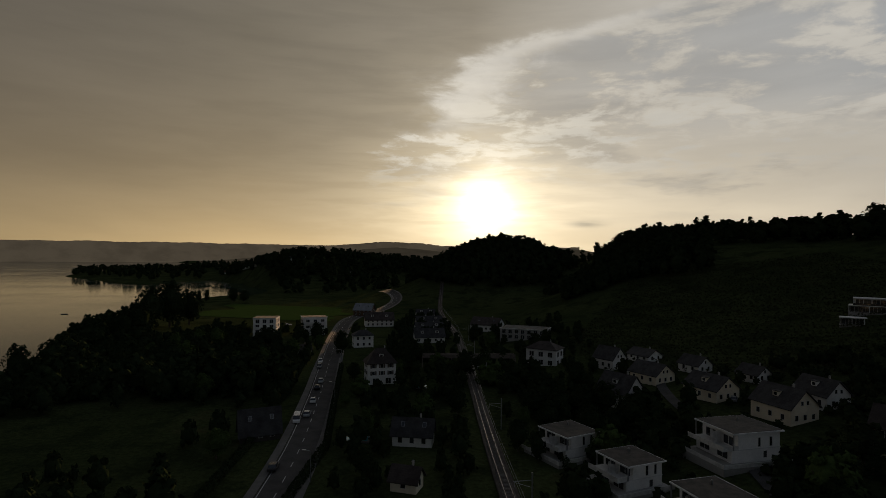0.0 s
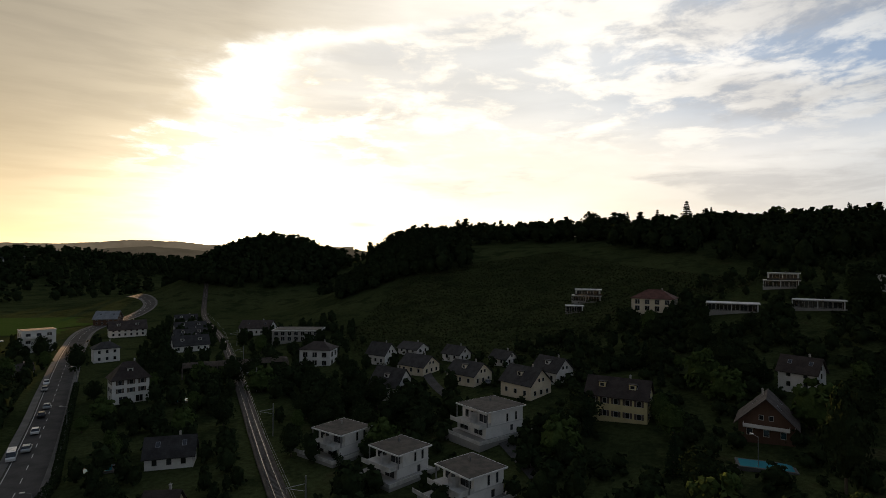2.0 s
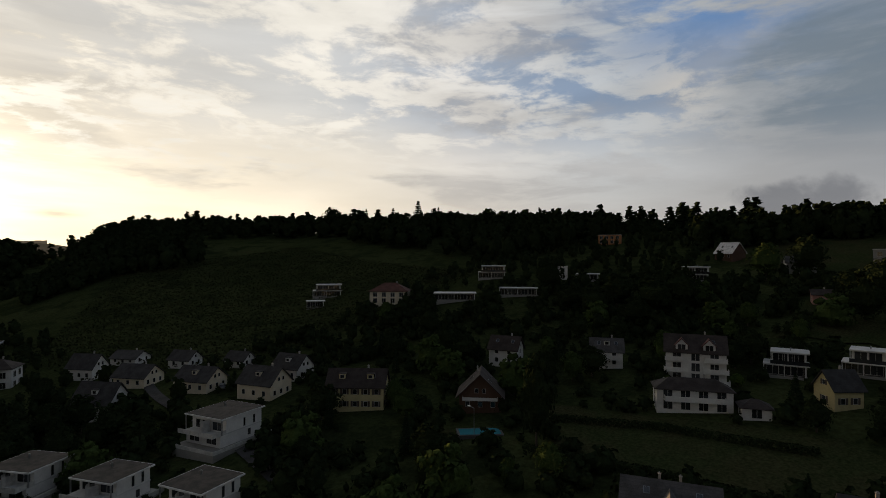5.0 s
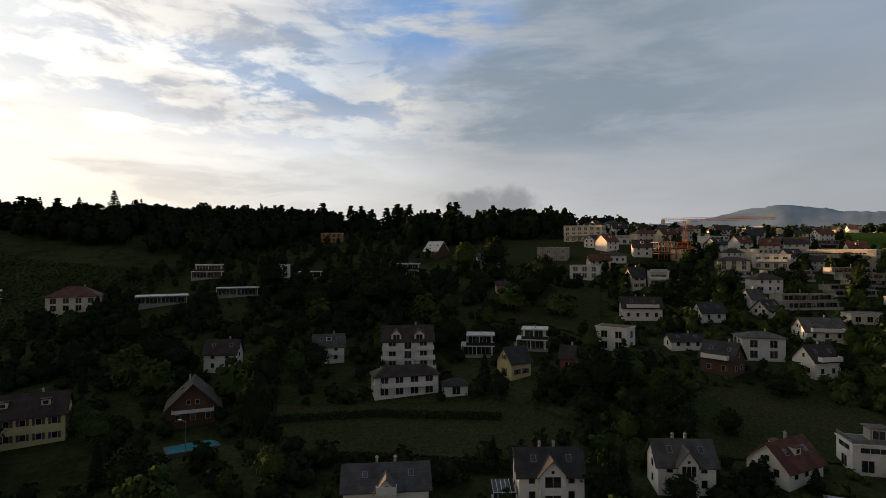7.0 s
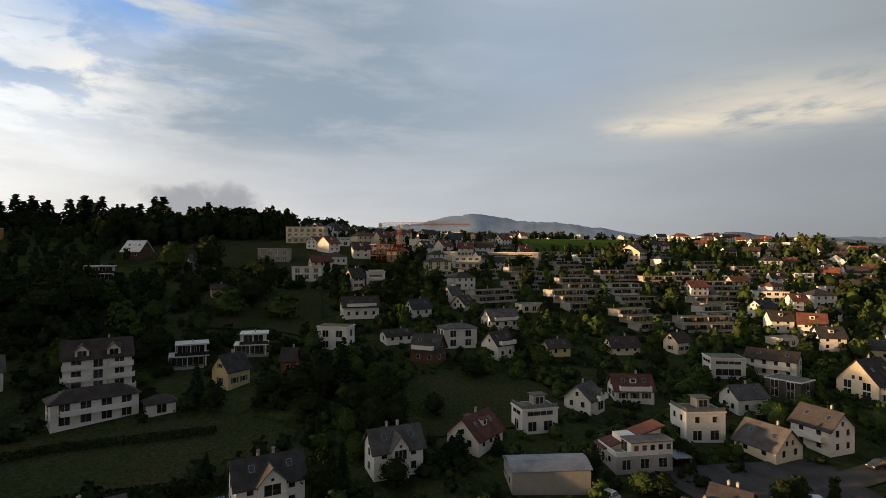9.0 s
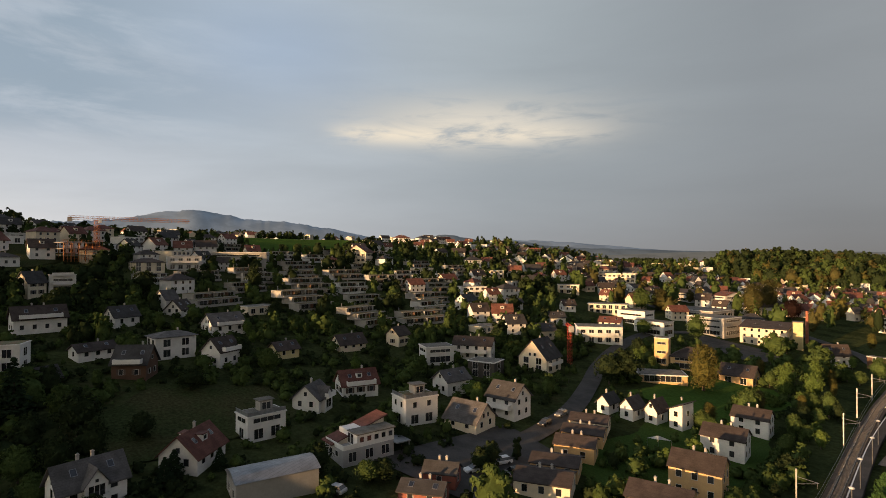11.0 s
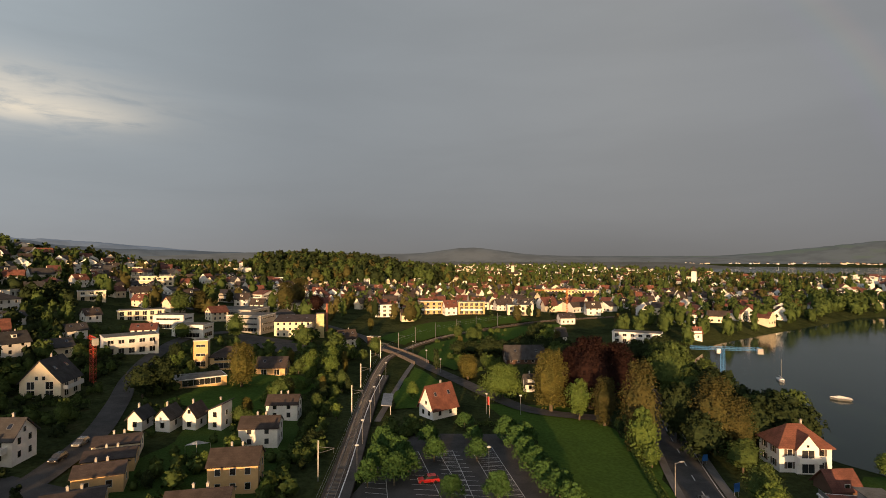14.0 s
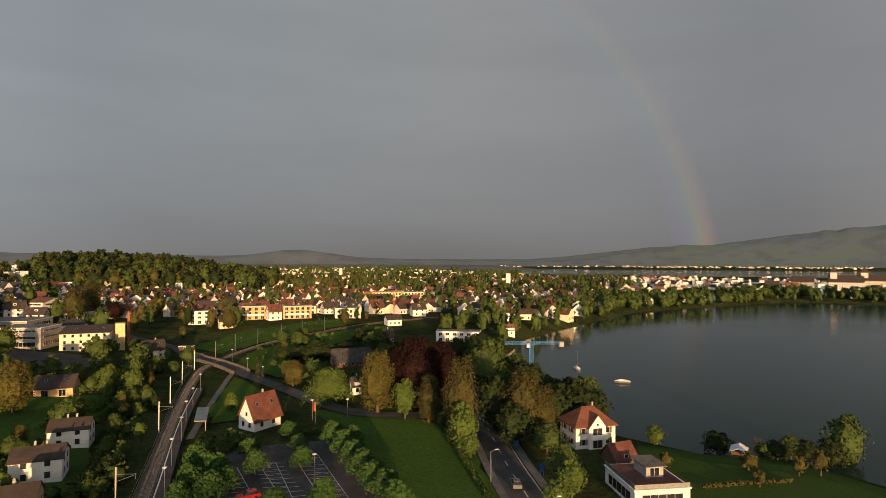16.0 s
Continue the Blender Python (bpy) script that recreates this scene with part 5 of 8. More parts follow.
house(214.8, -73.2, -54, 7.3, 6.7, 2.2, 5.5, "gable", "white", "brown", "white house with a steep gable", windows="sw")
house(205.5, -29.1, -86, 13.4, 6.6, 4.3, 7.7, "gable", "white", "brown", "long white house with a broad brown roof", balconies=1, stack=2, windows="sw")
house(245.9, -32.6, -58, 7.0, 5.7, 5.4, 9.1, "gable", "cream", "dark", "cream three-storey house with shutters", shutters=True, windows="sw")
house(249.6, -42.6, -95, 8.3, 5.8, 7.0, 7.0, "flat", "white", "gravel", "white apartment block with flat roof", kinds="l", stack=0, balconies=2, windows="s")
house(312.4, -225.8, -56, 15.6, 14.2, 7.2, 12.0, "gable", "cream", "red", "large cream house with a red gabled roof", shutters=True, stack=1, windows="sw")
house(147.5, 11.3, -46, 6.6, 6.0, 4.3, 7.8, "gable", "yellow", "dark", "yellow gabled house with a brown roof", shutters=True, windows="sw")
pavilion(169.9, 7.4, -90, 9.5, 7, 2, "white flat-roofed modern villa")
pavilion(162.8, 23.2, -82, 10, 7, 2, "pale villa with a pergola and a roof terrace", "pale")
ob = house(151.3, 41.9, -72, 14.0, 8.3, 7.9, 11.6, "gable", "white", "brown", "white terraced apartment house with a brown roof", kinds="dd", stack=1, windows="s")
for k in range(3):
    for x0, x1 in ((-7.2, -2.0), (2.0, 7.2)):
        balcony(ob, x0 - .25 * (2 - k), x1 + .25 * (2 - k), -4.15, .25 + k * 2.63, 2.4 - .5 * k)
for cx in (-3.2, 3.2):
    sh = Shape().poly([(cx + px, py, pz) for py in (-3.9, -.4) for px, pz in ((-1.4, 7.6), (1.4, 7.6), (1.4, 9.3), (0, 10.7), (-1.4, 9.3))], [(0, 1, 2, 3, 4), (1, 6, 7, 2), (5, 0, 4, 9)])
    gable = sh.done("dormer", WALLS["white"], ob)
    Shape().slab((cx, -4.2, 10.95), (cx, -.2, 10.95), (cx - 1.8, -.2, 9.1), (cx - 1.8, -4.2, 9.1), .14).slab((cx + 1.8, -4.2, 9.1), (cx + 1.8, -.2, 9.1), (cx, -.2, 10.95), (cx, -4.2, 10.95), .14).done("dormer_roof", TILES["red"], gable)
    put_window(ob, cx, -3.9, 8.7, 180, 1.9, 1.5)
house(133.3, 37.6, -64, 15.9, 6.5, 4.7, 6.8, "hip", "white", "brown", "white villa with a brown hipped roof", kinds="dd", stack=1, windows="sw", balconies=1)
house(134.2, 25.0, -69, 5.7, 4.7, 2.3, 3.8, "hip", "white", "brown", "white single-storey villa wing", kinds="d", stack=0, windows="sw")
house(152.1, 66.2, -64, 8.6, 6.1, 4.8, 7.9, "gable", "white", "slate", "white house with a glazed attic", dormers=1, balconies=1, windows="s")
house(153.5, -3.1, -111, 3.8, 3.1, 4.0, 6.6, "gable", "red", "dark", "small red wooden house with gable", windows="se")
house(173.2, -17.3, -116, 9.7, 6.8, 6.7, 6.7, "flat", "white", "sedum", "white flat house with a green roof", kinds="dd", stack=0, windows="se")
house(233.6, 22.5, -75, 6.0, 4.9, 3.6, 5.2, "gable", "pink", "brown", "small pink house among trees", windows="sw")
house(300.4, 1.8, -98, 15.8, 9.5, 6.5, 6.5, "flat", "concrete", "gravel", "grey concrete house on the hill", kinds="d", stack=0, windows="s")
house(353.9, -17.1, -105, 23.4, 11.7, 9.7, 9.7, "flat", "cream", "gravel", "cream apartment block on the hilltop", kinds="d", stack=0, balconies=1, windows="se")
house(308.8, 68.2, -118, 10.5, 9.6, 3.4, 8.6, "gable", "wood", "white", "wooden barn with a pale roof", stack=0, windows="s")
house(285.1, 35.4, -73, 11.1, 9.0, 4.1, 6.8, "gable", "grey", "slate", "grey house with a slate roof", windows="sw")
# its wall's rust tone paints the orange of the last sun
house(355.1, 152.0, -72, 14.6, 8.8, 6.0, 6.0, "flat", "rust", "gravel", "flat-roofed house catching the last sun", kinds="d", stack=0, windows="s")
pavilion(259.2, 71.8, -78, 13, 8, 2, "white two-level villa with flat roofs")
house(240.7, 127.0, -62, 4.7, 3.8, 6.2, 6.2, "flat", "white", "gravel", "white flat-roofed house among trees", kinds="d", stack=0, windows="s")
pavilion(243.1, 115.1, -65, 11, 7, 1, "white flat-roofed villa among trees")
house(409.8, 92.5, -57, 12.7, 10.3, 4.9, 8.1, "gable", "wood", "dark", "dark wooden house on the hilltop", windows="sw")
house(375.6, 65.5, -100, 10.8, 8.7, 5.4, 8.9, "gable", "cream", "brown", "cream house on the hilltop", windows="se")
house(370.2, 50.2, -122, 8.1, 6.6, 4.4, 7.4, "gable", "white", "dark", "white gabled house on the hilltop", windows="se")
house(262.6, -13.0, -98, 13.3, 9.3, 5.9, 5.9, "flat", "white", "gravel", "white flat-roofed house on the slope", kinds="d", stack=0, windows="s")
house(292.7, -28.0, -85, 11.9, 9.6, 3.7, 5.6, "hip", "white", "brown", "white villa with a hipped roof", windows="sw")
house(314.4, -138.8, -124, 35.4, 12.4, 6.8, 6.8, "flat", "concrete", "metal", "long low industrial hall", kinds="l", stack=0, windows="se")
house(287.1, -82.7, -96, 13.9, 9.7, 4.4, 6.3, "hip", "cream", "brown", "cream apartment house with flat roof", kinds="d", windows="sw")
house(296.7, -103.0, -104, 15.9, 9.5, 6.8, 6.8, "flat", "pale", "gravel", "pale terraced apartment house", kinds="d", stack=0, balconies=1, windows="s")
pavilion(181.5, 232.5, -38, 15, 9, 2, "modern villa with stepped pale plates above the vineyard")
pavilion(166.5, 222.5, -34, 9, 6, 1, "low modern villa with a pale flat roof")
house(183.3, 187.2, -54, 17.4, 12.2, 5.5, 9.2, "hip", "cream", "red", "cream villa with a red hipped roof", kinds="dd", windows="se")
pavilion(192.3, 155.0, -51, 19, 10, 1, "white modern house with a floating flat roof")
pavilion(208.5, 131.6, -58, 17, 8, 1, "long low grey villa with a flat roof", "pale")
pavilion(229.2, 160.5, -55, 14, 8, 2, "white modern villa with open frames")
house(95.5, 109.4, -53, 14.6, 8.0, 6.1, 9.8, "gable", "yellow", "brown", "yellow country house with dormers in a brown roof", dormers=2, shutters=True, stack=1, windows="se")
ob = house(111.1, 81.2, 34, 9.5, 10.2, 3.9, 8.9, "gable", "wood", "brown", "brown gabled chalet with a white balcony", windows="sw", over=.9)
Shape().box(-6.2, -4.754, -4.2, 4.2, 2.7, 2.88).box(-6.3, -6.2, -4.2, 4.2, 2.8, 3.5).box(-6.2, -4.754, -4.2, -4.1, 2.88, 3.45).box(-6.2, -4.754, 4.1, 4.2, 2.88, 3.45).done("gable_balcony", WALLS["white"], ob, "white gable balcony")
house(140.4, 93.1, -76, 8.8, 6.2, 5.1, 8.5, "gable", "pale", "brown", "pale house behind trees", windows="se")
villa(29.7, 128.3, 29, 9.8, 9.8, 5.6, "white cubic villa with a terrace", group="row of terrace villas")
villa(38.1, 111.1, 23, 9.3, 9.3, 5.6, "white cubic villa with a terrace", group="row of terrace villas")
villa(46.1, 93.3, 16, 9.5, 9.5, 5.7, "white cubic villa with a terrace", group="row of terrace villas")
villa(64.7, 120.1, 14, 12.5, 11.3, 7.0, "white cubic villa with wide balconies", group="row of terrace villas")
house(54.1, 166.3, -58, 11.0, 8.3, 4.7, 9.4, "gable", "white", "dark", "white gabled house of the estate", group="gabled estate houses", dormers=1, windows="se")
house(65.7, 215.1, -57, 9.6, 7.8, 4.0, 8.1, "gable", "white", "dark", "white gabled house of the estate", group="gabled estate houses", windows="se")
house(72.5, 190.0, -61, 11.5, 9.3, 3.3, 6.6, "gable", "cream", "dark", "cream gabled house of the estate", group="gabled estate houses", windows="se")
house(81.4, 220.6, -60, 10.2, 8.2, 2.4, 4.7, "gable", "white", "dark", "white gabled house of the estate", group="gabled estate houses", windows="se")
house(80.9, 165.2, -66, 11.7, 9.5, 3.5, 7.0, "gable", "cream", "dark", "cream gabled house of the estate", group="gabled estate houses", dormers=1, windows="se")
house(91.4, 198.3, -65, 8.7, 7.1, 2.9, 5.7, "gable", "white", "dark", "white gabled house of the estate", group="gabled estate houses", windows="se")
house(87.9, 141.2, -72, 11.6, 9.3, 4.2, 8.3, "gable", "cream", "dark", "cream gabled house of the estate", group="gabled estate houses", dormers=1, windows="se")
house(101.3, 178.2, -70, 7.9, 6.4, 2.6, 5.1, "gable", "white", "dark", "white gabled house of the estate", group="gabled estate houses", windows="se")
house(102.0, 147.8, -75, 10.0, 8.1, 3.7, 7.4, "gable", "white", "dark", "white gabled house of the estate", group="gabled estate houses", dormers=1, windows="se")
house(-22.3, 198.3, 18, 10.2, 7.2, 7.4, 12.3, "hip", "white", "brown", "white villa with a dark hipped roof", dormers=1, shutters=True, kinds="dw", windows="sw")
house(-6.7, 133.2, -7, 9.5, 4.7, 3.2, 6.4, "gable", "white", "dark", "low white house with a dark roof", stack=1, windows="se")
house(-40.1, 277.3, 18, 9.7, 6.8, 5.9, 8.4, "hip", "white", "dark", "white house with a flat dark roof", windows="sw")
house(-41.7, 361.6, 12, 18.5, 11.1, 4.5, 8.9, "gable", "white", "brown", "white double house with gables", dormers=2, windows="s")
house(-7.1, 294.2, 13, 15.8, 7.8, 3.4, 7.5, "gable", "white", "dark", "white terraced house row", dormers=2, group="terraced houses", windows="sw")
house(-8.2, 335.5, 13, 16.7, 8.3, 2.6, 5.8, "gable", "white", "dark", "white terraced house row", dormers=2, group="terraced houses", windows="sw")
house(-9.1, 368.7, 13, 17.4, 8.6, 2.8, 6.1, "gable", "white", "dark", "white terraced house row", dormers=2, group="terraced houses", windows="sw")
house(-12.8, 414.5, 14, 13.8, 6.8, 2.7, 6.0, "gable", "white", "dark", "white terraced house row", dormers=2, group="terraced houses", windows="sw")
house(45.4, 298.3, -21, 24.8, 14.9, 5.6, 5.6, "flat", "concrete", "gravel", "unfinished flat building with a pale roof edge", kinds="d", stack=0, windows="se")
house(28.2, 342.6, -25, 17.8, 12.5, 3.9, 7.9, "gable", "white", "brown", "white gabled houses beside the vineyard", windows="se")
house(43.5, 232.7, -31, 13.1, 9.2, 6.6, 9.4, "hip", "pale", "brown", "pale apartment house beside the vineyard", kinds="d", windows="se")
house(-44.9, 135.9, 26, 9.4, 4.6, 2.6, 7.6, "gable", "dark", "dark", "dark wooden barn by the road", stack=0, windows="s")
house(-6.6, 107.5, -17, 5.3, 4.3, 2.5, 4.6, "gable", "cream", "brown", "house with a pale gable", windows="se")
house(-97.1, 303.4, 6, 12.1, 10.9, 11.5, 11.5, "flat", "white", "gravel", "white terraced apartment block", kinds="d", stack=0, balconies=2, windows="se")
house(-74.7, 319.3, 23, 13.5, 9.4, 10.4, 10.4, "flat", "white", "gravel", "white terraced apartment block", kinds="d", stack=0, balconies=2, windows="sw")
house(-64.0, 252.1, 24, 7.1, 5.8, 3.0, 5.0, "gable", "white", "brown", "small white house by the road", windows="sw")
house(-60.1, 424.5, -12, 14.1, 11.4, 4.6, 9.2, "gable", "wood", "metal", "wooden farm barn by the meadow", stack=0, windows="se")
house(59.1, -84.5, -155, 10.1, 7.6, 2.8, 4.0, "gable", "cream", "brown", "cream row house with a dark roof", stack=2, over=.3, group="row houses", windows="se")
house(62.2, -92.8, -156, 9.2, 6.9, 2.6, 3.6, "gable", "ochre", "brown", "ochre row house with a dark roof", stack=2, over=.3, group="row houses", windows="se")
house(63.8, -102.7, -158, 8.3, 6.3, 3.3, 4.6, "gable", "ochre", "brown", "ochre row house with a dark roof", stack=2, over=.3, group="row houses", windows="se")
house(67.4, -111.9, -159, 9.1, 6.9, 2.7, 3.7, "gable", "ochre", "brown", "ochre row house with a dark roof", stack=2, over=.3, group="row houses", windows="se")
house(70.4, -119.4, -159, 8.8, 6.7, 2.8, 3.9, "gable", "cream", "brown", "cream row house with a dark roof", stack=2, over=.3, group="row houses", windows="se")
house(41.1, -93.0, -168, 10.2, 7.7, 4.1, 5.8, "gable", "ochre", "brown", "ochre row house with a dark roof", stack=2, over=.3, group="row houses", windows="se")
house(40.3, -107.5, -171, 9.2, 7.0, 5.6, 7.9, "gable", "ochre", "brown", "ochre row house with a glazed porch", stack=2, over=.3, group="row houses", windows="se")
house(43.7, -132.2, -174, 8.9, 6.7, 4.7, 6.7, "gable", "white", "brown", "white row house with a dark roof", stack=2, over=.3, group="row houses", windows="se")
house(44.3, -153.3, -176, 8.4, 6.4, 4.5, 6.5, "gable", "white", "brown", "white row house with a dark roof", stack=2, over=.3, group="row houses", windows="se")
house(69.8, -64.1, -148, 7.7, 5.4, 2.4, 3.6, "gable", "red", "dark", "dark red row house with a dark roof", stack=2, over=.3, windows="se")
house(72.2, -70.8, -149, 6.1, 4.3, 2.8, 4.2, "gable", "red", "dark", "dark red row house with a dark roof", stack=2, over=.3, windows="se")
house(74.5, -135.6, -89, 5.5, 3.4, 3.2, 5.1, "gable", "white", "dark", "small white house with a gable", group="white gabled cottages", stack=1, windows="sw")
house(68.2, -136.8, -92, 5.8, 3.6, 3.5, 5.7, "gable", "white", "dark", "small white house with a gable", group="white gabled cottages", stack=1, windows="sw")
house(62.8, -139.2, -94, 5.5, 3.4, 3.8, 6.2, "gable", "white", "brown", "small white house with a gable", group="white gabled cottages", stack=1, windows="sw")
house(56.9, -140.6, -96, 5.5, 3.4, 5.0, 6.9, "mono", "white", "brown", "small white house with a sloping roof", group="white gabled cottages", stack=1, windows="sw")
house(89.2, -203.2, -166, 4.9, 4.9, 10.2, 10.2, "flat", "ochre", "gravel", "square ochre church tower of concrete", name="church_tower", kinds="l", stack=0, windows="s")
house(79.8, -179.9, -146, 15.1, 9.1, 2.9, 2.9, "flat", "ochre", "gravel", "low ochre church hall with flat roof", kinds="l", stack=0, windows="sw")
house(80.1, -207.5, -169, 12.9, 10.4, 4.7, 7.9, "hip", "ochre", "brown", "ochre church with a dark roof", kinds="l", stack=0, windows="se")
house(62.9, -203.8, -178, 10.4, 8.4, 3.1, 6.2, "gable", "ochre", "brown", "ochre parish building with a dark roof", kinds="d", stack=0, windows="se")
house(78.3, -297.1, -177, 19.4, 25.6, 8.2, 10.5, "gable", "cream", "brown", "long cream factory building with arched windows", kinds="ww", name="factory", stack=0, windows="se")
house(102.8, -294.5, 169, 19.9, 15.9, 9.0, 9.0, "flat", "concrete", "gravel", "grey flat-roofed factory wing", kinds="l", stack=0, windows="se")
house(127.9, -343.4, 170, 29.3, 23.4, 4.1, 4.1, "flat", "concrete", "gravel", "grey flat-roofed factory wing", kinds="l", stack=0, windows="se")
house(127.0, -389.3, 158, 9.6, 15.9, 9.2, 11.5, "gable", "pale", "orange", "long hall with an orange roof", kinds="l", stack=0, windows="se")
house(157.2, -401.2, 166, 17.7, 21.6, 6.3, 8.3, "gable", "concrete", "brown", "long hall with a brown roof", kinds="l", stack=0, windows="se")
house(48.1, -273.0, -145, 8.8, 6.2, 4.6, 8.3, "gable", "white", "brown", "white house beside the railway", stack=1, windows="sw")
house(1.4, -156.7, -141, 8.6, 6.4, 3.4, 9.0, "gable", "white", "red", "white station house with a steep red tiled roof", name="station_house", stack=1, windows="sw")
house(34.9, -277.2, 157, 5.5, 3.3, 5.1, 5.1, "flat", "wood", "gravel", "small wooden shed by the bridge", stack=0, windows="s")
house(122.3, -214.2, -142, 18.5, 11.1, 6.7, 6.7, "flat", "white", "gravel", "white apartment house with balconies", kinds="dd", balconies=1, stack=0, windows="s")
house(129.8, -239.2, -162, 9.7, 7.9, 5.1, 7.3, "gable", "white", "red", "white house with a red roof", windows="se")
house(157.9, -287.8, -156, 21.4, 10.7, 5.4, 5.4, "flat", "cream", "gravel", "cream apartment block with flat roof", kinds="d", stack=0, windows="s")
house(135.5, -275.8, 176, 15.8, 9.5, 7.1, 7.1, "flat", "white", "gravel", "white apartment block with flat roof", kinds="l", stack=0, windows="se")
house(117.8, -258.5, 174, 15.4, 9.2, 6.4, 6.4, "flat", "white", "gravel", "white apartment block with flat roof", kinds="l", stack=0, windows="se")
house(137.9, -195.8, -125, 8.1, 6.6, 3.6, 6.0, "gable", "white", "dark", "white gabled house with dark tiles", windows="sw")
house(151.4, -225.6, -126, 7.4, 6.0, 3.7, 6.1, "gable", "white", "dark", "white gabled house with dark tiles", windows="sw")
house(170.1, -264.9, -122, 7.2, 5.9, 3.5, 6.3, "gable", "white", "brown", "white gabled house with dark tiles", windows="sw")
house(185.4, -236.0, -117, 7.9, 6.4, 3.4, 5.6, "gable", "white", "dark", "white gabled house with dark tiles", windows="sw")
house(203.9, -318.3, -147, 14.0, 8.4, 5.8, 5.8, "flat", "cream", "gravel", "cream terraced apartment house", kinds="d", stack=0, balconies=1, windows="s")
house(224.6, -424.5, -157, 29.6, 14.8, 7.5, 7.5, "flat", "cream", "gravel", "sunlit cream apartment block", kinds="d", stack=0, balconies=1, windows="s")
house(-75.8, -118.8, 177, 10.6, 8.0, 5.3, 9.1, "hip", "white", "orange", "white lakeside villa with a red hipped roof", cross=.42, shutters=True, stack=1, kinds="ww", windows="sw")
house(-75.8, -106.1, -176, 5.5, 5.1, 1.5, 4.2, "gable", "wood", "red", "low shed with a red tiled roof", stack=0, windows="s")
house(-70.0, -89.5, 170, 10.8, 12.4, 3.6, 3.6, "flat", "white", "red", "white flat-roofed house with a reddish gravel roof", kinds="l", stack=0, roof_box=True, windows="sw")
house(-28.8, -184.5, -169, 3.1, 2.6, 3.6, 5.9, "gable", "white", "dark", "white house among trees", balconies=1, windows="sw")
house(-60.7, -285.5, -162, 5.7, 5.3, 4.6, 8.4, "gable", "white", "dark", "white gabled house among trees", windows="sw")
house(-34.6, -235.4, -178, 16.2, 9.7, 2.6, 7.4, "gable", "wood", "dark", "dark wooden barn behind the trees", stack=0, windows="sw")
house(-102.1, -288.4, 155, 24.2, 9.7, 5.9, 5.9, "flat", "white", "gravel", "long white lakeside apartment block", kinds="d", stack=0, balconies=1, windows="s")
house(-143.5, -314.3, 175, 7.7, 5.4, 3.9, 7.0, "gable", "white", "orange", "white gabled lakeside house", balconies=1, windows="sw")
house(-79.3, -353.9, -173, 9.6, 7.8, 4.1, 6.8, "gable", "white", "brown", "white gabled house with dark tiles", windows="sw")
house(41.1, -383.2, -169, 13.4, 8.0, 8.4, 8.4, "flat", "white", "gravel", "white apartment house with balconies", kinds="d", stack=0, balconies=2, group="sunlit apartment houses", windows="s")
house(23.5, -363.1, -166, 8.6, 6.0, 4.6, 7.7, "gable", "cream", "brown", "cream house with a brown roof", windows="sw")
house(9.0, -394.8, -174, 17.1, 10.3, 9.1, 9.1, "flat", "ochre", "gravel", "ochre apartment house with balconies", kinds="d", stack=0, balconies=1, group="sunlit apartment houses", windows="s")
house(-4.8, -385.7, -161, 8.5, 6.8, 6.1, 10.2, "gable", "white", "red", "white gabled house with a red roof", windows="sw")
house(-20.0, -392.4, -178, 18.8, 11.3, 8.6, 8.6, "flat", "ochre", "gravel", "ochre apartment house with balconies", kinds="d", stack=0, balconies=1, group="sunlit apartment houses", windows="s")
house(-45.4, -419.1, -166, 11.5, 9.3, 4.9, 8.9, "gable", "white", "brown", "white gabled house with dark tiles", windows="sw")
house(-54.2, -388.3, 177, 17.6, 10.6, 7.0, 7.0, "flat", "cream", "gravel", "cream apartment house with flat roof", kinds="d", stack=0, group="sunlit apartment houses", windows="s")
house(-139.5, -596.4, 167, 56.6, 22.7, 10.0, 10.0, "flat", "yellow", "gravel", "long yellow apartment block", kinds="d", stack=0, windows="s")


# ---- more of the town: a few house patterns, repeated ----
def free(x, y, r, spots):
    return all((x - a) ** 2 + (y - b) ** 2 > (r + c) ** 2 for a, b, c in spots)


def inside(x, y, ring):
    hit_in = False
    for (ax, ay), (bx, by) in zip(ring, ring[1:] + ring[:1]):
        if (ay > y) != (by > y) and x < ax + (y - ay) / (by - ay) * (bx - ax):
            hit_in = not hit_in
    return hit_in


RAIL_FIELD = [(34, -258), (45, -300), (22, -342), (-40, -418), (-88, -402), (-30, -366), (4, -308)]
HILL_FIELD = [(345, -165), (545, -210), (555, -405), (440, -352), (356, -236)]
CHURCH_LAWN = [(75, -200), (84, -173), (79, -157), (50, -146), (43, -158), (45, -182), (50, -204)]
FORECOURT = [(105, -284), (74, -275), (63, -262), (67, -236), (84, -247), (100, -256)]
HOLLOW = [(106, -26), (126, -20), (142, -34), (145, -52), (132, -68), (114, -66), (107, -48)]
BANK = [(110, 0), (120, -3), (130, 12), (127, 36), (120, 64), (104, 63), (99, 38), (103, 14)]


def unbuilt(x, y):
    return not inside(x, y, RAIL_FIELD) and not inside(x, y, HILL_FIELD)


LANES = [MAIN, BRIDGE_ROAD, TOWN_ROAD, RAILWAY]


def off_road(x, y, r):
    for line, half in zip(LANES, (6, 4, 4, 4)):
        for p in line:
            if (p[0] - x) ** 2 + (p[1] - y) ** 2 < (r + half + 2) ** 2:
                return False
    return True


PATTERNS = []


def pattern(*args, **kw):
    ob = house(0, 0, 0, *args, **kw)
    SPOTS.pop()
    PATTERNS.append([ob, False, args[0], args[1]])


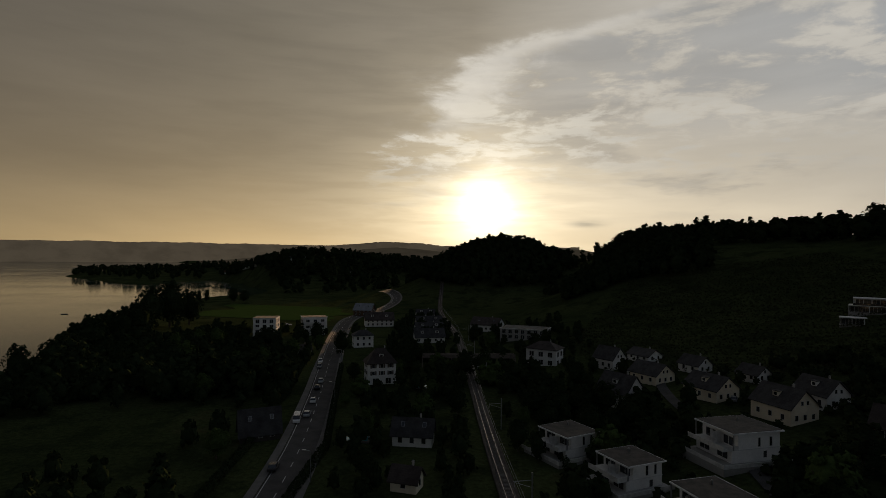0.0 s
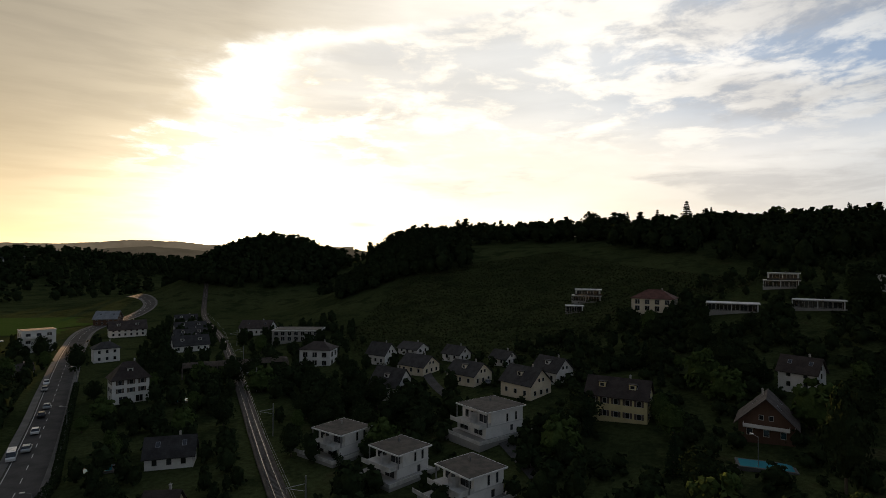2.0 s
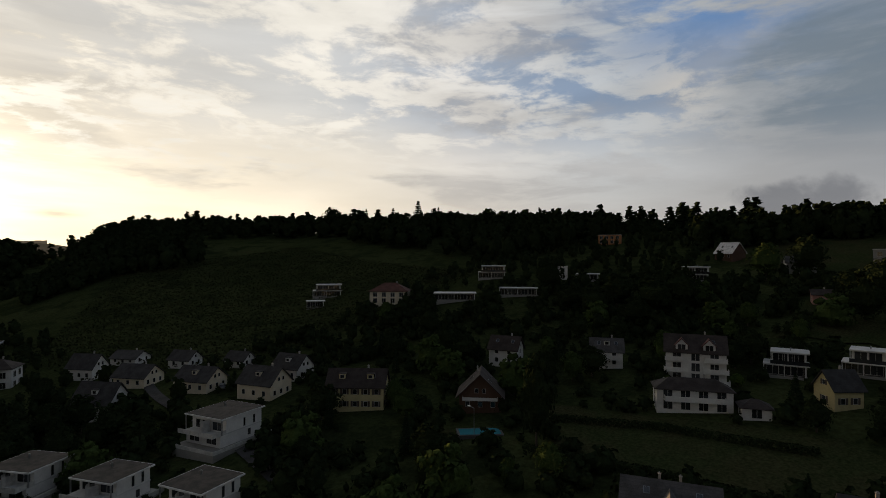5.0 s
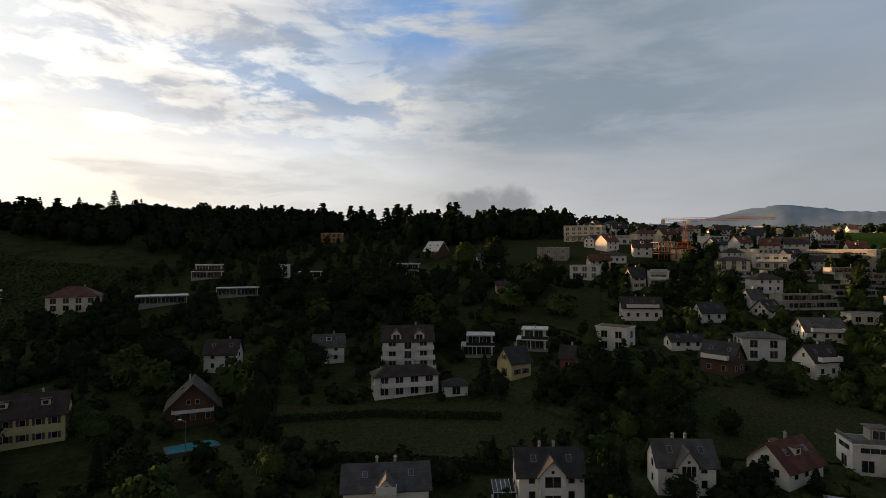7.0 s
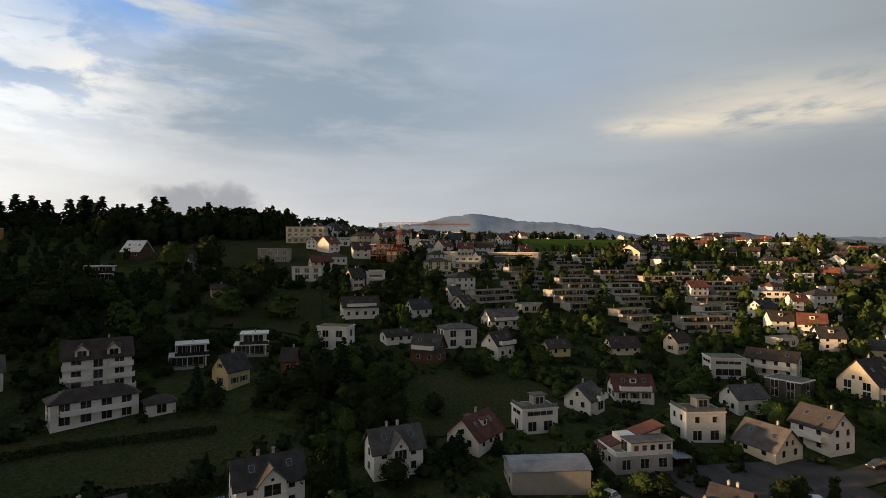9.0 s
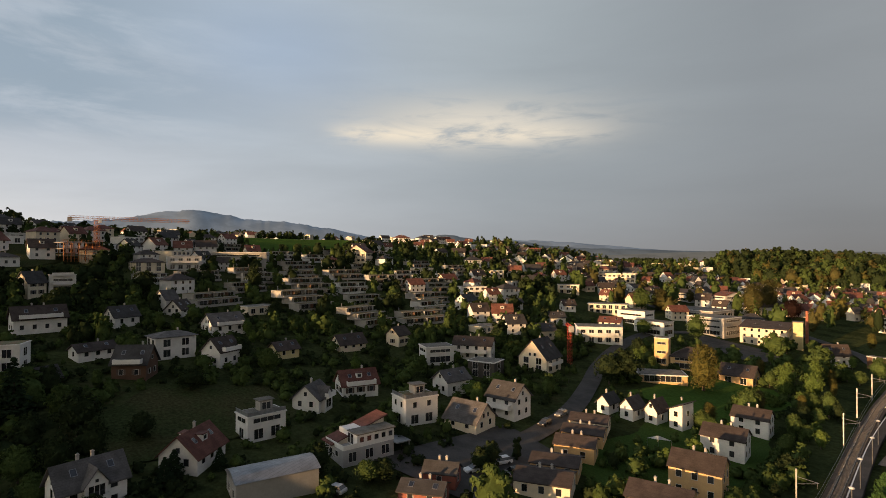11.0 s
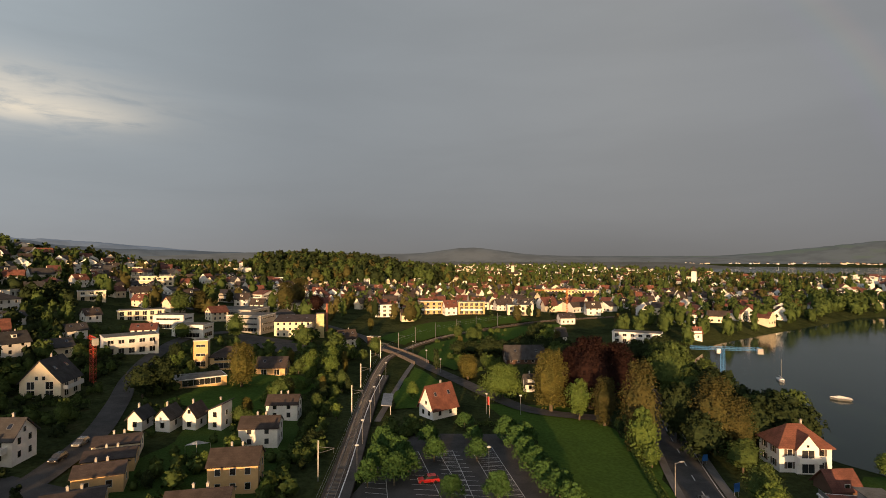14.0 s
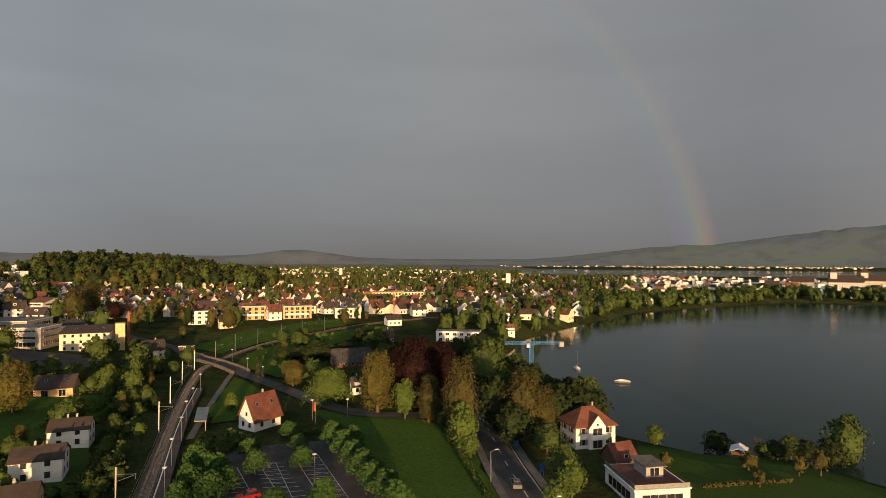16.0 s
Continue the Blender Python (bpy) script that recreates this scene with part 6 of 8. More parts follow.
for wl, tl, txt in (("white", "brown", "white gabled house with a brown roof"), ("cream", "red", "cream gabled house with a red roof"),
                    ("white", "dark", "white gabled house with a dark roof"), ("white", "orange", "white house with an orange tiled roof")):
    pattern(10, 8, 5.2, 8.4, "gable", wl, tl, txt, windows="sw", group="town houses")
    pattern(9, 8, 5.0, 8.6, "gable", wl, tl, txt, windows="se", group="town houses", dormers=1)
    pattern(11, 9, 5.4, 8.0, "hip", wl, tl, txt.replace("gabled ", ""), windows="s", group="town houses")
GABLED = len(PATTERNS)
for wl, tl, txt in (("white", "gravel", "white flat-roofed terrace house"), ("pale", "sedum", "pale terrace house with a planted roof"), ("cream", "gravel", "cream flat-roofed apartment house")):
    pattern(13, 8, 3.4, 3.4, "flat", wl, tl, txt, windows="s", kinds="d", stack=0, group="terrace houses")
    pattern(15, 9, 5.6, 5.6, "flat", wl, tl, txt, windows="s", kinds="d", stack=0, balconies=1, group="terrace houses")


TERRACES = len(PATTERNS)
for wide, levels, wl in ((15, 2, "pale"), (19, 2, "concrete"), (21, 2, "concrete"), (16, 3, "concrete")):
    PATTERNS.append([terrace_block(0, 0, 0, wide, levels, wl, "stepped terrace flats with planted balconies and dark glazing"), False, wide, 13])
    SPOTS.pop()


def settle(n, area, choose, spots, seed, gap=1.5, swing=38, face=0):
    """Puts up to n houses where area gives points; choose gives a pattern index."""
    rng, done, tries = random.Random(seed), 0, 0
    while done < n and tries < n * 40:
        tries += 1
        x, y = area(rng)
        k = choose(rng, x, y)
        ob, used, w, d = PATTERNS[k]
        r = 0.5 * max(w, d) + gap
        if not unbuilt(x, y) or not free(x, y, r, spots) or not off_road(x, y, r) or lake_distance(np.array([x]), np.array([y]))[0] < 16:
            continue
        spots.append((x, y, r))
        az = math.degrees(math.atan2(x, y))
        s = rng.uniform(0.85, 1.12)
        m = pose(x, y, ground_z(x, y), 0, 0, -az + face + rng.uniform(-swing, swing)) @ Matrix.Scale(s, 4)
        if used:
            copy_thing(ob, m).matrix_basis = m
        else:
            PATTERNS[k][1] = True
            ob.matrix_basis = m
        done += 1


def ring_area(az0, az1, d0, d1):
    def area(rng):
        a, d = radians(rng.uniform(az0, az1)), math.sqrt(rng.uniform(d0 * d0, d1 * d1))
        return d * math.sin(a), d * math.cos(a)
    return area


gabled = lambda rng, x, y: rng.randrange(GABLED)
terraced = lambda rng, x, y: rng.randrange(GABLED, TERRACES) if rng.random() < .55 else rng.randrange(GABLED)
mixed = lambda rng, x, y: rng.randrange(TERRACES) if rng.random() < .5 else rng.randrange(GABLED)
stepped = lambda rng, x, y: rng.randrange(TERRACES, len(PATTERNS))
settle(24, ring_area(106, 134, 225, 330), stepped, SPOTS, 6, 2.5, 12, 36)
settle(11, ring_area(112, 136, 320, 410), stepped, SPOTS, 7, 2.5, 14, 38)
settle(26, ring_area(108, 142, 230, 400), terraced, SPOTS, 1, 1.0, 30, 30)
settle(34, ring_area(93, 112, 270, 420), mixed, SPOTS, 2, 1.0, 30, 30)
settle(38, ring_area(112, 150, 380, 640), mixed, SPOTS, 3, 1.0, 34, 20)
settle(44, ring_area(146, 168, 330, 620), mixed, SPOTS, 4, 1.0)
settle(60, ring_area(172, 207, 400, 700), mixed, SPOTS, 5)
for p in PATTERNS:
    if not p[1]:
        for o in (*p[0].children_recursive, p[0]):
            bpy.data.objects.remove(o)


# far quarters, too small to tell house from house
def far_town(name, label, n, area, seed, wide=(9, 20), tall=(5, 10), roofs=("orange", "brown", "dark", "gravel")):
    rng = random.Random(seed)
    sh = Shape()
    mats = [WALLS["white"], WALLS["cream"], WALLS["pale"], *[TILES[k] for k in roofs], GLASS]
    taken = []
    for _ in range(n):
        for _ in range(12):
            x, y = area(rng)
            if unbuilt(x, y) and lake_distance(np.array([x]), np.array([y]))[0] > 10 and free(x, y, 5, taken) and free(x, y, 5, SPOTS):
                break
        else:
            continue
        taken.append((x, y, 6))
        z = ground_z(x, y)
        w, h = rng.uniform(*wide), rng.uniform(*tall)
        d = w * rng.uniform(.5, .9)
        az = math.atan2(x, y)
        t = -az + rng.uniform(-1.5, 1.5)
        c, s = math.cos(t), math.sin(t)
        put = lambda px, py, pz: (x + px * c - py * s, y + px * s + py * c, z + pz)
        wallm, roofm = rng.choice((0, 0, 1, 1, 2)), 3 + rng.randrange(len(roofs))
        flat = mats[roofm] is TILES["gravel"]
        hw, hd = w / 2, d / 2
        k = h * (.98 if flat else .52)
        base = [put(a, b, zz) for zz in (-2, k) for a, b in ((-hw, -hd), (hw, -hd), (hw, hd), (-hw, hd))]
        sh.poly(base, [(0, 1, 5, 4), (1, 2, 6, 5), (2, 3, 7, 6), (3, 0, 4, 7)], wallm)
        if flat:
            sh.poly([put(a, b, k) for a, b in ((-hw, -hd), (hw, -hd), (hw, hd), (-hw, hd))], [(0, 1, 2, 3)], roofm)
        else:
            if rng.random() < .5:
                hw, hd, c, s = hd, hw, -s, c
            p = [put(a, b, zz) for a, b, zz in ((-hw - .5, -hd - .5, k), (hw + .5, -hd - .5, k), (hw + .5, hd + .5, k), (-hw - .5, hd + .5, k), (-hw - .4, 0, h), (hw + .4, 0, h))]
            sh.poly(p, [(0, 1, 5, 4), (2, 3, 4, 5)], roofm)
            sh.poly(p, [(1, 2, 5), (3, 0, 4)], wallm)
            hw, hd, c, s = w / 2, d / 2, math.cos(t), math.sin(t)
        for fl in range(max(1, int(k / 2.8))):
            m = max(2, int(w / 3.2))
            for i in range(m):
                u = -hw + (i + .5) * w / m
                z0 = fl * 2.8 + .9
                sh.poly([put(u - .6, -hd - .06, z0), put(u + .6, -hd - .06, z0), put(u + .6, -hd - .06, z0 + 1.4), put(u - .6, -hd - .06, z0 + 1.4)], [(0, 1, 2, 3)], 3 + len(roofs))
    tagged(sh.done(name, mats), label, "houses", kind="stuff")


far_town("distant_houses", "distant white and cream houses in evening sun", 520, ring_area(172, 222, 690, 1500), 11, (7, 15), (5, 9), ("orange", "brown", "red", "orange", "gravel"))
far_town("distant_houses", "distant pale houses at the end of the plain", 420, ring_area(168, 206, 1450, 3000), 17, (9, 20), (5, 9), ("orange", "brown", "gravel"))
far_town("distant_houses", "white and cream houses along the railway curve", 190, ring_area(170, 212, 400, 720), 21, (8, 14), (7, 11), ("orange", "brown", "red", "dark"))
far_town("distant_houses", "white and cream hillside houses below the wood", 130, ring_area(140, 171, 400, 700), 22, (8, 14), (6, 10), ("orange", "brown", "red", "dark"))
far_town("distant_houses", "distant hillside houses among trees", 260, ring_area(140, 178, 620, 1150), 12, (8, 15), (6, 9))
far_town("distant_houses", "distant hilltop houses", 90, ring_area(96, 142, 520, 900), 13, (8, 15), (5, 8))
far_town("distant_houses", "distant old town houses by the lake", 230, ring_area(214, 240, 830, 1500), 14, (8, 14), (6, 10))
far_town("distant_houses", "white houses with red roofs along the near bay", 70, ring_area(203, 224, 480, 820), 23, (7, 12), (5, 8), ("orange", "brown", "red", "dark"))
far_town("distant_houses", "tiny pale houses on the far lake shore", 260, ring_area(200, 242, 3400, 3960), 15, (8, 16), (5, 9), ("orange", "brown", "dark"))
far_town("distant_houses", "tiny village houses beyond the meadow", 22, ring_area(-24, -8, 900, 1400), 16, (9, 14), (6, 9))


# ---- woods ----
HOMES = [(a, b, r, math.hypot(a, b)) for a, b, r in SPOTS if math.hypot(a, b) < 250]


def garden_open(x, y, h):
    """Tall trees keep out of the open gardens on the downhill side of the houses."""
    if h < 2.6:
        return True
    d = math.hypot(x, y)
    for a, b, r, far in HOMES:
        if far - 24 < d < far and abs(a * y - b * x) / far < r * .75 and a * x + b * y > 0:
            return False
    return True


def wood(n, area, tall, seed, keep=lambda x, y: True, shore=6.0, spots=None, gap=1.5, slim=(.34, .52)):
    rng, out, tries = random.Random(seed), [], 0
    while len(out) < n and tries < n * 14:
        tries += 1
        x, y = area(rng)
        if not keep(x, y) or lake_distance(np.array([x]), np.array([y]))[0] < shore:
            continue
        h = rng.uniform(*tall)
        r = h * rng.uniform(*slim)
        if spots is not None and (not free(x, y, min(r, gap), spots) or not off_road(x, y, 0.5) or not garden_open(x, y, h)):
            continue
        out.append((x, y, h, r))
    return out


def box_area(x0, x1, y0, y1):
    return lambda rng: (rng.uniform(x0, x1), rng.uniform(y0, y1))


def open_slope(x, y):
    """False on pastures and vineyards."""
    if 186 < x < 244 and -20 < y < 30 or 270 < x < 360 and -60 < y < 70 or inside(x, y, HILL_FIELD):
        return False
    return not (y > 190 and x < 330 and y - 170 > (x - 60) * 0.2)


near_spots = [s for s in SPOTS if math.hypot(s[0], s[1]) < 900]
open_meadow = lambda x, y: not inside(x, y, BANK) and not inside(x, y, HOLLOW)
ridge = lambda x, y: x > 0.28 * y and 400 < x + (0.6 * min(max(y - 200, 0), 330) if x > 0 else 0) * min(1, max(0, x / 130)) < 560
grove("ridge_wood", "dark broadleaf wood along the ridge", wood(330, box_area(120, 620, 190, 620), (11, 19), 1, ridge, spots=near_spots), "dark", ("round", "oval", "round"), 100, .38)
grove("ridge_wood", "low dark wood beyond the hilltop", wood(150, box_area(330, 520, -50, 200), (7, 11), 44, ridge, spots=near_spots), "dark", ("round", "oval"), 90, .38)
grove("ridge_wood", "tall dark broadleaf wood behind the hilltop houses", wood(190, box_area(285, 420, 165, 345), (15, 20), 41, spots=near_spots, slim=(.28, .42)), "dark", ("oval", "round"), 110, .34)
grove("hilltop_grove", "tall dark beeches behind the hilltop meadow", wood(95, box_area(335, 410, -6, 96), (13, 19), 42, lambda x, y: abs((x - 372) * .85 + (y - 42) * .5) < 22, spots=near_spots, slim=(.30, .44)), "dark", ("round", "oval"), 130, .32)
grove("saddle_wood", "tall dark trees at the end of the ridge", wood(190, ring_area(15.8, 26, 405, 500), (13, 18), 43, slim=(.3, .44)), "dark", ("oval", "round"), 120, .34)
# added to keep the low sun off the house roofs beyond
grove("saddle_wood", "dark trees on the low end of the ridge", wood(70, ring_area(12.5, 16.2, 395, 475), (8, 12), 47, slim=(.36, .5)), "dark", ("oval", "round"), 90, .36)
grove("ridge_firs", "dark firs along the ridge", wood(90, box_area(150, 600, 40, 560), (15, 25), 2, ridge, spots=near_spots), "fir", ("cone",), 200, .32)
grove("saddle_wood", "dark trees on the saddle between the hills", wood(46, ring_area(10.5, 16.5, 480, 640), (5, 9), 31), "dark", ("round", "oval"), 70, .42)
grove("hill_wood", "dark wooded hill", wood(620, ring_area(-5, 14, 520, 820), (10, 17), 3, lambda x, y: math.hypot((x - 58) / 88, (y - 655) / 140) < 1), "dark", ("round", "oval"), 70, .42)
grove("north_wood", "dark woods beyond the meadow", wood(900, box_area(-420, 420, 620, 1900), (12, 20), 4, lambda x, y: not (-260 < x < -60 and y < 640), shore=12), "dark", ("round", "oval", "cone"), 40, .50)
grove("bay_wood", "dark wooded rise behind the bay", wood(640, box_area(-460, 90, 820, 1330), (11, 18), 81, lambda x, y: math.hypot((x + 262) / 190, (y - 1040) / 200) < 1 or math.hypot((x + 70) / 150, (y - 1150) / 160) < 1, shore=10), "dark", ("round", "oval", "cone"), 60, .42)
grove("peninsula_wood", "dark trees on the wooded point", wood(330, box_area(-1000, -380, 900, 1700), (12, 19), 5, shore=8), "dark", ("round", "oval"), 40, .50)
low_hill = lambda x, y: math.hypot((x - 190) / 240, (y + 900) / 150) < 1
grove("south_wood", "sunlit green wood on the low hill", wood(370, ring_area(161, 181, 660, 1250), (13, 22), 6, low_hill), "green", ("round", "oval", "cone"), 95, .34)
grove("south_wood", "olive beeches on the low hill", wood(110, ring_area(161, 181, 660, 1250), (13, 22), 68, low_hill), "rusty", ("round", "oval"), 95, .34)
grove("south_wood", "dark firs and beeches on the low hill", wood(450, ring_area(161, 181, 660, 1250), (12, 24), 67, low_hill), "dark", ("cone", "oval", "round"), 95, .34)
grove("south_wood", "a few golden trees on the low hill", wood(30, ring_area(161, 181, 660, 1250), (12, 19), 66, low_hill), "gold", ("round", "oval"), 95, .34)
grove("town_trees", "green trees between the far houses", wood(2100, ring_area(138, 218, 350, 1500), (6, 15), 7, unbuilt, spots=near_spots, slim=(.26, .44)), "green", ("round", "oval", "column", "cone"), 48, .40)
grove("town_trees", "dark trees between the far houses", wood(800, ring_area(138, 218, 350, 1500), (7, 16), 77, unbuilt, spots=near_spots, slim=(.22, .4)), "dark", ("oval", "cone", "column"), 48, .40)
grove("town_trees", "golden trees between the far houses", wood(260, ring_area(150, 214, 360, 1300), (5, 13), 8, unbuilt, spots=near_spots), "gold", ("round", "column"), 48, .40)
grove("town_trees", "olive brown trees between the far houses", wood(800, ring_area(140, 216, 350, 1400), (6, 14), 80, unbuilt, spots=near_spots, slim=(.28, .46)), "rusty", ("oval", "round", "column"), 48, .40)
grove("plain_trees", "dark trees on the far plain", wood(700, ring_area(166, 208, 1450, 3200), (9, 18), 78, slim=(.4, .8)), "green", ("round", "oval"), 22, .55)
estate = lambda x, y: 44 < x < 116 and 126 < y < 236
shaded = lambda x, y: not ridge(x, y) and open_slope(x, y) and not estate(x, y)
# shade of this slope is carried by the darker leaf; green starts at 96
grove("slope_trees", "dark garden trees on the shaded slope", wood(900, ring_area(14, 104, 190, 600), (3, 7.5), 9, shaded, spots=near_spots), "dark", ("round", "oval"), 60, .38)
grove("slope_trees", "green garden trees between the hillside houses", wood(760, ring_area(96, 146, 190, 680), (3, 8), 19, shaded, spots=near_spots), "green", ("round", "oval", "dome"), 60, .38)
grove("slope_trees", "dark garden trees between the hillside houses", wood(620, ring_area(96, 146, 220, 700), (3.5, 9.5), 20, shaded, spots=near_spots, slim=(.38, .6)), "dark", ("round", "dome", "oval"), 60, .38)
grove("shore_trees", "dark trees along the far lake shore", wood(330, ring_area(212, 242, 560, 1300), (6, 15), 10, lambda x, y: lake_distance(np.array([x]), np.array([y]))[0] < 60), "green", ("round", "oval", "column"), 60, .42)
grove("shore_trees", "green trees along the near bay", wood(80, ring_area(195, 216, 310, 640), (7, 14), 79, lambda x, y: lake_distance(np.array([x]), np.array([y]))[0] < 55, spots=near_spots, slim=(.28, .46)), "green", ("round", "oval", "column"), 110, .36)
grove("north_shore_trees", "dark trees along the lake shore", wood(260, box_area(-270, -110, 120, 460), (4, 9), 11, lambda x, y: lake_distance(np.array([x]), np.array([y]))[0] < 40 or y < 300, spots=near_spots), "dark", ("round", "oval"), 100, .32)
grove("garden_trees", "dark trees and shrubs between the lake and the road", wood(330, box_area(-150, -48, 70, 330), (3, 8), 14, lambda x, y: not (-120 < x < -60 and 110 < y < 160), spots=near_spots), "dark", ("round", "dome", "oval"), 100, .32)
# tree row added only to throw long shade over the lawn
grove("garden_trees", "row of dark trees added to shade the lakeside lawn", wood(60, box_area(-140, -52, 168, 200), (8, 12), 45, spots=near_spots), "dark", ("round", "oval"), 100, .32)
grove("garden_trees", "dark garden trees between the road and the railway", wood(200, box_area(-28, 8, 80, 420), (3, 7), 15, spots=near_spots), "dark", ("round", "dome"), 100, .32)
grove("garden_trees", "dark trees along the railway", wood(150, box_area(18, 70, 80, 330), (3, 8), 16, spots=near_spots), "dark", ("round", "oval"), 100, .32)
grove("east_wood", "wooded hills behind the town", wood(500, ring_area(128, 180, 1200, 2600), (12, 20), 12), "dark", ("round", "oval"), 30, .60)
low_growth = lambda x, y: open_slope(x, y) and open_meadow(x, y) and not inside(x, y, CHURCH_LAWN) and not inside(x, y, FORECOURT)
# same shrubs twice: darker leaf carries shade up to 98 degrees, green beyond
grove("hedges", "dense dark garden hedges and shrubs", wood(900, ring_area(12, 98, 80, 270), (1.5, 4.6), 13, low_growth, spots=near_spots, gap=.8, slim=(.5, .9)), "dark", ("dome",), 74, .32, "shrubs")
grove("hedges", "dense green garden hedges and shrubs", wood(850, ring_area(94, 168, 80, 270), (1.2, 4.2), 17, low_growth, spots=near_spots, gap=.8, slim=(.5, .9)), "green", ("dome",), 74, .32, "shrubs")
grove("hedges", "low dark shrubs in the gardens", wood(760, ring_area(88, 150, 80, 250), (1.0, 2.5), 46, low_growth, spots=near_spots, gap=.7, slim=(.6, 1.0)), "dark", ("dome",), 50, .38, "shrubs")
grove("hedges", "low green garden shrubs", wood(450, ring_area(94, 170, 80, 300), (.8, 2.6), 18, low_growth, spots=near_spots, gap=.8, slim=(.5, .9)), "green", ("dome",), 74, .32, "shrubs")


# ---- garden trees near by, one by one ----
def plant(n, area, keys, tall, seed, keep=lambda x, y: True):
    rng, tries, done = random.Random(seed), 0, 0
    while done < n and tries < n * 30:
        tries += 1
        x, y = area(rng)
        h = rng.uniform(*tall)
        if not keep(x, y) or not garden_open(x, y, h) or not free(x, y, h * .22, near_spots) or not off_road(x, y, h * .15) or lake_distance(np.array([x]), np.array([y]))[0] < 3:
            continue
        near_spots.append((x, y, h * .18))
        tree(rng.choice(keys), x, y, h, rng.uniform(.85, 1.2))
        done += 1


plant(80, ring_area(8, 100, 85, 230), ("dark", "dark", "round", "round2", "bush", "fir"), (4, 10), 21, lambda x, y: open_meadow(x, y) and not estate(x, y))
plant(60, ring_area(98, 160, 85, 235), ("dark", "round", "light", "bush", "bush", "round2", "dark"), (3, 7.5), 22, lambda x, y: open_meadow(x, y) and not inside(x, y, CHURCH_LAWN))
plant(40, ring_area(-30, 6, 95, 300), ("dark", "round", "bush", "round2"), (4, 9), 23, lambda x, y: x > -130)
plant(40, ring_area(160, 185, 170, 330), ("light", "round", "gold", "round2", "bush"), (4, 9), 24, lambda x, y: not (50 < x < 95 and -205 < y < -145) and not inside(x, y, FORECOURT) and unbuilt(x, y) and abs(x - 12) > 18)
plant(70, box_area(-100, -62, -300, -122), ("dark", "round2", "dark", "round", "rusty", "dark"), (9, 15), 25, lambda x, y: x > -86 and -220 < y < -126)
plant(22, box_area(-50, -45, -158, -112), ("bush", "dark", "round", "bush"), (3, 7), 30)
plant(26, box_area(-58, -36, -200, -152), ("dark", "dark", "round2", "rusty"), (9, 15), 29)
plant(14, box_area(-52, -46, -280, -160), ("rusty", "round", "dark", "light"), (7, 12), 26)
plant(46, box_area(-45, 4, -330, -215), ("bush", "bush", "bush2", "round"), (1.4, 3.2), 27)
plant(26, box_area(28, 52, -200, -90), ("bush", "bush2", "round", "light", "dark"), (2, 5), 28)


# ---- single trees that stand out ----
tree("lot", 13.4, -123.8, 6.9, 0.82, group="car park trees")
tree("lot", 9.4, -118.6, 6.3, 0.90, group="car park trees")
tree("lot", 13.6, -113.2, 6.4, 0.80, group="car park trees")
tree("lot", 9.5, -108.1, 6.4, 0.87, group="car park trees")
tree("lot", 14.7, -107.0, 5.7, 0.77, group="car park trees")
tree("lot", 7.1, -113.3, 5.3, 0.87, group="car park trees")
tree("lot", 12.0, -120.9, 6.2, 0.83, group="car park trees")
tree("lot", 3.5, -131.0, 4.9, 0.95, group="car park trees")
tree("lot", 1.9, -120.5, 5.4, 0.84, group="car park trees")
tree("lot", -7.5, -133.3, 4.1, 1.09, group="car park trees")
tree("lot", -7.5, -120.8, 5.1, 0.92, group="car park trees")
tree("lot", -5.7, -144.9, 3.9, 1.18, group="car park trees")
tree("lot", -10.0, -101.0, 5.6, 0.92, group="car park trees")
tree("lot", -1.6, -102.0, 4.6, 1.01, group="car park trees")
tree("lot", -15.4, -133.1, 6.3, 0.91, group="car park trees")
tree("lot", -16.9, -125.9, 6.3, 0.90, group="car park trees")
tree("lot", -17.9, -119.2, 6.0, 0.94, group="car park trees")
tree("lot", -18.9, -112.4, 6.1, 0.94, group="car park trees")
tree("lot", -20.0, -106.1, 5.9, 0.99, group="car park trees")
tree("lot", -21.3, -100.8, 6.1, 0.98, group="car park trees")
tree("lot", -19.6, -131.0, 5.6, 0.94, group="car park trees")
tree("lot", -22.1, -94.5, 6.3, 0.89, group="car park trees")
tree("bush", 8.3, -139.8, 4.6, 1.12)
tree("bush", 12.8, -139.9, 3.9, 1.06)
tree("bush", 3.1, -139.5, 3.3, 1.06)
tree("bush", 9.4, -137.2, 3.2, 1.20)
tree("light", 9.6, -173.2, 5.7, 1.05)
tree("poplar", 2.7, -219.5, 8.1, 1.59)
tree("gold", -9.2, -202.3, 8.9, 1.85)
tree("dome", -18.8, -174.0, 10.6, 1.0)
tree("gold", -31.2, -159.0, 17.4, 1.30)
tree("copper", -43.6, -163.0, 20.4, 1.22)
tree("copper", -51.5, -163.5, 18.6, 1.15)
tree("copper", -39.2, -168.0, 16.6, 1.03)
tree("light", -37.5, -151.4, 11.0, 0.90)
tree("rusty", -43.0, -146.3, 12.4, 1.27)
tree("rusty", -45.1, -125.9, 20.2, 1.05)
tree("light", -43.8, -120.3, 11.6, 0.84)
tree("light", -44.5, -117.3, 5.3, 1.21)
tree("round2", -73.6, -175.2, 16.7, 1.42)
tree("round", -69.3, -167.2, 18.7, 0.89)
tree("rusty", -63.0, -127.2, 16.3, 1.59)
tree("rusty", -66.3, -125.0, 12.7, 1.62)
tree("dark", -57.1, -133.8, 13.9, 0.79)
tree("dark", -56.7, -120.3, 10.7, 1.07)
tree("round", -62.7, -115.0, 6.8, 1.41)
tree("light", -55.4, -92.1, 7.0, 1.14)
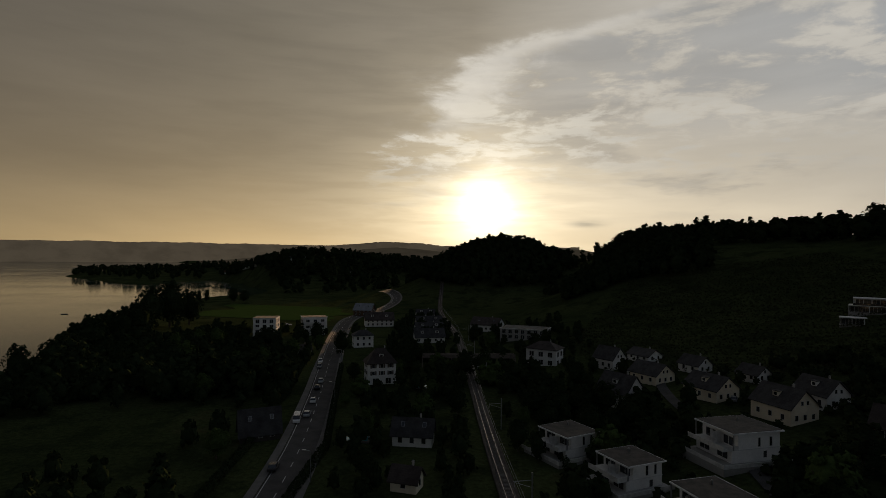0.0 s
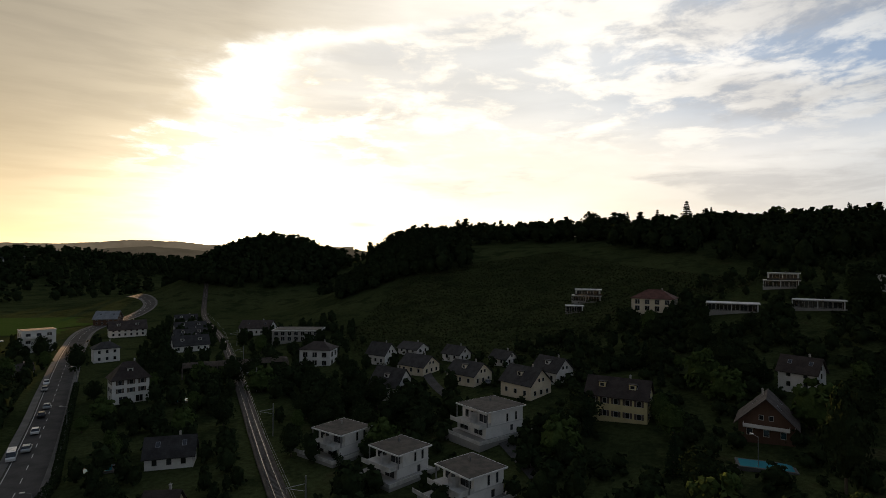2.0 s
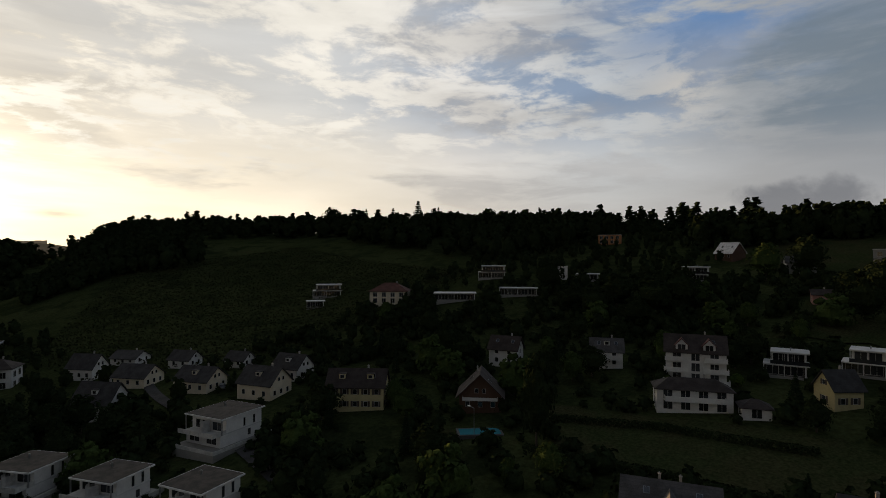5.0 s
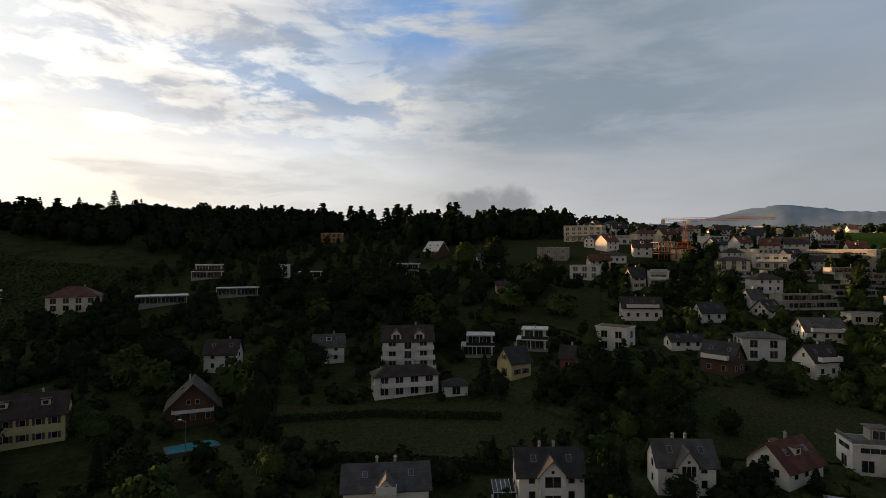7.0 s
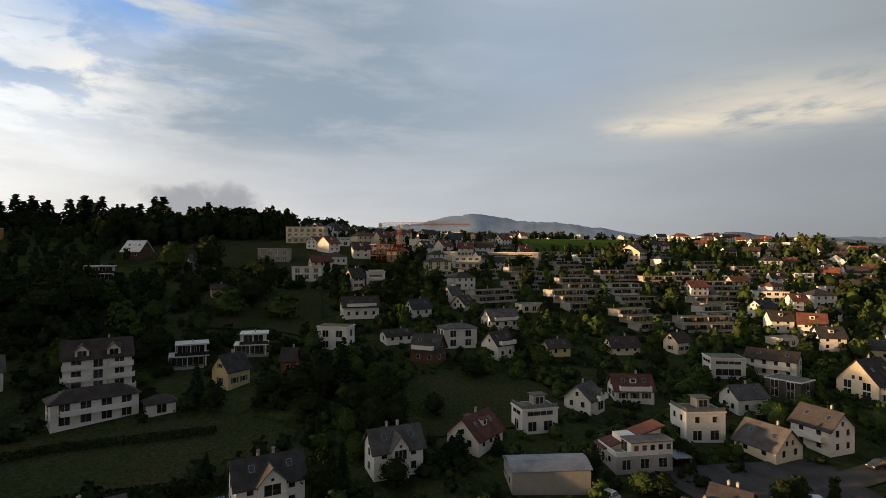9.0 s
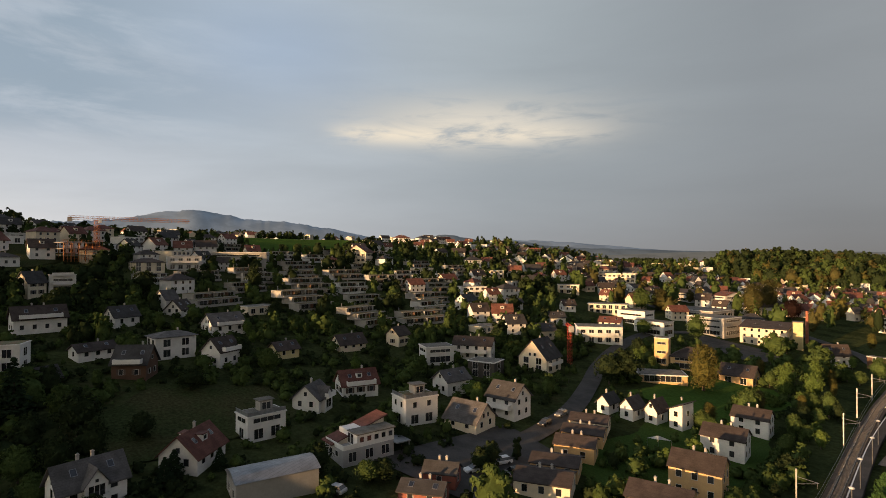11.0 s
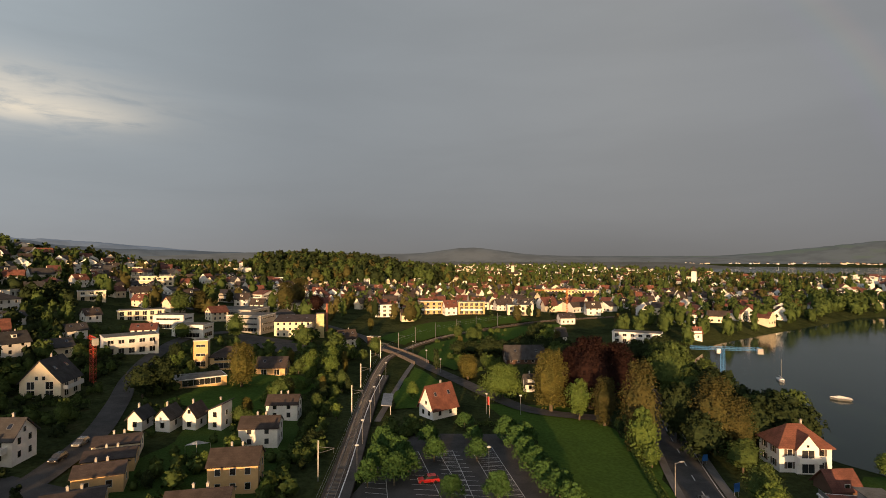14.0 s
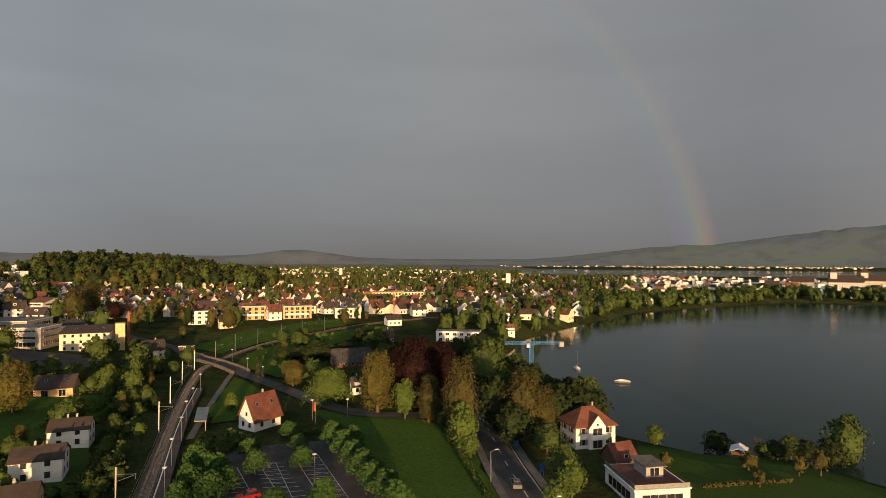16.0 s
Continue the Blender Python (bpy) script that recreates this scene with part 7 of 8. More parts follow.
tree("round", -56.8, -97.7, 8.2, 0.93)
tree("light", -49.4, -87.0, 5.8, 1.30)
tree("dark", -96.5, -155.5, 6.2, 1.40)
tree("dark", -70.8, -178.5, 14.6, 0.91)
tree("light", -80.8, -174.7, 11.6, 1.04)
tree("gold", 66.1, -180.3, 14.1, 1.4)
tree("light", 49.2, -206.2, 9.2, 0.98)
tree("light", 41.3, -203.3, 8.6, 1.13)
tree("round", 54.2, -206.0, 5.4, 0.92)
tree("rusty", 48.7, -174.8, 5.1, 1.84)
tree("gold", 54.0, -150.6, 5.3, 1.17)
tree("round", 33.7, -183.4, 7.4, 0.64)
tree("light", 41.3, -186.5, 5.3, 0.98)
tree("round", 33.8, -172.2, 5.0, 0.89)
tree("dark", 40.0, -171.4, 4.3, 1.12)
tree("round", 32.9, -156.6, 4.0, 1.00)
tree("dark", 37.7, -153.4, 3.4, 1.01)
tree("light", 33.9, -143.0, 2.7, 1.30)
tree("dark", 29.1, -131.8, 3.7, 0.90)
tree("light", 32.6, -114.4, 2.3, 1.41)
tree("dark", 32.0, -126.5, 3.5, 0.89)
tree("light", -93.2, -115.6, 5.0, 1.42)
tree("fruit", -81.7, -97.9, 4.1, 0.85)
tree("dark", -111.8, -114.5, 6.0, 1.54)
tree("fruit", -98.5, -92.3, 4.1, 1.19)
tree("fruit", -93.2, -84.8, 3.9, 0.77)
tree("fruit", -106.0, -86.8, 4.4, 0.73)
tree("dark", -113.0, -97.9, 4.6, 1.60)
tree("fruit", -111.1, -86.0, 5.6, 0.70)
tree("round", -138.4, -100.4, 14.3, 0.82)
tree("dark", -118.2, -94.7, 5.9, 1.19)
tree("round", -124.7, -104.2, 5.8, 1.21)
tree("dark", -132.6, -99.9, 8.1, 1.06)
tree("bush", -121.2, -109.0, 3.5, 0.92)
tree("rusty", 105.7, -399.8, 20.8, 1.62)
tree("rusty", 107.9, -374.2, 19.3, 1.74)
tree("copper", 89.7, -387.8, 11.4, 1.46)
tree("dark", -44.5, -240.4, 9.9, 1.57)
tree("dark", -49.0, -225.7, 11.8, 1.14)
tree("dark", -20.4, -246.7, 8.7, 1.60)
tree("dark", -13.2, -248.7, 7.0, 1.83)
tree("dark", -25.2, -245.7, 7.9, 1.63)
tree("dark", -36.5, -254.4, 8.3, 1.64)
tree("dark", -7.2, -250.4, 6.9, 1.58)
tree("dark", -100.8, -254.2, 9.7, 1.63)
tree("dark", -80.6, -230.3, 9.9, 1.57)
tree("dark", -67.3, -221.0, 10.6, 1.53)
tree("dark", 85.2, -165.9, 10.8, 1.18)
tree("dark", 87.5, -160.1, 9.5, 1.17)
tree("round", 118.8, -249.7, 7.1, 1.37)
tree("round", 100.1, -264.7, 12.2, 0.92)
tree("rusty", 146.8, -330.3, 13.0, 2.00)
tree("round", 152.8, -318.8, 13.4, 1.22)
tree("gold", 53.7, -151.2, 4.7, 1.48)
tree("rusty", 49.8, -176.6, 5.1, 1.91)
tree("light", 47.6, -194.8, 7.8, 0.88)
tree("round", 37.7, -185.7, 5.8, 0.99)
tree("round", 36.0, -157.4, 6.0, 0.75)
tree("gold", -8.8, -205.3, 7.6, 1.89)
tree("light", 103.8, -124.4, 4.9, 1.69)
tree("light", 102.6, -112.1, 4.6, 2.00)
tree("dark", 89.0, -75.2, 4.7, 1.15)
tree("bush2", 92.7, -69.8, 2.3, 1.28)
tree("poplar", 70.2, -90.5, 4.6, 2.00)
tree("dark", 71.0, -83.4, 5.4, 0.94)
tree("dark", 70.7, -79.7, 5.2, 0.94)
tree("round", 80.6, -60.1, 3.9, 1.47)
tree("dark", 79.5, -63.1, 4.0, 1.45)
tree("fir", 98.6, -31.4, 5.4, 1.71)
tree("dark", 157.4, -71.7, 6.6, 1.08)
tree("dark", 140.5, -51.0, 5.5, 1.57)
tree("dark", 118.4, -33.4, 5.3, 1.24)
tree("dark", 111.6, -23.4, 8.2, 0.92)
tree("dark", 110.5, -18.4, 7.3, 0.95)
tree("round", 111.7, -13.3, 6.3, 1.05)
tree("round", 103.0, -14.3, 5.1, 1.22)
tree("dark", 241.5, -115.1, 13.0, 0.73)
tree("dark", 245.8, -69.9, 9.2, 1.25)
tree("fir", 135.1, -15.3, 14.8, 1.37)
tree("dark", 134.1, -10.3, 10.9, 0.86)
tree("dark", 147.7, -22.9, 7.7, 0.91)
tree("dark", 134.9, -4.9, 8.1, 1.34)
tree("dark", 135.5, 1.9, 6.8, 1.35)
tree("dark", 125.2, -24.0, 9.1, 1.14)
tree("fir", 143.3, 18.7, 7.7, 1.32)
tree("light", 150.2, 31.7, 3.2, 1.61)
tree("dark", 90.6, -8.4, 5.4, 1.36)
tree("dark", 92.5, -19.3, 4.7, 1.39)
tree("fir", 99.8, -41.2, 4.2, 2.00)
tree("fir", 101.0, -33.7, 5.2, 2.00)
tree("dark", 235.9, 5.7, 15.5, 1.03)
tree("dark", 236.1, 13.9, 11.8, 1.34)
tree("dark", 277.8, 31.2, 16.6, 1.09)
tree("round", 266.2, 45.1, 15.6, 1.07)
tree("dark", 215.8, 9.5, 14.1, 1.03)
tree("dark", 99.1, 58.3, 17.8, 0.55)
tree("dark", 142.0, 117.7, 9.1, 0.92)
tree("dark", 149.1, 131.8, 12.4, 0.85)
tree("round", 87.4, 48.7, 6.8, 1.08)
tree("round", 102.0, 101.6, 6.2, 0.84)
tree("dark", 207.0, 85.7, 13.6, 1.30)
tree("dark", 205.6, 70.9, 13.3, 1.50)
tree("dark", 210.7, 63.2, 15.8, 1.13)
tree("dark", 192.1, 88.6, 12.6, 1.12)
tree("dark", 188.4, 71.5, 10.1, 1.36)
tree("dark", 196.5, 100.0, 10.9, 1.33)
tree("dark", 214.4, 119.6, 15.7, 1.00)
tree("round", 366.0, -54.2, 9.6, 1.18)
tree("dark", 159.6, 508.0, 17.7, 1.35)
tree("dark", 140.1, 581.4, 13.6, 0.95)
tree("dark", 173.9, 517.6, 17.7, 1.74)
tree("dark", -135.0, 175.0, 15.8, 0.64)
tree("dark", -158.6, 231.3, 14.2, 1.18)
tree("dark", -156.6, 221.8, 13.7, 1.09)
tree("dark", -169.9, 342.1, 28.1, 0.89)
tree("dark", -174.9, 328.3, 25.3, 0.80)
tree("dark", -164.5, 356.9, 22.0, 0.86)
tree("dark", -167.4, 261.5, 13.4, 1.35)
tree("dark", -166.1, 284.6, 16.7, 0.86)
tree("dark", -163.1, 294.9, 19.7, 0.92)
tree("dark", -235.4, 530.1, 11.4, 0.64)
tree("dark", -228.2, 531.1, 12.5, 0.59)
tree("dark", -204.0, 533.8, 12.6, 1.02)
tree("dark", -193.5, 535.1, 11.5, 1.12)
tree("dark", 9.2, 210.3, 9.6, 1.23)
tree("dark", 15.9, 206.9, 9.5, 1.04)
tree("dark", -17.6, 140.9, 5.8, 1.10)
tree("dark", 4.5, 158.4, 7.0, 1.03)
tree("dark", 46.4, 156.8, 9.6, 1.13)
tree("dark", 39.7, 156.0, 9.5, 1.10)
tree("dark", 33.5, 156.4, 8.5, 1.20)
tree("dark", 26.2, 157.3, 7.6, 1.30)
tree("dark", 48.4, 142.5, 8.9, 1.14)
tree("dark", 51.2, 129.2, 6.9, 1.15)
tree("dark", 72.6, 101.2, 8.7, 1.15)
tree("dark", 79.7, 70.7, 8.1, 1.09)
tree("round", 99.2, 100.2, 6.9, 0.88)
tree("dark", 18.0, 128.7, 7.4, 0.89)
tree("dark", 34.5, 197.0, 6.7, 1.25)
tree("dark", 45.8, 188.0, 9.5, 0.88)
tree("dark", -14.3, 222.5, 9.6, 0.96)
tree("dark", -32.1, 201.0, 6.5, 1.12)
tree("dark", -16.9, 160.1, 6.7, 0.75)
tree("dark", -66.2, 290.1, 10.5, 0.88)
tree("dark", -45.7, 249.9, 11.5, 0.81)
tree("dark", -87.1, 274.0, 9.7, 1.40)
tree("dark", -79.5, 219.6, 9.4, 1.10)
tree("dark", -59.6, 213.8, 7.6, 1.45)
tree("fir", 382.0, 352.8, 32.2, 1.41)
tree("fir", 394.8, 338.4, 26.1, 0.92)
tree("fir", 390.8, 343.1, 24.2, 0.89)
tree("fir", 365.6, 369.8, 25.4, 1.38)
tree("fir", 347.2, 387.1, 24.8, 1.19)
tree("dark", 323.4, 407.2, 24.1, 1.01)
tree("poplar", 450.1, 260.5, 22.4, 0.83)
tree("dark", 286.2, 434.2, 17.1, 0.86)
tree("fir", 208.6, 476.3, 21.1, 0.60)
tree("fir", 214.5, 473.7, 18.4, 0.60)
tree("round", 423.5, 301.7, 22.9, 1.06)
tree("round", 442.4, 273.3, 21.3, 0.86)


# ---- cars, lamps, masts ----
CAR_PAINT = {k: material("car_paint_" + k, c, 0.3, c, 1.0, gloss=0.6, grain=0.03) for k, c in dict(
    white=(.70, .70, .70), silver=(.40, .41, .42), black=(.02, .02, .022), blue=(.03, .06, .16), red=(.45, .02, .02), grey=(.14, .145, .15)).items()}
RUBBER = material("tyre_rubber", (.02, .02, .02), 0.9, grain=0.1)
LAMP_GLASS = material("lamp_glass", (.75, .75, .72), 0.3, grain=0.03)
BLUE_STEEL = material("blue_crane_paint", (.02, .16, .42), 0.5, (.03, .20, .48), 0.8, grain=0.1)
ORANGE_STEEL = material("orange_crane_paint", (.50, .17, .04), 0.5, grain=0.15)
RED_STEEL = material("red_crane_paint", (.42, .05, .025), 0.5, grain=0.15)
POOL = material("pool_water", (.05, .28, .34), 0.08, (.06, .32, .38), 0.5, gloss=0.6, grain=0.05)
SIGN_BLUE = material("sign_blue", (.02, .12, .42), 0.5, grain=0.05)
CANVAS = material("white_canvas", (.75, .74, .70), 0.8, grain=0.04)
CARS = {}


def car(x, y, turn, paint="silver", z=None, van=False):
    key = (paint, van)
    z = ground_z(x, y) + 0.22 if z is None else z
    if key in CARS:
        return copy_thing(CARS[key], pose(x, y, z, 0, 0, turn))
    ob = thing("van" if van else "car", x, y, turn, z)
    side = [(-2.1, .3), (2.1, .3), (2.12, .62), (1.95, .82), (1.0, .92), (-2.0, .96), (-2.15, .7)] if not van else [(-2.6, .35), (2.6, .35), (2.6, .9), (2.3, 1.15), (-2.6, 1.2)]
    n = len(side)
    hw = .88
    sh = Shape().poly([(px, s * hw, pz) for s in (-1, 1) for px, pz in side], [tuple(range(n)), tuple(range(2 * n - 1, n - 1, -1))] + [(i, n + i, n + (i + 1) % n, (i + 1) % n) for i in range(n)])
    sh.done("body", CAR_PAINT[paint], ob)
    top = [(-1.9, .94, .86), (1.0, .90, .86), (.25, 1.45, .68), (-1.45, 1.47, .68)] if not van else [(-2.55, 1.2, .87), (2.2, 1.14, .87), (1.6, 2.05, .8), (-2.5, 2.1, .8)]
    m = len(top)
    Shape().poly([(px, s * k, pz) for s in (-1, 1) for px, pz, k in top], [tuple(range(m)), tuple(range(2 * m - 1, m - 1, -1))] + [(i, m + i, m + (i + 1) % m, (i + 1) % m) for i in range(m)]).done("glazing", GLASS, ob, "dark glazing")
    p, q = top[2], top[3]
    Shape().box(q[0], p[0], -p[2], p[2], p[1] - .03, p[1] + .05).done("roof", CAR_PAINT[paint], ob)
    for wx in (-1.3, 1.35):
        for s in (-1, 1):
            Shape().tube((wx, s * .72, .32), (wx, s * .92, .32), .32, .32, 12).done("wheel", RUBBER, ob)
    for s in (-1, 1):
        Shape().box(2.06 if not van else 2.58, 2.14 if not van else 2.63, s * .62 - .16, s * .62 + .16, .6, .74).done("headlight", LAMP_GLASS, ob)
    tagged(ob, f"small {paint} {'van' if van else 'car'} on the asphalt", "van" if van else "car")
    CARS[key] = ob
    return ob


SINGLE = {}


def repeat(kind, build, x, y, turn, lift=0.0):
    m = pose(x, y, ground_z(x, y) + lift, 0, 0, turn)
    if kind not in SINGLE:
        SINGLE[kind] = build()
        SINGLE[kind].matrix_basis = m
        return SINGLE[kind]
    return copy_thing(SINGLE[kind], m)


def make_street_lamp():
    ob = new("street_lamp")
    Shape().tube((0, 0, -.3), (0, 0, 6.2), .09, .06, 8).done("pole", METAL, ob)
    Shape().tube((0, 0, 6.15), (1.3, 0, 6.4), .05, .04, 6).done("arm", METAL, ob)
    Shape().box(1.0, 1.75, -.16, .16, 6.36, 6.48).done("lamp_head", LAMP_GLASS, ob)
    return tagged(ob, "tall grey street lamp with a short arm", "street lamp", "street lamps")


def make_park_lamp():
    ob = new("park_lamp")
    Shape().tube((0, 0, -.3), (0, 0, 5.6), .08, .06, 8).done("pole", METAL, ob)
    Shape().tube((0, 0, 5.6), (0, 0, 5.72), .42, .46, 14).tube((0, 0, 5.72), (0, 0, 5.86), .46, .2, 14).done("lamp_head", LAMP_GLASS, ob)
    return tagged(ob, "grey lamp post with a round white head", "street lamp", "platform and car park lamps")


def make_mast():
    ob = new("catenary_mast")
    Shape().box(-.12, .12, -.12, .12, -.4, 8.2).done("mast", METAL, ob)
    Shape().tube((0, 0, 6.9), (3.3, 0, 6.6), .05, .05, 6).tube((0, 0, 5.6), (3.1, 0, 6.5), .04, .04, 6).done("bracket", METAL, ob)
    Shape().tube((3.1, 0, 5.7), (3.1, 0, 6.7), .03, .03, 6).done("hanger", METAL, ob)
    return tagged(ob, "grey steel railway mast with a bracket arm", "railway mast", "railway masts")


for x, y in ((25.1, -110.7), (26.2, -158), (28.4, -190), (28.6, -217)):
    repeat("mast", make_mast, x, y, 180)
for x, y, a in ((27.6, -243, 185), (21.6, -266, 200), (14.4, -287, 205), (4.2, -305, 212), (-8, -319, 220), (-20, -330.5, 225), (-34, -342, 230)):
    repeat("mast", make_mast, x, y, a)
for y in (95, 145, 195, 245, 300):
    repeat("mast", make_mast, 15.8 if y < 200 else 14.5, y, 180)
for x, y in ((17.6, -112.6), (19.0, -130), (19.4, -147), (20.4, -163), (20.6, -179), (20.8, -200)):
    repeat("park_lamp", make_park_lamp, x, y, 0, 0.9)
for x, y in ((-9.5, -114.1), (-12.5, -158), (-22, -156), (1, -212), (7, -232), (14, -256)):
    repeat("park_lamp", make_park_lamp, x, y, 0)
for x, y, a in ((-43.6, -103.5, 190), (-44.5, -80, 190), (-51, -150, 195), (-26, 110, 175), (-33, 170, 180), (-42, 230, 180), (96, 72, 90), (84, 110, 90)):
    repeat("street_lamp", make_street_lamp, x, y, a)

# contact wire above the track
sh = Shape()
for off_z in (5.6, 6.6):
    for a, b in zip(RAILWAY[10::3], RAILWAY[13::3]):
        sh.tube((*a, ground_z(*a) + off_z), (*b, ground_z(*b) + off_z), .02, .02, 4)
tagged(sh.done("contact_wire", METAL), "thin overhead wires above the railway", "overhead wire")

for x, y, a, p in ((-39.6, 169.6, 100, "white"), (-42.2, 186.5, 100, "black"), (-43.2, 196.4, 100, "silver"), (-49.5, 222, 280, "grey"), (-51.5, 233, 280, "white"), (-47.4, -99.8, 255, "grey"),
                   (-35.2, 116, 95, "black"), (-37.8, 155, 97, "silver"), (71.5, -79, 70, "white"), (71.8, -82.4, 70, "silver"), (70.6, -86, 70, "white"), (66.3, -76.5, 70, "grey"),
                   (65.4, -80, 70, "silver"), (66.2, -84, 70, "black"), (80.5, -53, 20, "silver"), (78.2, -111.8, 95, "black"), (79.6, -121, 95, "grey"), (2.9, -109.6, 12, "red"),
                   (88, 152, 60, "white"), (92, 147, 60, "silver"), (84, 158, 60, "grey"), (110, -312, 10, "grey"), (128, -322, 5, "white"), (96, -318, 30, "silver"), (-100, 356, 20, "white")):
    car(x, y, a, p)
car(-39.2, 149.5, 280, "white", van=True)


# ---- car park ----
drape("car_park", [(19, -96), (14, -118), (8, -140)], [(-21, -92), (-21.5, -112), (-17, -139)], ASPHALT, "dark asphalt car park with painted bays", "car park", 0.2, 8)


def bays(x0, y0, x1, y1, wide, deep):
    """A row of painted bays from one point to another, open to its left."""
    sh = Shape()
    n = int(math.dist((x0, y0), (x1, y1)) / wide)
    ux, uy = (x1 - x0) / math.dist((x0, y0), (x1, y1)), (y1 - y0) / math.dist((x0, y0), (x1, y1))
    for i in range(n + 1):
        px, py = x0 + ux * wide * i, y0 + uy * wide * i
        qx, qy = px + (-uy * .95 + ux * .3) * deep, py + (ux * .95 + uy * .3) * deep
        sh.slab((px - ux * .06, py - uy * .06, 5.225), (px + ux * .06, py + uy * .06, 5.225), (qx + ux * .06, qy + uy * .06, 5.225), (qx - ux * .06, qy - uy * .06, 5.225), .01)
    ex, ey = x0 + ux * wide * n, y0 + uy * wide * n
    sh.slab((x0 + uy * .06, y0 - ux * .06, 5.23), (ex + uy * .06, ey - ux * .06, 5.23), (ex - uy * .06, ey + ux * .06, 5.23), (x0 - uy * .06, y0 + ux * .06, 5.23), .01)
    tagged(sh.done("bay_marking", LINE), "white painted parking bay lines", "road marking", kind="structure")


bays(5.8, -127, -0.2, -100, 2.4, -4.6)
bays(1.2, -127, -4.8, -100, 2.4, 4.6)
bays(-2.2, -127.5, -6.0, -100, 2.4, -4.6)
bays(-6.6, -127.5, -11.0, -100, 2.4, 4.6)
bays(-11.4, -130, -15.6, -100, 2.4, -4.4)
bays(12.2, -116, 10.0, -100, 2.4, -4.4)


# platform shelter
def make_shelter():
    ob = new("platform_shelter")
    Shape().slab((-1.5, -7, 3.0), (1.5, -7, 2.8), (1.5, 7, 2.8), (-1.5, 7, 3.0), .15).done("roof", TILES["metal"], ob)
    for k in range(4):
        Shape().box(1.1, 1.25, -6 + 4 * k - .08, -6 + 4 * k + .08, -.3, 2.7).done("post", METAL, ob)
    Shape().box(1.25, 1.35, -6.6, 6.6, .2, 2.4).done("back_wall", GLASS, ob)
    return tagged(ob, "long platform shelter with a flat metal roof", "shelter")


repeat("shelter", make_shelter, 16.5, -163, 183)


# bridges over the railway
PARAPET = material("weathered_concrete", (.16, .13, .11), 0.9, (.10, .085, .075), 0.8, 6.0)


def parapet(name, line, w, h, label):
    ob = new(name)
    for s in (-1, 1):
        e = offset(line, s * w)
        f = offset(line, s * (w + .3))
        v, faces = [], []
        for p, q in zip(e, f):
            g = ground_z(*p)
            low = g + h - 1.5 if h > 3 else g
            v += [(*p, low), (*p, g + h), (*q, g + h), (*q, low)]
            if h > 3:
                Shape().box(p[0] - .2, p[0] + .2, p[1] - .2, p[1] + .2, g - .3, g + h - 1.45).done("pier", PARAPET, ob)
        for i in range(len(e) - 1):
            faces += [(4 * i + k, 4 * i + k + 1, 4 * i + k + 5, 4 * i + k + 4) for k in range(3)]
        faces += [(0, 1, 2, 3), tuple(len(v) - 1 - k for k in range(4))]
        mesh_object("parapet", v, faces, PARAPET, ob)
    d0, d1 = offset(line, w), offset(line, -w)
    v = []
    for p, q in zip(d0, d1):
        g = ground_z(*p) + h - 1.0
        v += [(*p, g - .5), (*p, g), (*q, g), (*q, g - .5)]
    faces = [(4 * i + k, 4 * i + k + 1, 4 * i + k + 5, 4 * i + k + 4) for i in range(len(d0) - 1) for k in range(3)]
    mesh_object("deck", v, faces, ASPHALT, ob)
    tagged(ob, label, "bridge")


parapet("road_bridge", [(34, -280), (28, -268), (21, -257), (14, -243), (9, -231)], 3.0, 1.35, "weathered concrete road bridge over the railway")
parapet("footbridge", [(-8, 226), (4, 226), (16, 226), (30, 227)], 1.4, 5.6, "narrow footbridge over the railway")


# ---- cranes ----
def lattice(sh, p, q, size, bay):
    """A square lattice beam from p to q."""
    p, q = Vector(p), Vector(q)
    w = (q - p).normalized()
    u = w.orthogonal().normalized() * size / 2
    v = w.cross(u).normalized() * size / 2
    legs = [u + v, u - v, -u - v, -u + v]
    n = max(2, int((q - p).length / bay))
    for d in legs:
        sh.tube(p + d, q + d, size * .065, size * .065, 4)
    for i in range(n):
        a, b = p.lerp(q, i / n), p.lerp(q, (i + 1) / n)
        for k in range(4):
            sh.tube(a + legs[k], b + legs[(k + 1) % 4], size * .036, size * .036, 4)
            sh.tube(a + legs[k], a + legs[(k + 1) % 4], size * .036, size * .036, 4)


def crane(x, y, turn, tall, reach, back, mat, label, size=1.2):
    ob = thing("tower_crane", x, y, turn)
    sh = Shape()
    lattice(sh, (0, 0, -1), (0, 0, tall), size, size)
    sh.done("tower", mat, ob)
    sh = Shape()
    lattice(sh, (0, 0, tall + .6), (reach, 0, tall + .6), size * .8, size)
    sh.done("jib", mat, ob)
    sh = Shape()
    lattice(sh, (0, 0, tall + .6), (-back, 0, tall + .6), size * .8, size)
    sh.done("counter_jib", mat, ob)
    Shape().box(-back - .4, -back + 1.6, -.7, .7, tall - 1.2, tall + .9).done("counterweight", WALLS["concrete"], ob)
    Shape().box(.5, 1.9, -1.5, -.2, tall - 1.5, tall + .2).done("cab", WHITE_PAINT, ob)
    tagged(ob, label, "crane")


crane(-110, -216, -12, 15.5, 12, 14, BLUE_STEEL, "blue tower crane standing by the lake")
crane(306, -66, -100, 20.0, 41, 11.5, ORANGE_STEEL, "orange tower crane above the building site", 1.7)
crane(108, -169.5, -45, 13.0, 5, 3, RED_STEEL, "small red crane on a building site")
crane(-90, -398, 20, 17, 26, 8, ORANGE_STEEL, "orange tower crane before the town")
crane(190, -1150, 60, 34, 30, 10, RED_STEEL, "far red crane in the town", 2.0)


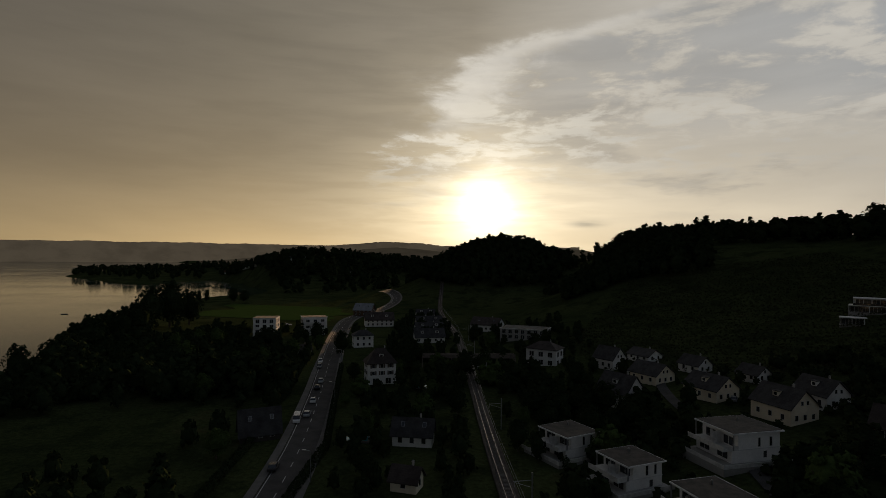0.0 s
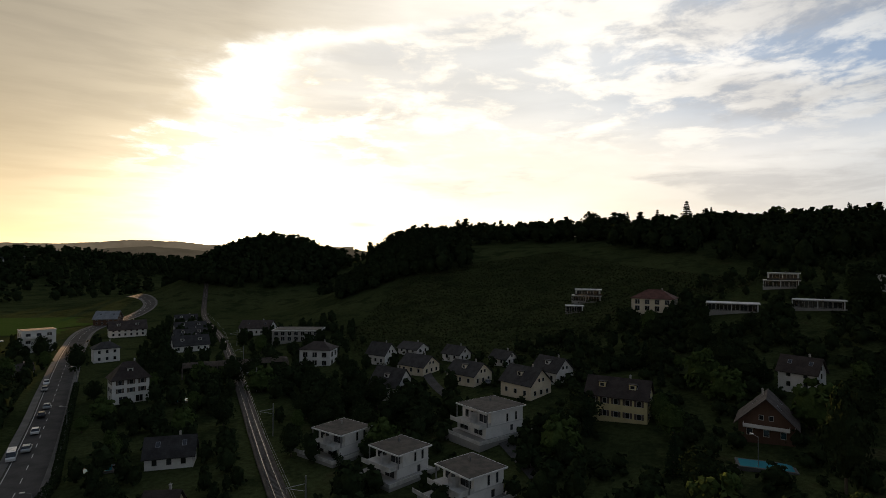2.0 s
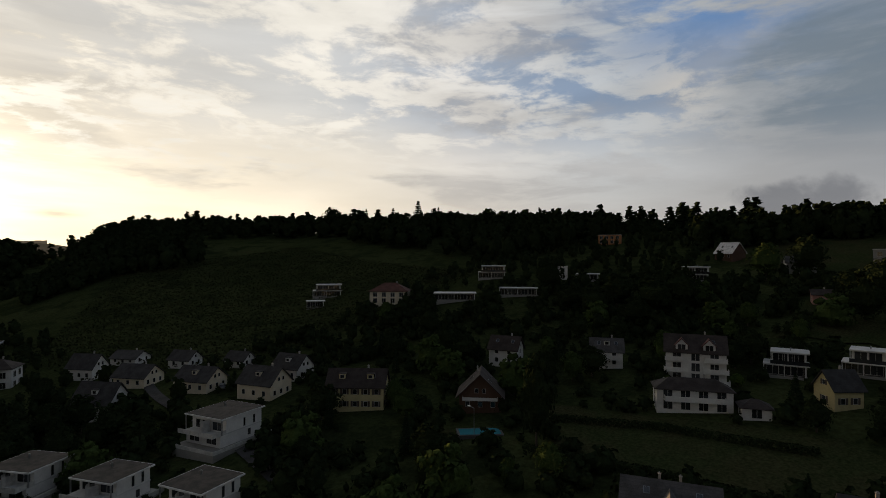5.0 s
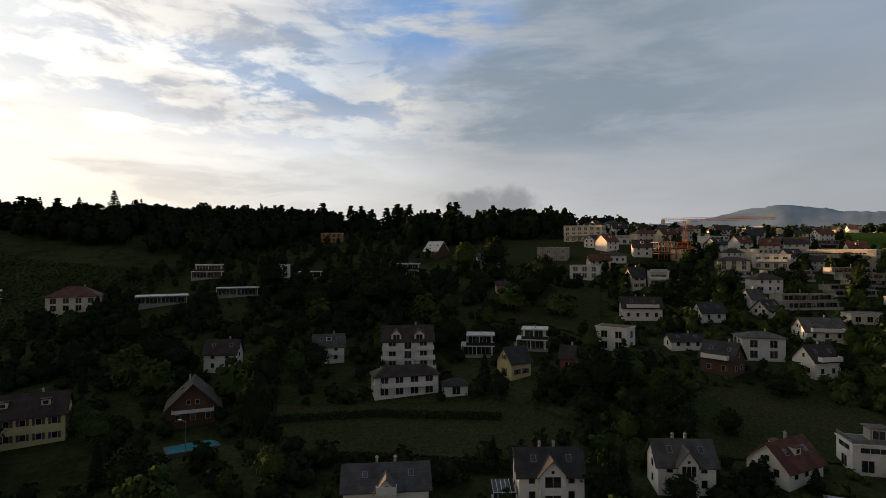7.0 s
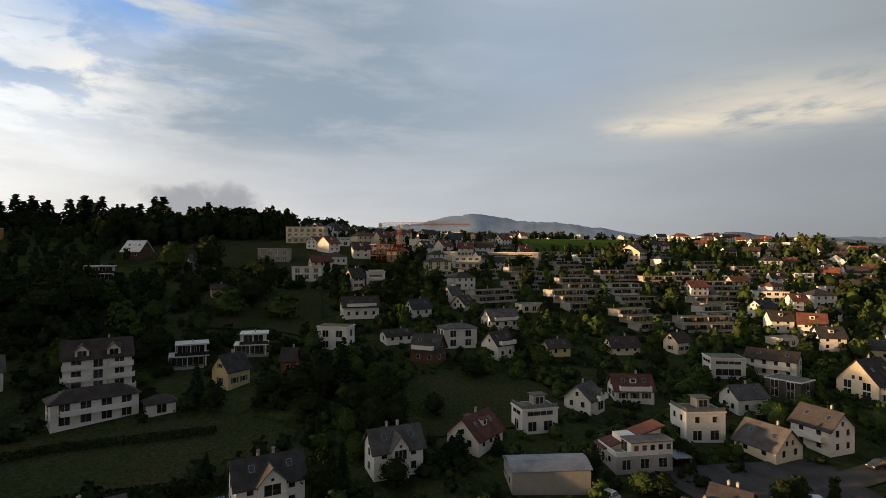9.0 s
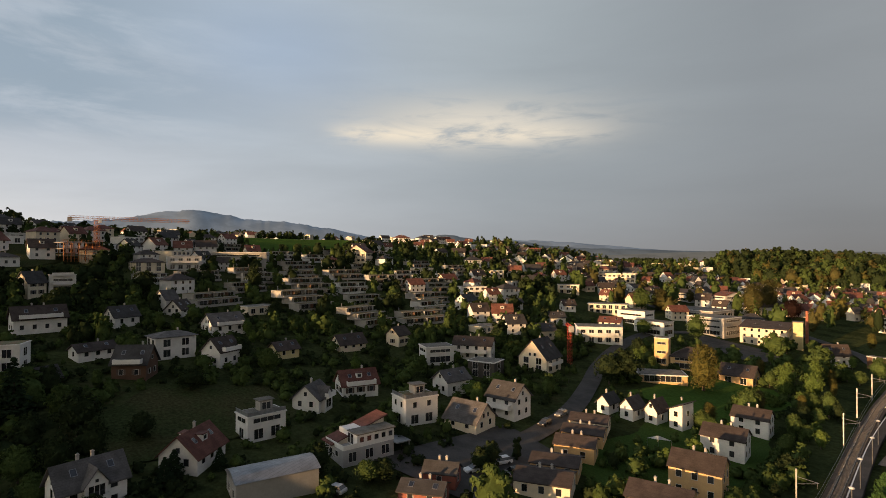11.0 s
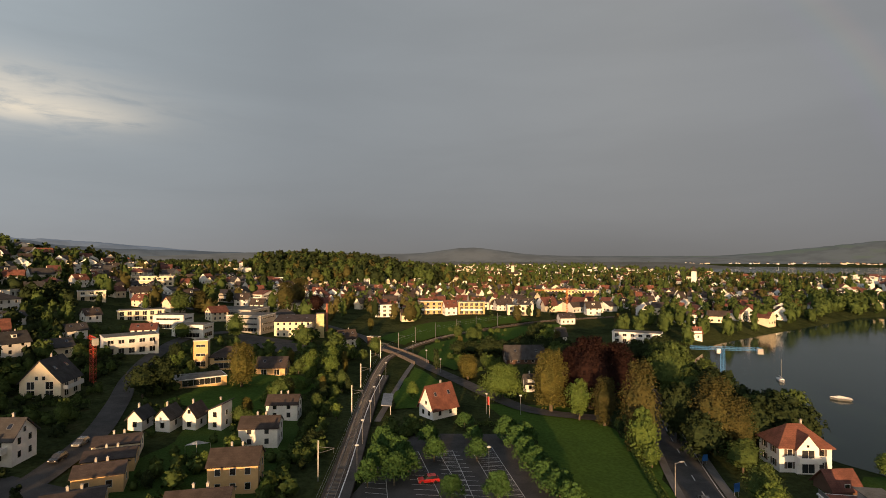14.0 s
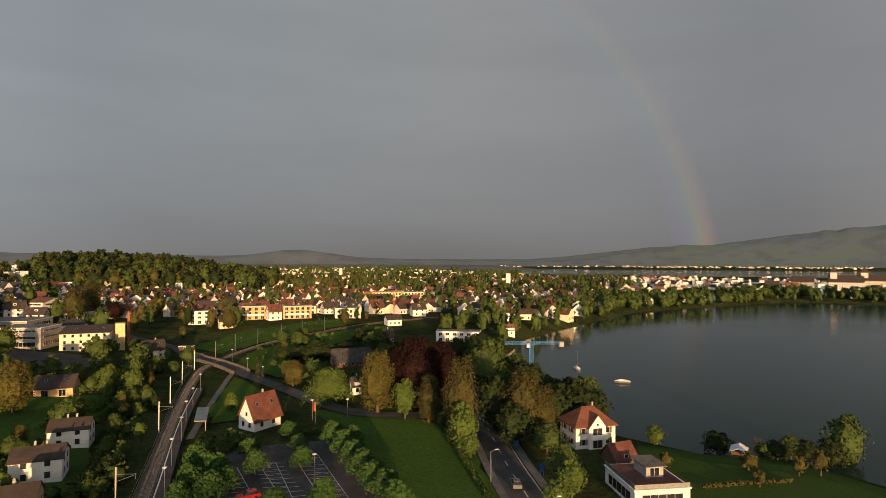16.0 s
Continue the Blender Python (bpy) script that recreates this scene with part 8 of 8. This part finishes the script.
def building_site(x, y, turn, w, d, storeys):
    ob = thing("building_site", x, y, turn)
    for k in range(storeys):
        Shape().box(-w / 2, w / 2, -d / 2, d / 2, k * 2.9 + 2.6, k * 2.9 + 2.9).done("floor_slab", WALLS["concrete"], ob)
        for i in range(6):
            px = -w / 2 + .3 + i * (w - .6) / 5
            for py in (-d / 2 + .3, d / 2 - .3):
                Shape().box(px - .15, px + .15, py - .15, py + .15, k * 2.9 - .3, k * 2.9 + 2.6).done("column", WALLS["rust"], ob)
    sh = Shape()
    for i in range(12):
        px = -w / 2 - .3 + i * (w + .6) / 11
        sh.tube((px, -d / 2 - .9, -.3), (px, -d / 2 - .9, storeys * 2.9 + 1), .06, .06, 5)
    for k in range(storeys + 1):
        sh.box(-w / 2 - .3, w / 2 + .3, -d / 2 - 1.1, -d / 2 - .4, k * 2.9 + 1.0, k * 2.9 + 1.1)
    sh.done("scaffolding", ORANGE_STEEL, ob)
    tagged(ob, "unfinished orange building behind scaffolding", "building site")


building_site(304, -57, -75, 16, 12, 3)


# ---- on the lake ----
def hull(ob, long, wide, high, mat, name="hull"):
    pts = []
    for z, k in ((0.0, .78), (high, 1.0)):
        pts += [(-long / 2 * k, -wide / 2 * k, z), (long * .15, -wide / 2 * k, z), (long / 2 * (k if z else .9), 0, z + (high * .15 if z else 0)), (long * .15, wide / 2 * k, z), (-long / 2 * k, wide / 2 * k, z)]
    Shape().poly(pts, [(4, 3, 2, 1, 0), (5, 6, 7, 8, 9)] + [(i, (i + 1) % 5, 5 + (i + 1) % 5, 5 + i) for i in range(5)]).done(name, mat, ob)


boat = thing("sailing_boat", -136, -221, 75, -.15)
hull(boat, 6.5, 2.1, .95, WHITE_PAINT)
Shape().box(-1.4, 1.2, -.6, .6, .9, 1.3).done("cabin", WHITE_PAINT, boat)
Shape().tube((.5, 0, .8), (.5, 0, 9.2), .07, .05, 6).done("mast", METAL, boat)
Shape().tube((.5, 0, 1.7), (-2.4, 0, 1.8), .1, .1, 6).done("boom", CANVAS, boat)
tagged(boat, "white sailing boat moored with bare mast", "boat")
boat = thing("motor_boat", -139, -192, -28, -.15)
hull(boat, 6.8, 2.4, .8, CAR_PAINT["grey"])
pts = [(-3.2, -1.15, .8), (1.2, -1.15, .85), (3.3, 0, .95), (1.2, 1.15, .85), (-3.2, 1.15, .8), (-2.6, 0, 1.25), (.6, 0, 1.6)]
Shape().poly(pts, [(0, 1, 6, 5), (1, 2, 6), (2, 3, 6), (3, 4, 5, 6), (4, 0, 5)]).done("cover", CANVAS, boat, "pale canvas cover")
tagged(boat, "moored motor boat under a pale cover", "boat")
boat = thing("rowing_boat", -314, 456, 10, -.1)
hull(boat, 5.5, 1.7, .6, SHUTTER)
Shape().box(-.8, -.4, -.75, .75, .45, .5).done("bench", BARK, boat)
tagged(boat, "small dark rowing boat on the lake", "boat")
for x, y, a, long in ((-163, 236, 100, 14), (-190, -352, 120, 12), (-128, -117, 40, 7)):
    ob = thing("jetty", x, y, a, 0)
    Shape().box(-long / 2, long / 2, -.8, .8, .55, .7).done("deck", BARK, ob)
    for k in range(5):
        px = -long / 2 + .5 + k * (long - 1) / 4
        Shape().tube((px, -.7, -3), (px, -.7, 1.1), .1, .1, 6).done("post", BARK, ob)
    tagged(ob, "wooden jetty on posts in the lake", "jetty")
ob = thing("boat_shed", -108, -104, 40)
Shape().slab((-2.6, -1.9, 1.9), (2.6, -1.9, 1.9), (2.6, 0, 2.8), (-2.6, 0, 2.8), .1).slab((-2.6, 0, 2.8), (2.6, 0, 2.8), (2.6, 1.9, 1.9), (-2.6, 1.9, 1.9), .1).done("roof", TILES["white"], ob)
Shape().box(-2.3, 2.3, -1.5, 1.5, -.4, 1.9).done("wall", WALLS["wood"], ob)
tagged(ob, "small boat shed with a white roof", "shed")
ob = thing("wooden_pole", -109, -116, 0)
Shape().tube((0, 0, -2), (0, 0, 6.5), .12, .09, 7).done("pole", BARK, ob)
tagged(ob, "plain wooden pole at the shore", "pole")


# ---- gardens ----
def pool(x, y, turn, w, d, label):
    ob = thing("swimming_pool", x, y, turn)
    Shape().box(-w / 2 - .5, w / 2 + .5, -d / 2 - .5, d / 2 + .5, -.6, .42).done("surround", PAVING, ob)
    Shape().box(-w / 2, w / 2, -d / 2, d / 2, .2, .46).done("water", POOL, ob)
    tagged(ob, label, "pool")


pool(98, 72, -45, 9, 4, "turquoise garden swimming pool with paved rim")
pool(-21, 135, 5, 6, 3.2, "small blue swimming pool in a garden")
pool(-6, 191, -5, 7.5, 4, "pale paved garden pool")
ob = thing("sun_sail", 54, -121, 20)
Shape().poly([(-2.6, -1.5, 2.2), (2.6, -1.5, 2.2), (0, 2.0, 3.2), (0, -.2, 3.4)], [(0, 1, 3), (1, 2, 3), (2, 0, 3), (0, 3, 1), (1, 3, 2), (2, 3, 0)]).done("canvas", CANVAS, ob)
for px, py in ((-2.6, -1.5), (2.6, -1.5), (0, 2.0)):
    Shape().tube((px, py, -.3), (px, py, 3.2 if py > 0 else 2.2), .05, .05, 6).done("post", METAL, ob)
tagged(ob, "white canvas sun sail in a garden", "sun sail")
ob = thing("flag_pole", -13, -154, 0)
Shape().tube((0, 0, -.3), (0, 0, 6), .06, .04, 6).done("pole", METAL, ob)
Shape().box(.04, .5, -.02, .02, 3.6, 5.9).done("flag", CAR_PAINT["red"], ob, "red hanging flag")
tagged(ob, "flag pole with a red flag", "flag pole")
for x, y, a, w, h, mat, txt in ((-55, -103.3, 200, 1.4, 1.6, SIGN_BLUE, "blue road sign beside the road"), (-56.4, -118.8, 200, 1.6, 1.4, SIGN_BLUE, "blue road sign beside the road")):
    ob = thing("road_sign", x, y, a)
    for s in (-.5, .5):
        Shape().tube((s, 0, -.3), (s, 0, 2.2), .05, .05, 6).done("post", METAL, ob)
    Shape().box(-w / 2, w / 2, -.12, -.06, 1.0, 1.0 + h).done("panel", mat, ob)
    Shape().box(-w * .3, w * .3, .0, .02, 1.4, 1.5).box(-w * .3, w * .2, .0, .02, 1.7, 1.8).done("writing_bars", WHITE_PAINT, ob)
    tagged(ob, txt, "road sign")


def hedge(line, tall, wide, label="trimmed green garden hedge", leafy="green"):
    """A clipped hedge along a line."""
    rng = np.random.default_rng(int(abs(line[0][0] * 10 + line[0][1])))
    pts = np.array(line, float)
    seg = np.hypot(*np.diff(pts, axis=0).T)
    dist = np.concatenate([[0], np.cumsum(seg)])
    n = int(dist[-1] * tall * 26)
    s = rng.uniform(0, dist[-1], n)
    x, y = np.interp(s, dist, pts[:, 0]), np.interp(s, dist, pts[:, 1])
    a = np.radians(rng.uniform(-20, 200, n))
    i = np.clip(np.searchsorted(dist, s) - 1, 0, len(seg) - 1)
    nx, ny = -(pts[i + 1, 1] - pts[i, 1]) / seg[i], (pts[i + 1, 0] - pts[i, 0]) / seg[i]
    out = np.cos(a) * wide / 2
    z = land(x, y) + np.clip(np.sin(a) * .5 + rng.uniform(.1, .9, n), 0, 1) * tall
    cen = np.stack([x + nx * out, y + ny * out, z], 1)
    nor = np.stack([nx * np.cos(a), ny * np.cos(a), np.abs(np.sin(a))], 1) + rng.normal(scale=.4, size=(n, 3))
    nor /= np.linalg.norm(nor, axis=1, keepdims=True)
    v, f = leaf_quads(cen, nor, rng.uniform(.3, .6, n), rng)
    ob = new("hedge")
    mesh_object("foliage", v, f, LEAF[leafy], ob)
    sh = Shape()
    for k in range(max(2, int(dist[-1] / 2))):
        q = k * 2.0
        px, py = float(np.interp(q, dist, pts[:, 0])), float(np.interp(q, dist, pts[:, 1]))
        g = ground_z(px, py)
        sh.tube((px, py, g - .2), (px, py, g + tall * .8), .05, .03, 5)
    sh.done("stems", BARK, ob)
    tagged(ob, label, "hedge")


hedge([(33, -95), (34, -125), (36, -150), (37, -170)], 2.0, 1.6)
hedge([(15.5, -138), (14.8, -150)], 1.6, 1.2)
hedge([(-9, -147), (-20, -145)], 1.2, 1.2)
hedge([(-49, -158), (-46, -140), (-43, -120), (-40.5, -100), (-39, -80)], 1.0, 1.6, "rough grassy hedge beside the meadow", "light")
hedge([(-82, -88), (-92, -87), (-102, -85)], .8, .8, "low hedge across the lawn", "rusty")
hedge([(96, -150), (104, -148), (106, -138), (98, -136)], 1.4, 1.2)
hedge([(110, 66), (118, 40), (120, 12)], 1.6, 1.4, "dark hedge below the villa", "dark")
hedge([(98, 8), (97, 34), (94, 58)], 2.2, 2.0, "dark hedge at the foot of the meadow", "dark")
hedge([(-28, 96), (-27, 130), (-33, 170), (-41, 225)], 1.8, 1.6, "dark hedge along the main road", "dark")
hedge([(-44, 100), (-46, 140), (-52, 190), (-62, 260)], 1.6, 1.6, "dark hedge along the main road", "dark")
hedge([(27, 100), (27, 150), (25, 205)], 1.6, 1.8, "dark hedge along the railway", "dark")


# vineyard on the slope: rows of vines along the hill
def vineyard():
    rng = np.random.default_rng(5)
    cen = []
    for k in range(46):
        level = 205 + k * 5.2
        for x in np.arange(62 - k * .4, 250, .38):
            y = level - 0.45 * (x - 60) + 6 * math.sin(x / 40)
            if rng.random() < .08 or y < 172 or y > 205 + (x - 20) * 1.6:
                continue
            cen.append((x + rng.normal(scale=.15), y + rng.normal(scale=.1)))
    c = np.array(cen)
    z = land(c[:, 0], c[:, 1]) + rng.uniform(.5, 1.4, len(c))
    nor = rng.normal(size=(len(c), 3)) + np.array([0, 0, .6])
    nor /= np.linalg.norm(nor, axis=1, keepdims=True)
    v, f = leaf_quads(np.column_stack([c, z]), nor, rng.uniform(.7, 1.3, len(c)), rng)
    tagged(mesh_object("vineyard", v, f, VINES), "rows of dark green vines on the slope", "vineyard", kind="stuff")


vineyard()


# ---- beyond the bay: the old town with its castle ----
def keep_block(name, x, y, turn, w, d, eave, top, wall, tiles, label, tower=None):
    ob = house(x, y, turn, w, d, eave, top, "gable", wall, tiles, label, windows="s", kinds="ww", stack=0, over=.4, name=name)
    if tower:
        tx, side, high = tower
        Shape().box(tx - side / 2, tx + side / 2, -side / 2, side / 2, -1, high).done("tower", WALLS[wall], ob)
        h = side / 2 + .4
        Shape().poly([(tx - h, -h, high), (tx + h, -h, high), (tx + h, h, high), (tx - h, h, high), (tx, 0, high + side * 1.3)], [(0, 1, 4), (1, 2, 4), (2, 3, 4), (3, 0, 4), (3, 2, 1, 0)]).done("tower_roof", TILES[tiles], ob)


keep_block("castle", -905, -600, 124, 60, 16, 15, 24, "cream", "brown", "old castle with a long brown roof", (-20, 9, 27))
keep_block("church", -775, -560, 127, 40, 15, 16, 25, "pale", "brown", "old church with a long brown roof", (-14, 8, 29))
keep_block("town_hall", -700, -565, 130, 26, 14, 17, 24, "concrete", "brown", "large grey house by the shore")
keep_block("waterfront_house", -640, -560, 135, 16, 12, 12, 19, "concrete", "brown", "grey gabled house by the shore")
keep_block("waterfront_house", -660, -548, 135, 14, 12, 11, 17, "cream", "orange", "cream gabled house by the shore")
keep_block("church", -330, -720, 150, 12, 9, 9, 14, "white", "brown", "white church tower in the town", (0, 6, 26))
keep_block("church", -148, -1160, 170, 22, 12, 10, 17, "cream", "brown", "cream church with a pointed tower", (0, 6, 27))

# factory chimney and stair tower
STAIR_AT = (65.5, -293)
ob = thing("factory_chimney", 66, -312, 0)
Shape().tube((0, 0, 0), (0, 0, 16), .8, .6, 12).done("shaft", RED_BRICK, ob)
tagged(ob, "red brick factory chimney", "chimney")
ob = thing("stair_tower", STAIR_AT[0], STAIR_AT[1], -168)
Shape().box(-2, 2, -2, 2, -1, 12.5).done("wall", WALLS["yellow"], ob)
Shape().box(-2.2, 2.2, -2.2, 2.2, 12.5, 12.8).done("roof", TILES["gravel"], ob)
tagged(ob, "yellow stair tower of the factory", "tower")
